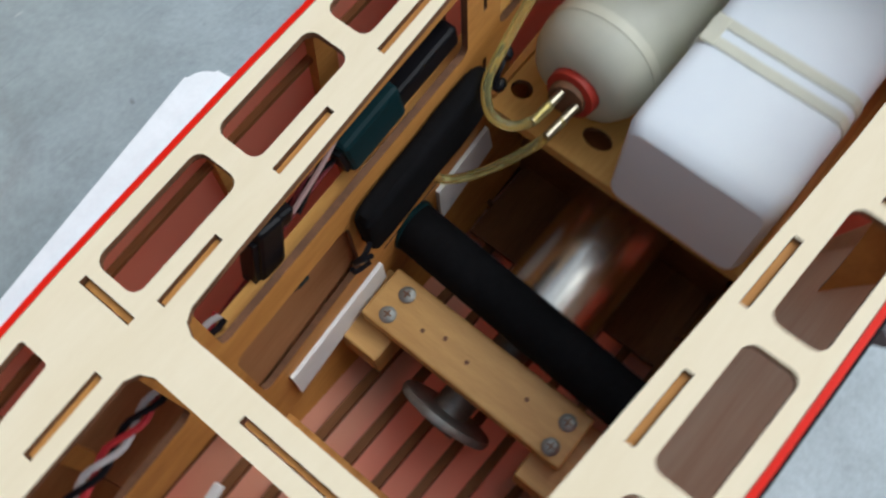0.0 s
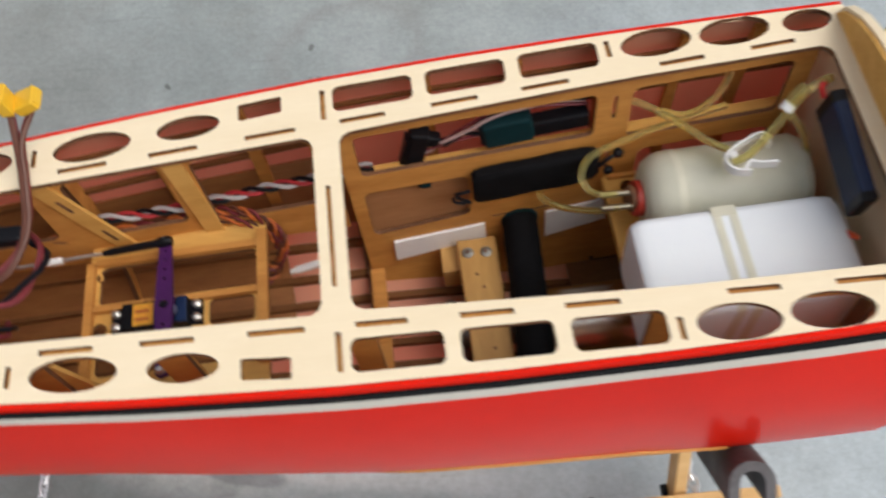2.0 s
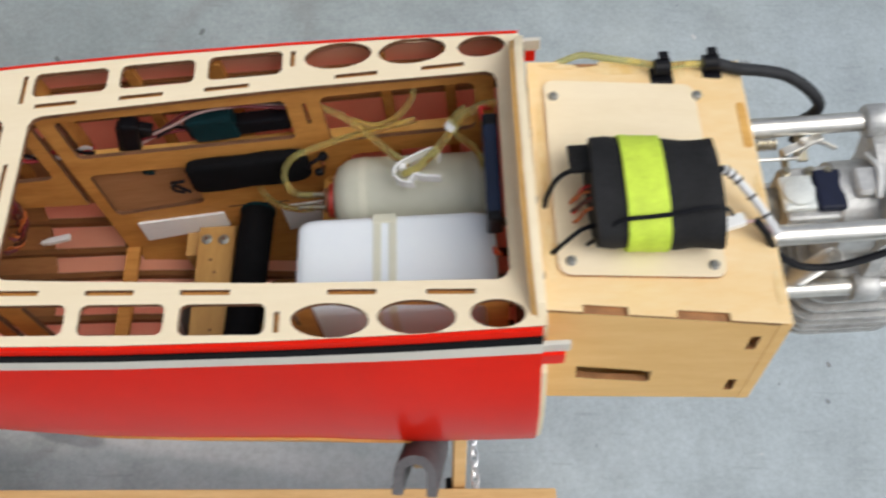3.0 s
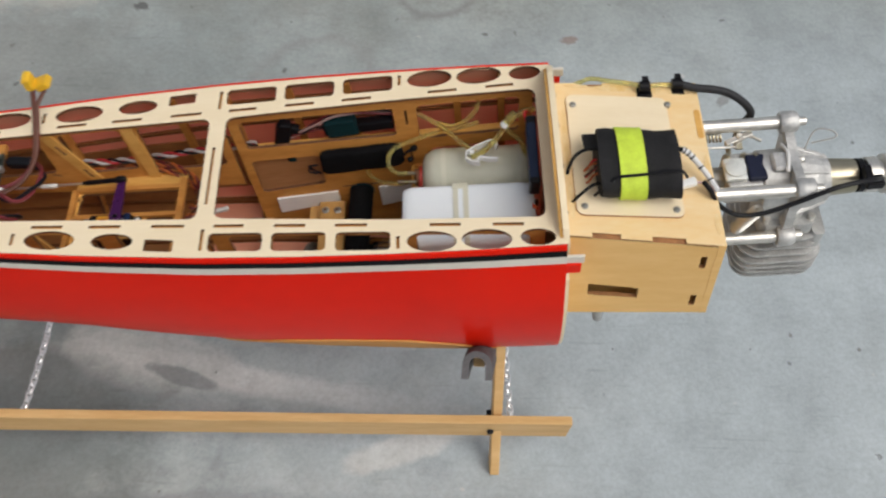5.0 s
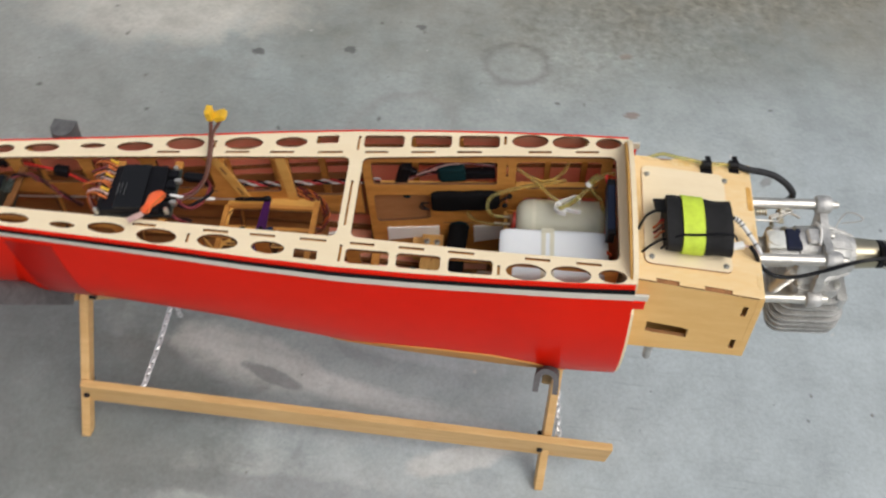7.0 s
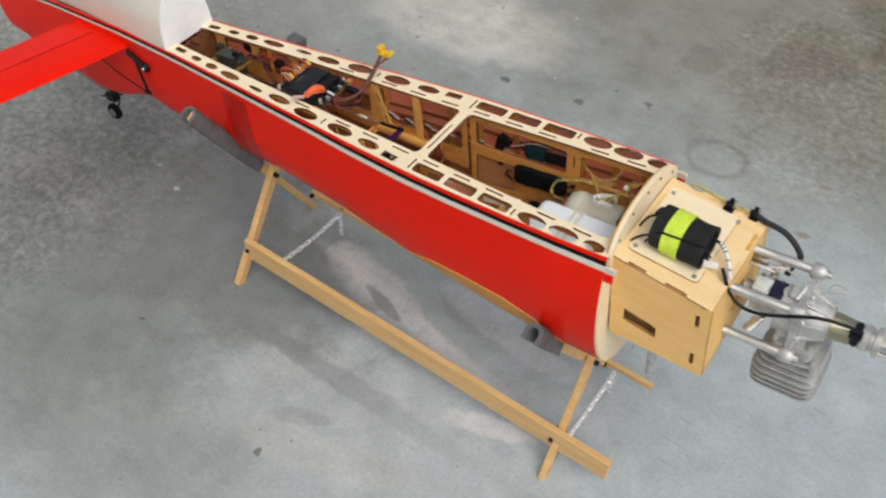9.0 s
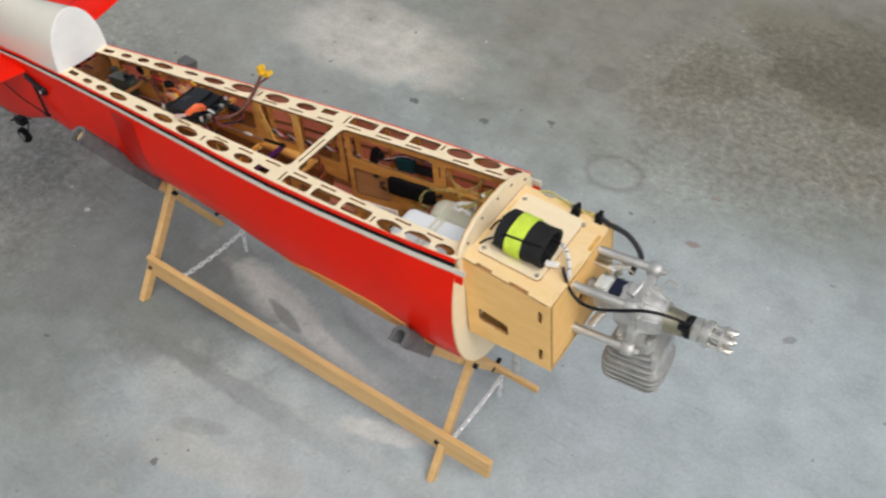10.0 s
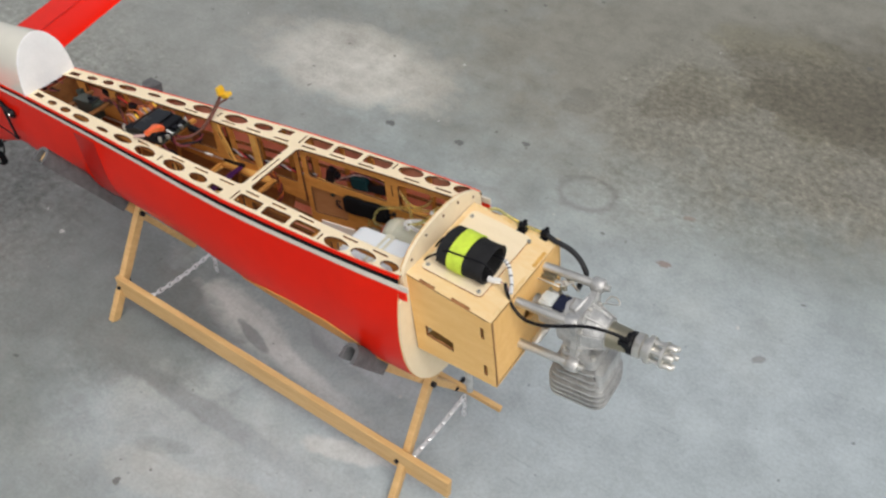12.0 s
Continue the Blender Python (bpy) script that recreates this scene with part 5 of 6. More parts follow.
loom("servo_lead", [(-0.088, 0.0560, -0.070), (-0.066, 0.0530, -0.080), (-0.055, 0.0500, -0.095), (-0.054, 0.0465, -0.110), (-0.060, 0.0420, -0.126), (-0.072, 0.0360, -0.130)], (DULL_ORANGE, BROWN_WIRE, DARK_RED), r=0.0010, turns=4, label="orange and brown servo lead hanging down")
sleeve = thing("white_plug", (-0.053, 0.052, -0.138), "small white nylon plug near the hull bottom", "connector")
part("housing", turned(box(-0.008, 0.010, -0.0024, 0.0024, -0.0018, 0.0018, 0.0007), Matrix.Translation((-0.043, 0.0515, -0.142)) @ Matrix.Rotation(-0.15, 4, "Y") @ Matrix.Rotation(0.1, 4, "Z")), CLEAR, sleeve)
part("pin_end", turned(box(-0.012, -0.008, -0.0015, 0.0015, -0.0015, 0.0015, 0.0004), Matrix.Translation((-0.043, 0.0515, -0.142)) @ Matrix.Rotation(-0.15, 4, "Y") @ Matrix.Rotation(0.1, 4, "Z")), CLEAR, sleeve)

esc = thing("speed_controller", (0.268, 0.016, -0.03), "blue wrapped speed controller against the nose former, coloured dark for shade", "controller")
m_esc = Matrix.Translation((0.2695, 0.0085, -0.0185)) @ Matrix.Rotation(0.18, 4, "X")
part("body", turned(box(-0.0042, 0.0042, -0.0315, 0.0315, -0.0125, 0.0125, 0.0016), m_esc), BLUE, esc, "blue shrink wrap with shade in its colour")
part("end_cap", turned(box(-0.0045, 0.0045, 0.024, 0.0320, -0.0128, 0.0128, 0.0016), m_esc), BLACK, esc)
part("end_cap", turned(box(-0.0045, 0.0045, -0.0320, -0.026, -0.0128, 0.0128, 0.0016), m_esc), BLACK, esc)
for k, m in enumerate((ORANGE, RED_WIRE, ORANGE)):
    part("lead", tube([(0.265, -0.008 + 0.002 * k, -0.045), (0.262, -0.016 + 0.003 * k, -0.050), (0.266, -0.024 + 0.002 * k, -0.048), (0.272, -0.03, -0.044)], 0.0013, 6), m, esc, "", True)
part("lead", tube([(0.266, 0.041, -0.012), (0.265, 0.046, -0.007), (0.270, 0.05, -0.012)], 0.0016, 6), RED_WIRE, esc, "", True)


# ---- aft bay: servo tray ----
SERVO_BAY = Matrix.Translation((-0.004, 0.004, -0.017)) @ Matrix.Diagonal((1.0, 0.86, 1.0, 1.0))


def servo_tray():
    t = thing("servo_tray", (-0.115, 0, -0.07), "light plywood servo tray framing an open bay", "tray", set_in=SERVO_BAY)
    z = -0.064
    out = [(-0.160, -0.0600), (-0.052, -0.0660), (-0.052, 0.0660), (-0.160, 0.0600)]
    holes = [rounded(-0.1535, -0.0580, 0.0075, 0.0375, 0.004), rounded(-0.1405, -0.0975, -0.0185, 0.0035, 0.001, 1), rounded(-0.087, -0.060, -0.018, 0.002, 0.004), rounded(-0.1535, -0.0580, -0.0450, -0.0235, 0.004)]
    holes += [ellipse(-0.1525, -0.011, 0.0045, 0.0055), [(-0.128, 0.0045), (-0.105, 0.0045)][:0] or ellipse(-0.154, 0.03, 0.002, 0.003)]
    part("plate", plate(out, holes, lambda u, v, w: (u, v, z - 0.003 + w), 0.003), (PLY_MID, EDGE), t)
    for y in (0.0375, 0.0015):
        part("edge_strip", box(-0.1555, -0.0580, y, y + 0.005, -0.0638, -0.0600), PLY_DARK, t)
    part("edge_strip", box(-0.0575, -0.0515, -0.05, 0.050, -0.0638, -0.0595), PLY_DARK, t)
    part("edge_strip", box(-0.1610, -0.1560, -0.045, 0.040, -0.0638, -0.0595), PLY_DARK, t)
    for y in (-0.0215, 0.006):
        part("slot", box(-0.0995, -0.080, y, y + 0.0022, -0.0638, -0.0633), EDGE, t)
        part("slot", box(-0.150, -0.128, y, y + 0.0022, -0.0638, -0.0633), EDGE, t)


servo_tray()


def servo(name, m, label, arm=True, place=Matrix()):
    """A standard servo: case below, flange, gear case above, four screws, an output arm."""
    t = thing(name, m.translation, label, "servo", set_in=place)
    put = lambda bm: turned(bm, m)
    case = part("case", put(box(-0.0195, 0.0195, -0.0098, 0.0098, -0.028, 0.007, 0.0008)), BLACK if arm else SERVO_GREY, t)
    part("flange", put(box(-0.0270, 0.0270, -0.0092, 0.0092, -0.0005, 0.0022, 0.0006)), BLACK if arm else SERVO_GREY, t)
    if arm:
        part("label", put(box(-0.0125, -0.0005, -0.0080, 0.0080, 0.0068, 0.0074)), LABEL, case, "orange printed label")
    for k in range(2 if arm else 0):
        part("print_bar", put(box(-0.011, -0.003, -0.005 + 0.006 * k, -0.0025 + 0.006 * k, 0.0073, 0.0076)), DULL_ORANGE, case)
    part("gear_case", put(box(0.0130, 0.0192, -0.0096, 0.0096, 0.0068, 0.0088, 0.0006)), GEAR_BLUE if arm else BLACK, case, "dark blue metal mid case" if arm else "")
    for x in (-0.0238, 0.0238):
        for y in (-0.005, 0.005):
            part("screw", put(lathe((x, y, 0.0015), (x, y, 0.0052), [(0, 0.0022), (0.25, 0.0030), (0.75, 0.0027), (1, 0.0012)], 12)), ALU_TURNED if arm else SERVO_GREY, t, "silver screw" if arm else "", True)
    part("spline", put(lathe((0.0095, 0, 0.008), (0.0095, 0, 0.0135), [(0, 0.0045), (1, 0.0042)], 16)), ALU_TURNED if arm else BLACK, t, "", True)
    return t


sv = servo("rudder_servo", Matrix.Translation((-0.1172, -0.0072, -0.0632)), "black standard servo with orange label in the plywood tray", place=SERVO_BAY)


def purple_arm():
    x, z = -0.1085, -0.0495
    pts = []
    for k in range(13):
        a = math.pi * k / 12
        pts.append((x + 0.0034 * math.cos(a), 0.041 + 0.0034 * math.sin(a)))
    pts += [(x - 0.0050, 0.0), (x - 0.0055, -0.007), (x - 0.0050, -0.014)]
    for k in range(13):
        a = math.pi + math.pi * k / 12
        pts.append((x + 0.0034 * math.cos(a), -0.0555 + 0.0034 * math.sin(a)))
    pts += [(x + 0.0050, -0.014), (x + 0.0055, -0.007), (x + 0.0050, 0.0)]
    holes = [ellipse(x, y, 0.0011, 0.0011, 0, 10) for y in (0.033, 0.026, 0.019, 0.012, -0.022, -0.029, -0.036, -0.043)] + [ellipse(x, -0.0072, 0.0018, 0.0018, 0, 12)]
    t = part("arm", plate(pts, holes, lambda u, v, w: (u, v, z + w), 0.003), (PURPLE, PURPLE), sv, "long purple anodised arm with a row of holes")
    part("hub_screw", lathe((x, -0.0072, z + 0.001), (x, -0.0072, z + 0.0045), [(0, 0.0028), (0.6, 0.0028), (1, 0.0016)], 12), BLACK, t, "", True)
    for y in (0.0405, -0.055):
        part("ball_screw", lathe((x, y, z + 0.002), (x, y, z + 0.0068), [(0, 0.0026), (0.5, 0.0030), (1, 0.0016)], 12), ALU_TURNED, t, "", True)


purple_arm()
pr = thing("pushrod", (-0.3, 0.03, -0.05), "steel pushrod with black ball link from the servo arm", "pushrod", set_in=SERVO_BAY)
part("ball_link", lathe((-0.1045, 0.0405, -0.0465), (-0.146, 0.0385, -0.0475), [(0, 0.003), (0.06, 0.0042), (0.16, 0.0042), (0.24, 0.0028), (0.9, 0.0026), (1, 0.0018)], 14), BLACK, pr, "", True)
part("rod", tube([(-0.144, 0.0385, -0.0475), (-0.3, 0.030, -0.045), (-0.5, 0.018, -0.04)], 0.0012, 8, 3), ALU_TURNED, pr, "", True)
part("coupler", rod((-0.170, 0.0372, -0.0472), (-0.185, 0.0365, -0.047), 0.0024, 10), CLEAR, pr, "", True)


# ---- aft bay: receiver and leads ----
def receiver():
    t = thing("flight_control_unit", (-0.232, -0.008, -0.005), "black receiver unit on a dark board with silver screws", "receiver")
    m = Matrix.Translation((-0.2310, -0.0080, 0.004)) @ Matrix.Rotation(0.05, 4, "Z")
    put = lambda bm: turned(bm, m)
    part("base_board", put(box(-0.041, 0.041, -0.0315, 0.0315, -0.008, -0.003, 0.0008)), GREEN_PCB, t)
    part("case", put(box(-0.034, 0.030, -0.0300, 0.0300, -0.0032, 0.005, 0.0016)), BLACK, t)
    part("lid", put(box(-0.018, 0.012, -0.0290, 0.0290, 0.0048, 0.0080, 0.001)), GLOSS_BLACK, t, "glossy black lid")
    for k in range(3):
        part("print_bar", put(box(-0.018 + 0.004 * k, -0.0170 + 0.004 * k, -0.012, 0.004, 0.0077, 0.0080)), PRINT, t)
    for x, y in ((-0.0375, -0.0280), (-0.0375, 0.0280), (0.0370, -0.0280), (0.0370, 0.0280)):
        part("screw", put(lathe((x, y, -0.004), (x, y, 0.0052), [(0, 0.0026), (0.8, 0.0028), (1, 0.0018)], 12)), ALU_TURNED, t, "silver screw", True)
    for y in (-0.022, -0.008, 0.008, 0.022):
        part("socket", put(box(0.0300, 0.0400, y - 0.005, y + 0.005, -0.0035, 0.0020, 0.0008)), BLACK, t)
    for y, w in ((-0.017, 0.0022), (0.012, 0.0022)):
        part("metal_plug", put(box(0.0385, 0.0455, y - w, y + w, -0.0030, 0.0030, 0.0006)), ALU_TURNED, t, "silver connector shell")
    part("edge_trim", put(box(0.0402, 0.0416, -0.0315, 0.0315, -0.0060, -0.0022)), SERVO_GREY, t)
    part("support_bar", box(-0.268, -0.260, -0.0385, 0.0385, -0.0105, -0.0058), PLY_DARK, t)
    part("support_bar", box(-0.204, -0.196, -0.0415, 0.0415, -0.0105, -0.0058), PLY_DARK, t)


receiver()
random.seed(11)
bundle = thing("lead_bundle", (-0.272, 0.0, 0.004), "bunch of orange, red and brown servo leads looping from the receiver", "wiring")
for k in range(11):
    y = -0.024 + 0.0047 * k
    up, back = random.uniform(0.011, 0.020), random.uniform(-0.286, -0.272)
    m = (DULL_ORANGE, PINK_WIRE, DARK_RED, DULL_ORANGE, BROWN_WIRE, PINK_WIRE)[k % 6]
    part("wire", tube([(-0.258, y, 0.009), (-0.266, y + 0.001, up), (back, y + random.uniform(-0.004, 0.004), up * 0.8), (back - 0.006, y + 0.004, -0.004), (-0.286, y * 0.8, -0.022), (-0.284, y * 0.6, -0.036)], 0.0011, 6, 5), m, bundle, "", True)
    if k % 2 == 0:
        plug_end = turned(box(-0.0045, 0.0045, -0.0014, 0.0014, -0.0011, 0.0011, 0.0004), Matrix.Translation((-0.262, y, 0.0125)) @ Matrix.Rotation(0.7, 4, "Y"))
        part("plug", plug_end, YELLOW if k % 4 else DULL_ORANGE, bundle)
ob = thing("lead_bundle", (-0.21, -0.03, 0.016), "orange leads tied in a bunch over the receiver", "wiring")
for k in range(12):
    a = 2 * math.pi * k / 12
    u, v = 0.0038 * math.cos(a), 0.0030 * math.sin(a)
    part("wire", tube([(-0.211 + u, -0.041 + 0.4 * v, 0.013 + v), (-0.2065 + u * 0.7, -0.036, 0.017 + v), (-0.2025 + u * 1.4, -0.030 + v, 0.019 + 1.3 * v), (-0.199 + u * 1.1, -0.024 + v, 0.017 + v), (-0.197 + u * 0.5, -0.020, 0.014 + v)], 0.0016, 6, 4), ORANGE if k % 5 else DULL_ORANGE, ob, "", True)
part("tie", turned(box(-0.007, 0.008, -0.0012, 0.0012, -0.0008, 0.0008, 0.0004), Matrix.Translation((-0.183, -0.021, 0.014)) @ Matrix.Rotation(-0.15, 4, "Z")), CLEAR, ob, "white tie")
part("flat_ribbon", turned(box(-0.010, 0.007, -0.0036, 0.0036, -0.0006, 0.0006), Matrix.Translation((-0.219, -0.047, 0.0105)) @ Matrix.Rotation(0.62, 4, "Z")), PINK_WIRE, ob, "pale ribbon lead")


def xt_leads():
    t = thing("battery_lead_pair", (-0.183, 0.06, 0.0), "two yellow battery plugs on dark red and black leads", "connector")
    for k, (x, y, z) in enumerate(((-0.1645, 0.0765, 0.0350), (-0.1550, 0.0785, 0.0300))):
        m = Matrix.Translation((x, y, z)) @ Matrix.Rotation(-0.05 + 1.25 * k, 4, "Y")
        body = part("plug", turned(box(-0.0034, 0.0034, -0.0062, 0.0062, -0.0062, 0.0068, 0.0010), m), YELLOW, t, "yellow plug")
        part("socket", turned(box(-0.0024, 0.0024, -0.005, 0.005, 0.0066, 0.0080, 0.0005), m), YELLOW, body)
        for j, mm in enumerate((DARK_RED, BROWN_WIRE)):
            dy = 0.003 * (1 - 2 * j)
            part("wire", tube([(x, y + dy * 0.6, z - 0.006), (-0.1640 + 0.003 * k, 0.062 + dy * 0.6, 0.019), (-0.1645 + 0.002 * k, 0.046 + dy * 0.6, 0.008), (-0.166 + 0.002 * k, 0.024 + dy * 0.6, -0.003), (-0.1715, 0.0055 + dy, -0.007), (-0.185, -0.006 + dy, -0.008), (-0.199, -0.012 + dy * 2, -0.004)], 0.0017, 8, 6), mm, t, "", True)


xt_leads()
loom("power_lead", [(-0.196, -0.012, -0.002), (-0.178, -0.018, -0.010), (-0.165, -0.006, -0.012), (-0.16, 0.012, -0.014), (-0.172, 0.026, -0.016)], (DARK_RED, BLACK), r=0.0018, turns=1.5, label="red and black power leads beside the receiver")
loom("power_lead", [(-0.198, -0.028, -0.004), (-0.186, -0.034, -0.008), (-0.176, -0.030, -0.018), (-0.182, -0.02, -0.03)], (DARK_RED, BLACK), r=0.0015, turns=1, label="red and black power leads beside the receiver")
plug("wire_connector", (-0.178, 0.020, -0.006), (0.020, 0.009, 0.008), BLACK, "black connector ahead of the receiver", 0.1)
plug("wire_connector", (-0.337, 0.034, -0.022), (0.014, 0.010, 0.012), BLACK, "black connector in the aft bay", 0.2)
plug("wire_connector", (-0.412, 0.044, -0.022), (0.014, 0.009, 0.010), BLACK, "black connector beside the aft servo", 0.3)
plug("wire_connector", (-0.452, 0.022, -0.020), (0.012, 0.009, 0.010), SERVO_GREY, "dark connector behind the aft servo", -0.2)
loom("servo_lead", [(-0.392, 0.010, -0.018), (-0.380, 0.018, -0.012), (-0.366, 0.022, -0.018), (-0.352, 0.018, -0.024), (-0.335, 0.010, -0.032), (-0.31, 0.002, -0.040)], (DARK_RED, BROWN_WIRE, BLACK), r=0.0012, turns=3, label="dark twisted lead from the aft servo")
loom("servo_lead", [(-0.475, 0.000, -0.012), (-0.495, -0.008, -0.010), (-0.515, -0.002, -0.018), (-0.530, 0.006, -0.028)], (BLACK, DARK_RED), r=0.0013, turns=2, label="dark lead running into the tail")
loom("power_lead", [(-0.405, 0.043, -0.024), (-0.375, 0.041, -0.024), (-0.337, 0.036, -0.024), (-0.31, 0.028, -0.030), (-0.275, 0.018, -0.034)], (RED_WIRE, BROWN_WIRE), r=0.0015, turns=1, label="dark red lead along the aft bay")
servo("elevator_servo", Matrix.Translation((-0.409, 0.0035, -0.016)) @ Matrix.Rotation(0.06, 4, "Z"), "dark green-grey servo in the narrow aft bay", False)
aft = thing("aft_servo_tray", (-0.409, 0, -0.02), "plywood strip tray across the aft bay", "tray")
part("strip", box(-0.4400, -0.4315, -0.0330, 0.0330, -0.0225, -0.0188, 0.0004), STRINGER, aft)
part("strip", box(-0.3860, -0.3775, -0.0355, 0.0355, -0.0225, -0.0188, 0.0004), STRINGER, aft)
loom("power_lead", [(-0.49, 0.02, -0.012), (-0.502, 0.012, -0.008), (-0.515, 0.016, -0.014), (-0.53, 0.01, -0.022)], (DARK_RED, BLACK), r=0.0015, turns=1, label="red and black leads behind the aft servo")


# ---- nose: battery roll, engine ----
def battery_roll():
    t = thing("ignition_battery", (0.350, -0.027, -0.009), "black neoprene battery roll with lime green strap on the engine box", "battery")
    random.seed(3)
    c = Vector((0.3500, -0.0265, 0.0095))
    droop = -0.10

    def shell(x0, x1, grow, rough, hollow):
        bm = bmesh.new()
        rows = []
        n = 32
        steps = 8
        for i in range(steps + 1):
            x = x0 + (x1 - x0) * i / steps
            dz = droop * (x - c.x)
            lump = 1 + 0.03 * math.sin(i * 1.7) * rough
            ring = []
            for k in range(n):
                a = 2 * math.pi * k / n
                u = math.copysign(abs(math.cos(a)) ** 0.88, math.cos(a)) * (0.0305 + grow)
                v = math.copysign(abs(math.sin(a)) ** 0.88, math.sin(a)) * (0.0185 + grow)
                j = 1 + rough * (0.025 * math.sin(3 * a + 0.6 * i) + random.uniform(-0.008, 0.008))
                ring.append(bm.verts.new((x + rough * 0.0015 * math.sin(2 * a + 1), c.y + u * lump * j, c.z + dz + v * lump * j)))
            rows.append(ring)
        if hollow:
            zc = c.z + droop * (x1 - c.x)
            edge = [v.co.copy() for v in rows[-1]]
            for x, g in ((x1 + 0.0006, 0.95), (x1 - 0.0006, 0.84), (x1 - 0.024, 0.80)):
                rows.append([bm.verts.new((x, c.y + (p.y - c.y) * g, zc + (p.z - zc) * g)) for p in edge])
        for r0, r1 in zip(rows, rows[1:]):
            for k in range(n):
                bm.faces.new((r0[k], r0[(k + 1) % n], r1[(k + 1) % n], r1[k]))
        bm.faces.new(rows[0])
        bm.faces.new(rows[-1])
        return bm

    part("wrap", shell(0.3190, 0.3825, 0.0, 0.8, True), NEOPRENE, t, "", True)
    part("flap", turned(box(-0.0080, 0.0080, -0.011, 0.011, -0.0014, 0.0014, 0.0006), Matrix.Translation((0.3170, -0.0065, 0.0145)) @ Matrix.Rotation(-0.35, 4, "X")), NEOPRENE, t)
    part("strap", shell(0.3340, 0.3550, 0.0018, 0.20, False), LIME, t, "lime green hook-and-loop strap", True)
    part("cord", tube([(0.3150, -0.0520, 0.0040), (0.3220, -0.0530, 0.0170), (0.3300, -0.0515, 0.0265), (0.3440, -0.0505, 0.0268), (0.3580, -0.0490, 0.0262), (0.3700, -0.0470, 0.0262), (0.3830, -0.0440, 0.0200), (0.3900, -0.0400, 0.0060)], 0.0013, 6), BLACK, t, "", True)
    part("lead", tube([(0.3210, -0.0110, 0.0100), (0.3120, -0.0105, 0.0105), (0.3030, -0.0135, 0.0070), (0.2975, -0.0200, 0.0010), (0.2950, -0.0260, -0.0060)], 0.0014, 6), BLACK, t, "", True)
    part("lead", tube([(0.3210, -0.0430, 0.0080), (0.3130, -0.0450, 0.0080), (0.3040, -0.0500, 0.0040), (0.2985, -0.0520, -0.0020), (0.2955, -0.0500, -0.0080)], 0.0014, 6), BLACK, t, "", True)
    for k in range(5):
        y = -0.019 - 0.0032 * k
        part("lead", tube([(0.3215, y, 0.0060), (0.3165, y + 0.0015 * (k % 2), 0.0060 - 0.002 * (k % 3)), (0.3120, y - 0.003 * ((k + 1) % 2), -0.0010 + 0.002 * (k % 2)), (0.3075, y + 0.002 - 0.003 * (k % 3), -0.0075)], 0.0010, 6), (RED_WIRE, DULL_ORANGE, RED_WIRE, BROWN_WIRE, DULL_ORANGE)[k], t, "", True)
    part("plug", turned(box(-0.0085, 0.0085, -0.0034, 0.0034, -0.0026, 0.0026, 0.0008), Matrix.Translation((0.3910, -0.0390, -0.0050)) @ Matrix.Rotation(0.25, 4, "Z")), CLEAR, t, "clear plastic plug")
    part("lead", tube([(0.3780, -0.0330, 0.0030), (0.3840, -0.0350, 0.0010), (0.3880, -0.0372, -0.0040)], 0.0012, 6), BLACK, t, "", True)


battery_roll()

sleeved = [(0.3900, -0.0124, 0.0062), (0.3945, -0.0135, 0.0035), (0.4000, -0.0170, -0.0010), (0.4100, -0.0300, -0.0070), (0.4170, -0.0440, -0.0110)]
hose("battery_lead", [(0.3680, -0.0160, 0.0070), (0.3800, -0.0125, 0.0085), (0.3900, -0.0124, 0.0062)], 0.0019, BLACK, "black lead coming out of the battery roll", "cable")
hose("clear_lead", [(0.3830, -0.0380, -0.0040), (0.3980, -0.0390, -0.0040), (0.4070, -0.0380, -0.0070), (0.4150, -0.0430, -0.0110)], 0.0010, PINK_WIRE, "pale wire from the battery plug", "cable")
braided = hose("braided_lead", sleeved, 0.0025, WHITE_WIRE, "white spiral-sleeved lead beside the battery roll", "cable")
sleeve_line = curve_points(sleeved, 7)
for k in range(3, len(sleeve_line) - 1, 5):
    a = sleeve_line[k]
    d = (sleeve_line[k + 1] - a).normalized() * 0.0008
    part("spiral_turn", lathe(a - d, a + d, [(0, 0.0024), (0, 0.0027), (1, 0.0027), (1, 0.0024)], 10), PRINT, braided, "", True)
hose("ignition_cable", [(0.406, -0.028, -0.022), (0.411, -0.034, -0.026), (0.420, -0.038, -0.043), (0.435, -0.041, -0.054), (0.455, -0.041, -0.055), (0.480, -0.037, -0.049), (0.512, -0.031, -0.039), (0.54, -0.024, -0.042), (0.556, -0.014, -0.056)], 0.0021, BLACK, "black ignition sensor cable sweeping to the crankshaft", "cable", set_in=ENGINE)
hose("breather_hose", [(0.3985, 0.0715, -0.0105), (0.4029, 0.0720, -0.0110), (0.4169, 0.0682, -0.0130), (0.4296, 0.0668, -0.0140), (0.4449, 0.0655, -0.0180), (0.4589, 0.0616, -0.0260), (0.4682, 0.0568, -0.0360), (0.4674, 0.0563, -0.0460), (0.4630, 0.0570, -0.0550), (0.4605, 0.0502, -0.0660)], 0.0036, BREATHER, "thick dark grey hose curving from the box to the carburettor", "hose", 12)
hose("fuel_line", [(0.2930, 0.0640, -0.0200), (0.3065, 0.0756, -0.0120), (0.3182, 0.0787, -0.0080), (0.3265, 0.0795, -0.0060), (0.3392, 0.0754, -0.0050), (0.3553, 0.0715, -0.0050), (0.3714, 0.0680, -0.0055), (0.3860, 0.0700, -0.0080), (0.4029, 0.0720, -0.0110)], 0.0021, TUBE_YELLOW, "yellow fuel tube along the top of the engine box")
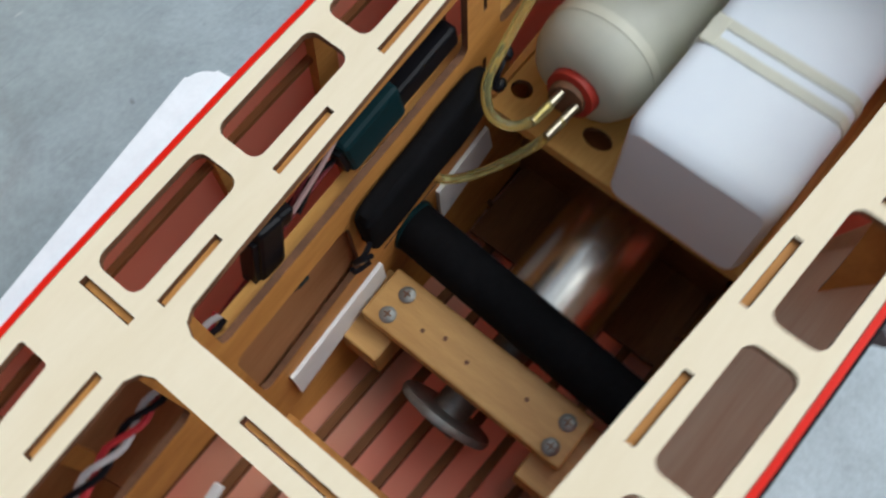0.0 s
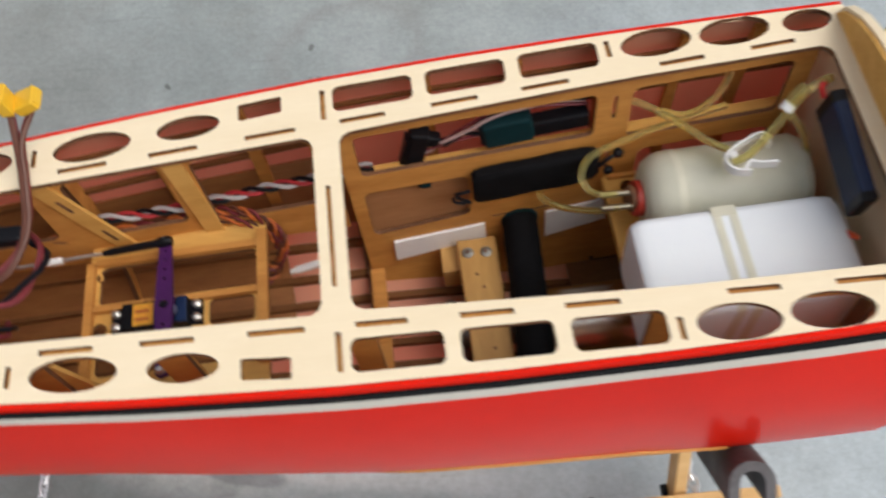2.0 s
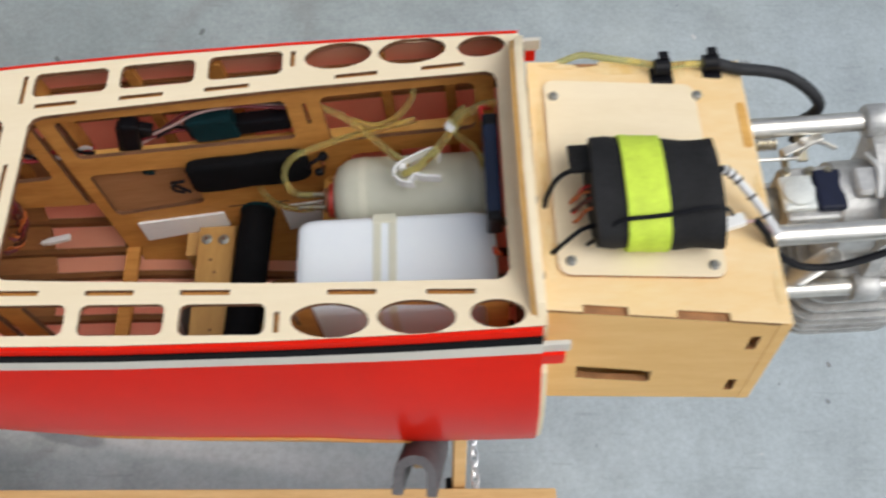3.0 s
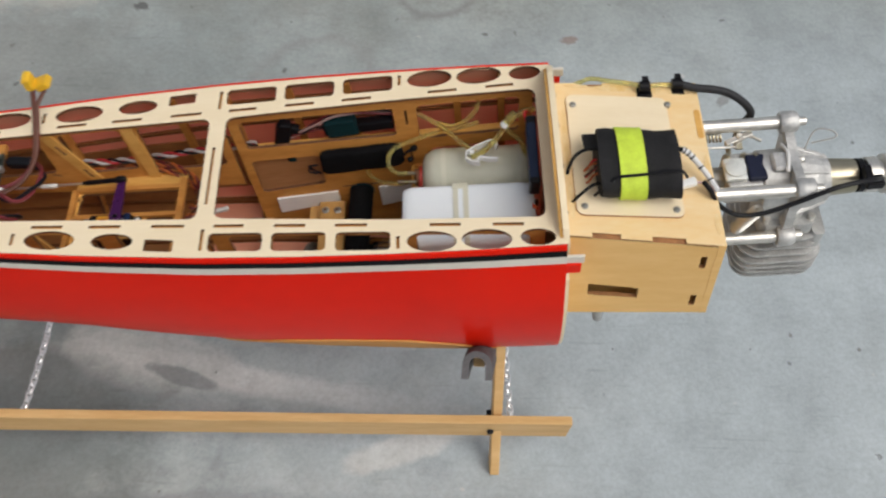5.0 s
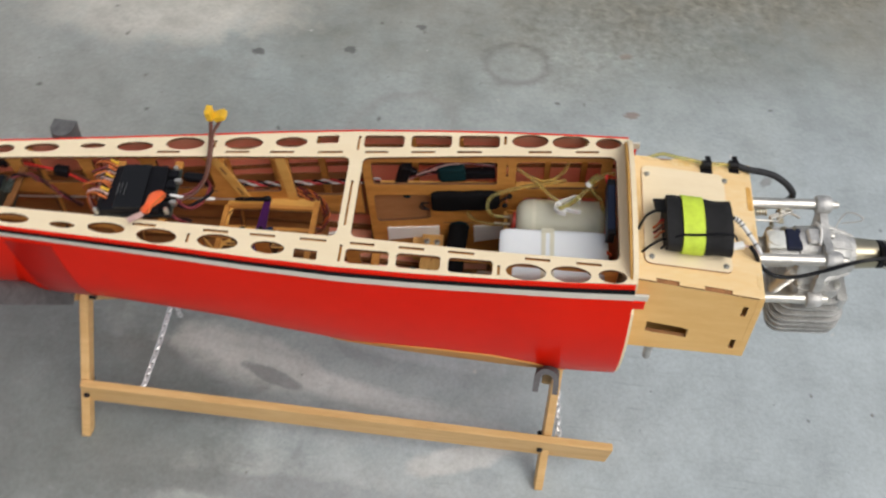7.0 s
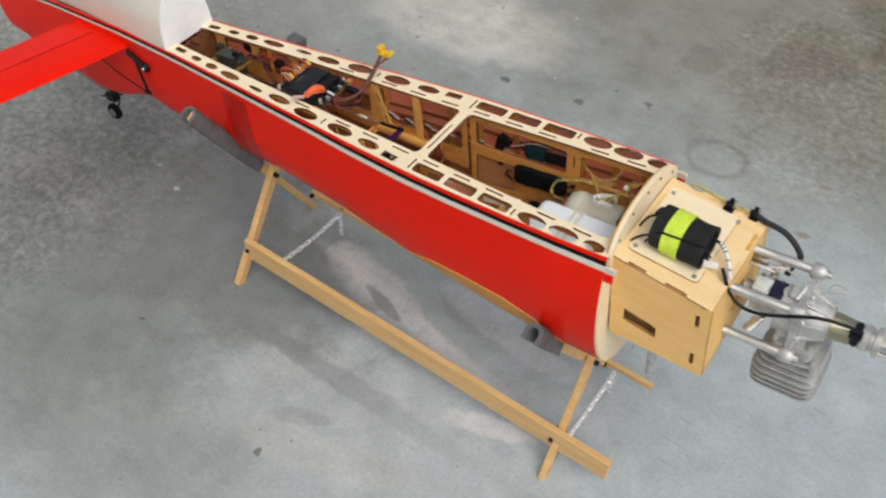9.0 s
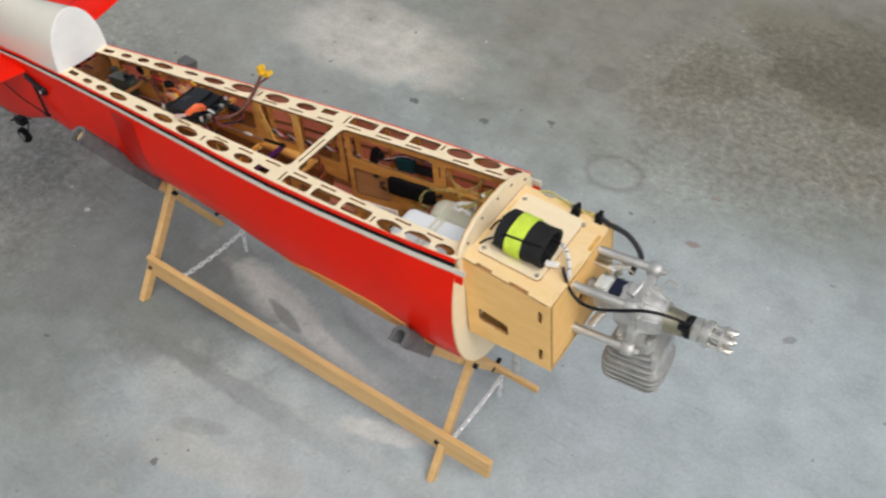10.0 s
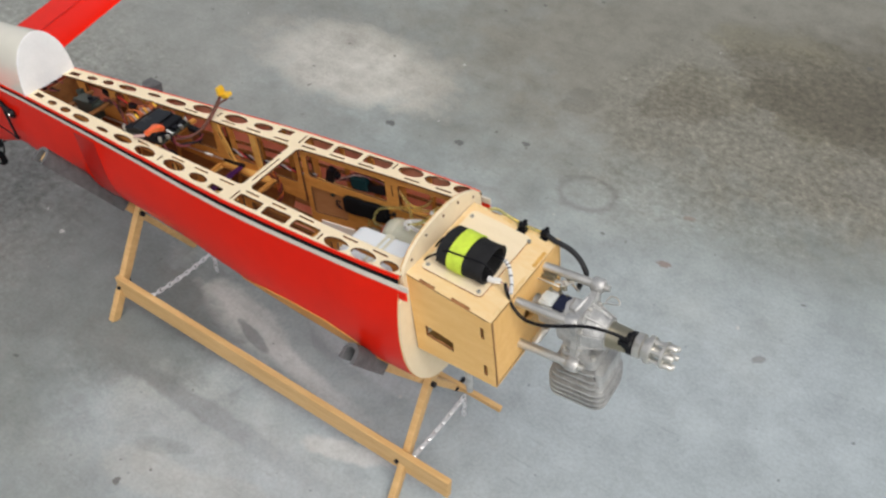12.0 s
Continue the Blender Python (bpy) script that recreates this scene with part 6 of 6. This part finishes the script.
for x, y, z in ((0.3714, 0.0672, -0.0060), (0.4010, 0.0722, -0.0108)):
    cl = thing("cable_clip", (x, y, z - 0.008), "black cable clip holding the fuel tube", "clip")
    part("band", lathe((x - 0.0045, y, z), (x + 0.0045, y, z), [(0, 0.0030), (0, 0.0050), (1, 0.0050), (1, 0.0030)], 14), BLACK, cl, "", True)
    part("foot", box(x - 0.0065, x + 0.0065, y - 0.0080, y + 0.0030, z - 0.0075, z - 0.0040, 0.0008), BLACK, cl)
    part("tail", box(x - 0.0020, x + 0.0035, y + 0.0020, y + 0.0070, z + 0.0030, z + 0.0060, 0.0006), BLACK, cl)


def engine():
    e = thing("petrol_engine", (0.47, 0.0095, -0.2), "single-cylinder petrol engine in cast aluminium bolted to standoffs", "engine", set_in=ENGINE @ Matrix.Translation((-0.0045, 0, 0.003)))
    cy, cz = 0.0095, -0.0885
    for y in (0.0435, -0.0245):
        for z in (-0.052, -0.125):
            part("standoff", lathe((0.4155, y, z), (0.494, y, z), [(0, 0.0065), (0.03, 0.0058), (0.5, 0.0055), (0.97, 0.0055), (1, 0.005)], 18), ALU_TURNED, e, "", True)
            part("bolt", lathe((0.494, y, z), (0.510, y, z), [(0, 0.0052), (0.45, 0.0052), (0.46, 0.0040), (1, 0.0036)], 14), ALU_TURNED, e, "", True)
    # mounting plate and crankcase
    part("crankcase", lathe((0.470, cy, cz), (0.4915, cy, cz), [(0, 0.0235), (0.02, 0.0262), (0.05, 0.0268), (0.97, 0.0272), (1, 0.0268)], 36), ALU, e)
    flange = []
    for k in range(48):
        a = 2 * math.pi * k / 48
        r = 0.0310 + 0.0125 * abs(math.sin(2 * a)) ** 3
        flange.append((cy + r * math.cos(a), cz + 0.001 + r * math.sin(a)))
    part("mounting_flange", plate(flange, [], lambda u, v, w: (0.4915 + w, u, v), 0.0075), (ALU, ALU), e)
    for k in range(8):
        a = 2 * math.pi * (k + 0.5) / 8
        c, s = math.cos(a), math.sin(a)
        part("rib", lath((0.499, cy + 0.0290 * c, cz + 0.0290 * s), (0.5255, cy + 0.0195 * c, cz + 0.0195 * s), 0.0028, 0.0055, (0, c, s), 0.0005), ALU, e)
    part("case_block", box(0.476, 0.5105, cy - 0.0235, cy + 0.0235, cz - 0.034, cz + 0.002, 0.0025), ALU, e)
    part("case_rib", lath((0.4855, cy, cz + 0.020), (0.4855, cy, cz + 0.0315), 0.018, 0.016, (1, 0, 0), 0.002), ALU, e)
    for y in (0.0435, -0.0245):
        for z in (-0.052, -0.125):
            part("lug", lathe((0.488, y, z), (0.503, y, z), [(0, 0.0085), (0.1, 0.0095), (0.85, 0.0092), (1, 0.0078)], 20), ALU, e, "", True)
            part("web", lath((0.4955, y, z), (0.4955, cy, cz), 0.010, 0.009, (1, 0, 0), 0.002), ALU, e)
    part("neck", lathe((0.499, cy, cz), (0.5275, cy, cz), [(0, 0.0285), (0.12, 0.0283), (0.15, 0.0262), (0.55, 0.0245), (0.8, 0.0215), (0.97, 0.0205), (1, 0.0185)], 30), ALU, e)
    part("tie", tube([(0.488, cy - 0.012, cz + 0.0305), (0.4905, cy + 0.004, cz + 0.0335), (0.489, cy + 0.018, cz + 0.0275)], 0.0016, 8), CLEAR, e, "white nylon tie over the crankcase", True)
    for k in range(6):
        a = 2 * math.pi * (k + 0.5) / 6
        p = Vector((0.4985, cy + 0.0298 * math.cos(a), cz + 0.0298 * math.sin(a)))
        part("case_bolt", rod(p, p + Vector((0.005, 0, 0)), 0.0026, 10), ALU_TURNED, e, "", True)
    part("front_housing", lathe((0.5195, cy, cz), (0.5525, cy, cz), [(0, 0.0185), (0.15, 0.0165), (0.95, 0.0145), (1, 0.0125)], 30), BRASSY, e, "olive grey bearing housing", True)
    part("sensor_ring", lathe((0.5525, cy, cz), (0.5585, cy, cz), [(0, 0.0125), (0.1, 0.0145), (0.9, 0.0145), (1, 0.0125)], 28), BLACK, e, "", True)
    part("sensor_block", box(0.549, 0.5625, cy - 0.0285, cy - 0.0185, cz + 0.021, cz + 0.0285, 0.001), BLACK, e)
    part("sensor_bracket", box(0.5525, 0.5585, cy - 0.024, cy - 0.004, cz + 0.0135, cz + 0.022, 0.0008), BLACK, e)
    part("shaft", rod((0.5585, cy, cz), (0.600, cy, cz), 0.0066, 18), ALU_TURNED, e, "", True)
    hub = part("propeller_hub", lathe((0.5590, cy, cz), (0.5815, cy, cz), [(0, 0.0120), (0.06, 0.0148), (0.44, 0.0152), (0.5, 0.0122), (0.64, 0.0122), (0.68, 0.0168), (0.95, 0.0170), (1, 0.0158)], 30), ALU_TURNED, e, "turned aluminium propeller hub", True)
    part("washer", lathe((0.5930, cy, cz), (0.5970, cy, cz), [(0, 0.0150), (0.1, 0.0162), (0.9, 0.0162), (1, 0.0148)], 28), ALU_TURNED, e, "", True)
    for k in range(6):
        a = 2 * math.pi * k / 6 + 0.3
        y, z = cy + 0.0125 * math.cos(a), cz + 0.0125 * math.sin(a)
        part("hub_bolt", lathe((0.5795, y, z), (0.6085, y, z), [(0, 0.0024), (0.62, 0.0024), (0.63, 0.0036), (0.97, 0.0036), (1, 0.003)], 12), ALU_TURNED, hub, "", True)
    part("hub_nut", lathe((0.5970, cy, cz), (0.6070, cy, cz), [(0, 0.0065), (0.8, 0.006), (1, 0.004)], 6), ALU_TURNED, hub)
    # finned cylinder hanging down
    kx = 0.4985
    ky = cy - 0.004
    part("cylinder_base", plate(rounded(kx - 0.024, kx + 0.024, ky - 0.026, ky + 0.026, 0.008), [], lambda u, v, w: (u, v, cz - 0.042 + w), 0.016), (ALU, ALU), e)
    for k in range(7):
        z = cz - 0.0485 - 0.0088 * k
        g = 0.030 + 0.0022 * min(k, 3) - 0.0012 * max(0, k - 5)
        part("cooling_fin", plate(rounded(kx - g - 0.002, kx + g + 0.002, ky - g, ky + g, 0.016, 6), [], lambda u, v, w: (u, v, z + w), 0.0024), (ALU, ALU), e, "", False)
    part("cylinder_core", lathe((kx, ky, cz - 0.110), (kx, ky, cz - 0.03), [(0, 0.022), (0.1, 0.026), (1, 0.026)], 28), ALU, e, "", True)
    part("cylinder_shroud", plate(rounded(kx + 0.024, kx + 0.0345, ky - 0.028, ky + 0.028, 0.004), [], lambda u, v, w: (u, v, cz - 0.103 + w), 0.061), (ALU, ALU), e, "smooth cast cylinder front")
    part("head", lathe((kx, ky, cz - 0.117), (kx, ky, cz - 0.106), [(0, 0.014), (0.4, 0.026), (1, 0.030)], 28), ALU, e, "", True)
    for dy in (-0.02, 0.02):
        for dx in (-0.019, 0.019):
            part("base_bolt", rod((kx + dx, ky + dy, cz - 0.028), (kx + dx, ky + dy, cz - 0.021), 0.0032, 10), ALU_TURNED, e, "", True)
    # carburettor behind the case
    carb = part("carburettor", box(0.4405, 0.4700, cy - 0.018, cy + 0.016, cz - 0.004, cz + 0.022, 0.002), ALU, e, "", False)
    part("reed_block", box(0.458, 0.473, cy - 0.014, cy + 0.011, cz - 0.010, cz + 0.0265, 0.0015), NAVY, carb, "dark blue insulator block")
    part("cover", box(0.4385, 0.4570, cy - 0.0135, cy + 0.0085, cz + 0.0215, cz + 0.0262, 0.0018), PUMP, carb, "pale grey-green pump cover")
    part("cover_dome", lathe((0.4480, cy - 0.0025, cz + 0.026), (0.4480, cy - 0.0025, cz + 0.0285), [(0, 0.0090), (0.7, 0.0086), (1, 0.0065)], 20), PUMP, carb, "", True)
    part("intake", lathe((0.428, cy, cz + 0.008), (0.4405, cy, cz + 0.008), [(0, 0.011), (0.3, 0.0100), (1, 0.0100)], 24), SCREW, carb, "", True)
    for dx, dy, h in ((0.003, 0.011, 0.007), (0.017, 0.0115, 0.005), (0.026, 0.010, 0.006)):
        part("adjuster", lathe((0.4405 + dx, cy + dy, cz + 0.0215), (0.4405 + dx, cy + dy, cz + 0.0215 + h), [(0, 0.0030), (0.55, 0.0030), (0.6, 0.0019), (1, 0.0019)], 10), BRASSY, carb, "brass adjusting screw", True)
    part("bell_crank", lath((0.443, cy + 0.021, cz + 0.030), (0.466, cy + 0.030, cz + 0.031), 0.005, 0.0016, (0, 0, 1), 0.0004), ALU_TURNED, carb)
    part("bell_crank", lath((0.455, cy + 0.018, cz + 0.024), (0.455, cy + 0.036, cz + 0.028), 0.006, 0.0016, (0, 0, 1), 0.0004), BRASSY, carb)
    part("pivot", rod((0.455, cy + 0.026, cz + 0.016), (0.455, cy + 0.026, cz + 0.034), 0.0026, 10), ALU_TURNED, carb, "", True)
    part("needle", rod((0.449, cy + 0.016, cz + 0.012), (0.449, cy + 0.033, cz + 0.014), 0.0022, 10), BRASSY, carb, "", True)
    part("lever", tube([(0.452, cy + 0.022, cz + 0.026), (0.463, cy + 0.028, cz + 0.028), (0.474, cy + 0.024, cz + 0.026)], 0.0014, 6), ALU_TURNED, carb, "", True)
    spring = [(0.4490 + 0.014 * t / 76 + 0.0045 * math.sin(t * 0.9), -0.0275 + 0.0050 * math.cos(t * 0.9), cz - 0.015 + 0.030 * t / 76) for t in range(77)]
    part("throttle_spring", tube(spring, 0.0011, 6, 2), ALU_TURNED, e, "coiled steel spring", True)
    spring = [(0.4215 + 0.02 * t / 48, cy + 0.030 + 0.004 * math.cos(t * 0.9), cz + 0.027 + 0.004 * math.sin(t * 0.9)) for t in range(49)]
    part("choke_spring", tube(spring, 0.0009, 6, 2), BRASSY, e, "", True)
    part("firewall_cap", lathe((0.4155, -0.034, cz - 0.006), (0.4185, -0.034, cz - 0.006), [(0, 0.0165), (0.7, 0.0165), (1, 0.015)], 26), CLEAR, e, "round grey cap on the firewall", True)
    part("wire_loop", tube([(0.508, cy + 0.014, cz + 0.022), (0.516, cy + 0.024, cz + 0.036), (0.528, cy + 0.020, cz + 0.039), (0.530, cy + 0.015, cz + 0.037), (0.512, cy + 0.015, cz + 0.031)], 0.0007, 6), ALU_TURNED, e, "thin steel wire loop", True)
    part("throttle_rod", rod((0.415, cy + 0.016, cz + 0.032), (0.452, cy + 0.018, cz + 0.028), 0.001, 8), ALU_TURNED, e, "", True)


engine()

pipe = thing("drain_pipe", (0.340, -0.033, -0.148), "short grey pipe below the engine box", "pipe")
part("tube", lathe((0.3400, -0.0330, -0.148), (0.3400, -0.0330, -0.255), [(0, 0.0055), (0.9, 0.0055), (1, 0.0048)], 16), ALU, pipe, "", True)


# ---- tail ----
def turtledeck():
    rows = []
    bm = bmesh.new()
    table = ((-0.4955, 0.0495, 0.090), (-0.51, 0.0485, 0.090), (-0.56, 0.0440, 0.088), (-0.61, 0.0380, 0.090), (-0.67, 0.0310, 0.099), (-0.73, 0.0230, 0.120), (-0.79, 0.0160, 0.152), (-0.85, 0.0105, 0.205))
    for x, w, h in table:
        z0 = lerp(DECK_RISE, x) - 0.002
        ring = []
        for k in range(21):
            a = math.pi * k / 20
            ring.append(bm.verts.new((x, -w * math.copysign(abs(math.cos(a)) ** 0.85, math.cos(a)), z0 + h * math.sin(a) ** 0.9)))
        rows.append(ring)
    for r0, r1 in zip(rows, rows[1:]):
        for k in range(20):
            bm.faces.new((r0[k], r0[k + 1], r1[k + 1], r1[k]))
    f = bm.faces.new(rows[0])
    f.material_index = 1
    bm.faces.new(rows[-1])
    part("turtledeck", bm, (WHITE_GLOSS, FOAM), airplane, "glossy white rear turtledeck, body greyed for shade, flat front brighter white", True)
    arch = [(0.0505 * math.cos(math.pi * k / 20), -0.002 + 0.093 * math.sin(math.pi * k / 20) ** 0.9) for k in range(21)]
    part("turtledeck_former", plate(arch, [], lambda u, v, w: (-0.4945 + w, u, v), 0.0025), (FOAM, FOAM), airplane)


turtledeck()


def stab(sgn):
    """A swept tail surface of even chord with a rounded leading edge."""
    bm = bmesh.new()
    rows = []
    for s in range(9):
        y = 0.010 + 0.30 * s / 8
        le = -0.6005 - 0.26 * (y - 0.010)
        te = le - 0.152
        ring = []
        for k in range(20):
            a = 2 * math.pi * k / 20
            c = (1 + math.cos(a)) / 2
            ring.append(bm.verts.new((te + (le - te) * c, sgn * y, -0.036 + 0.0085 * math.sin(a) * (0.30 + 0.70 * c**0.5))))
        rows.append(ring)
    for r0, r1 in zip(rows, rows[1:]):
        for k in range(20):
            bm.faces.new((r0[k], r0[(k + 1) % 20], r1[(k + 1) % 20], r1[k]))
    bm.faces.new(rows[0])
    bm.faces.new(rows[-1])
    tail = part("stabiliser", bm, RED, airplane, "glossy red tail surface", True)
    seam = [(-0.685 - 0.26 * t, sgn * (0.045 + t), -0.0275) for t in (0.0, 0.13, 0.25)]
    part("film_seam", tube(seam, 0.0007, 6, 3), RED_TWICE, tail, "", True)


stab(-1)
stab(1)
hn = thing("control_horn", (-0.585, -0.046, -0.05), "black control horn assembly on the red tail side", "control horn")
part("plate", lath((-0.609, -0.0450, -0.0410), (-0.5600, -0.0490, -0.0600), 0.013, 0.004, (0, 1, 0), 0.001), BLACK, hn)
part("boss", lathe((-0.5665, -0.0460, -0.0570), (-0.5665, -0.0535, -0.0570), [(0, 0.0085), (0.6, 0.0085), (1, 0.0060)], 18), BLACK, hn, "", True)
part("bolt", lathe((-0.5665, -0.0535, -0.0570), (-0.5665, -0.0552, -0.0570), [(0, 0.0026), (1, 0.0020)], 10), ALU_TURNED, hn, "", True)
part("arm", lath((-0.5900, -0.0475, -0.0500), (-0.5790, -0.0510, -0.1080), 0.0048, 0.003, (0, 1, 0), 0.0005), BLACK, hn)
part("ball_link", lathe((-0.5860, -0.0510, -0.1080), (-0.5740, -0.0510, -0.1095), [(0, 0.0025), (0.4, 0.0038), (1, 0.0028)], 12), BLACK, hn, "", True)
part("cable", tube([(-0.7107, -0.0350, -0.0939), (-0.65, -0.0450, -0.1020), (-0.5781, -0.0510, -0.1096)], 0.0010, 8, 4), BLACK, hn, "", True)
tw = thing("tail_wheel", (-0.80, 0.004, -0.25), "small black tail wheel on a bent wire strut", "wheel")
part("tyre", lathe((-0.809, 0.002, -0.2739), (-0.809, 0.014, -0.2739), [(0, 0.009), (0.1, 0.0155), (0.5, 0.0172), (0.9, 0.0155), (1, 0.009)], 24), RUBBER, tw, "", True)
part("hub", lathe((-0.809, 0.0012, -0.2739), (-0.809, 0.0148, -0.2739), [(0, 0.0085), (1, 0.0085)], 16), SCREW, tw, "", True)
part("strut", tube([(-0.785, 0.004, -0.205), (-0.789, 0.004, -0.232), (-0.792, 0.016, -0.243), (-0.804, 0.018, -0.262), (-0.809, 0.0155, -0.2739)], 0.0017, 8, 4), BLACK, tw, "", True)
part("bracket", box(-0.800, -0.778, -0.004, 0.012, -0.236, -0.220, 0.001), BLACK, tw)
for sx in (-1, 1):
    part("tiller_arm", lath((-0.789 - 0.016, 0.004 - 0.012 * sx, -0.226), (-0.789 + 0.016, 0.004 + 0.012 * sx, -0.226), 0.004, 0.0025, (0, 0, 1), 0.0005), BLACK, tw)
part("leaf_spring", lath((-0.886, 0.0, -0.1960), (-0.785, 0.0, -0.2190), 0.0022, 0.011, (1, 0, 0), 0.0005), GREY_FOAM, tw, "grey leaf spring")


# ---- beside the stand ----
fb = thing("foam_slab", (0.04, 0.28, 0), "white foam slab with rounded corners lying on the floor", "foam slab", world_frame=True)
bm = bmesh.new()
lo, hi = [], []
for u, v in rounded(-0.20, 0.20, -0.11, 0.11, 0.022, 6):
    px, py = 0.088 + u - 0.19 * v, 0.276 + v + 0.19 * u
    hi.append(bm.verts.new((px, py, 0.022)))
    lo.append(bm.verts.new((px, py, 0.0)))
for k in range(len(hi)):
    bm.faces.new((lo[k], lo[(k + 1) % len(hi)], hi[(k + 1) % len(hi)], hi[k]))
top = bm.faces.new(hi)
bm.faces.new(lo[::-1])
bmesh.ops.bevel(bm, geom=list(top.edges), offset=0.005, segments=3, affect="EDGES")
part("block", bm, FOAM, fb, "", True)
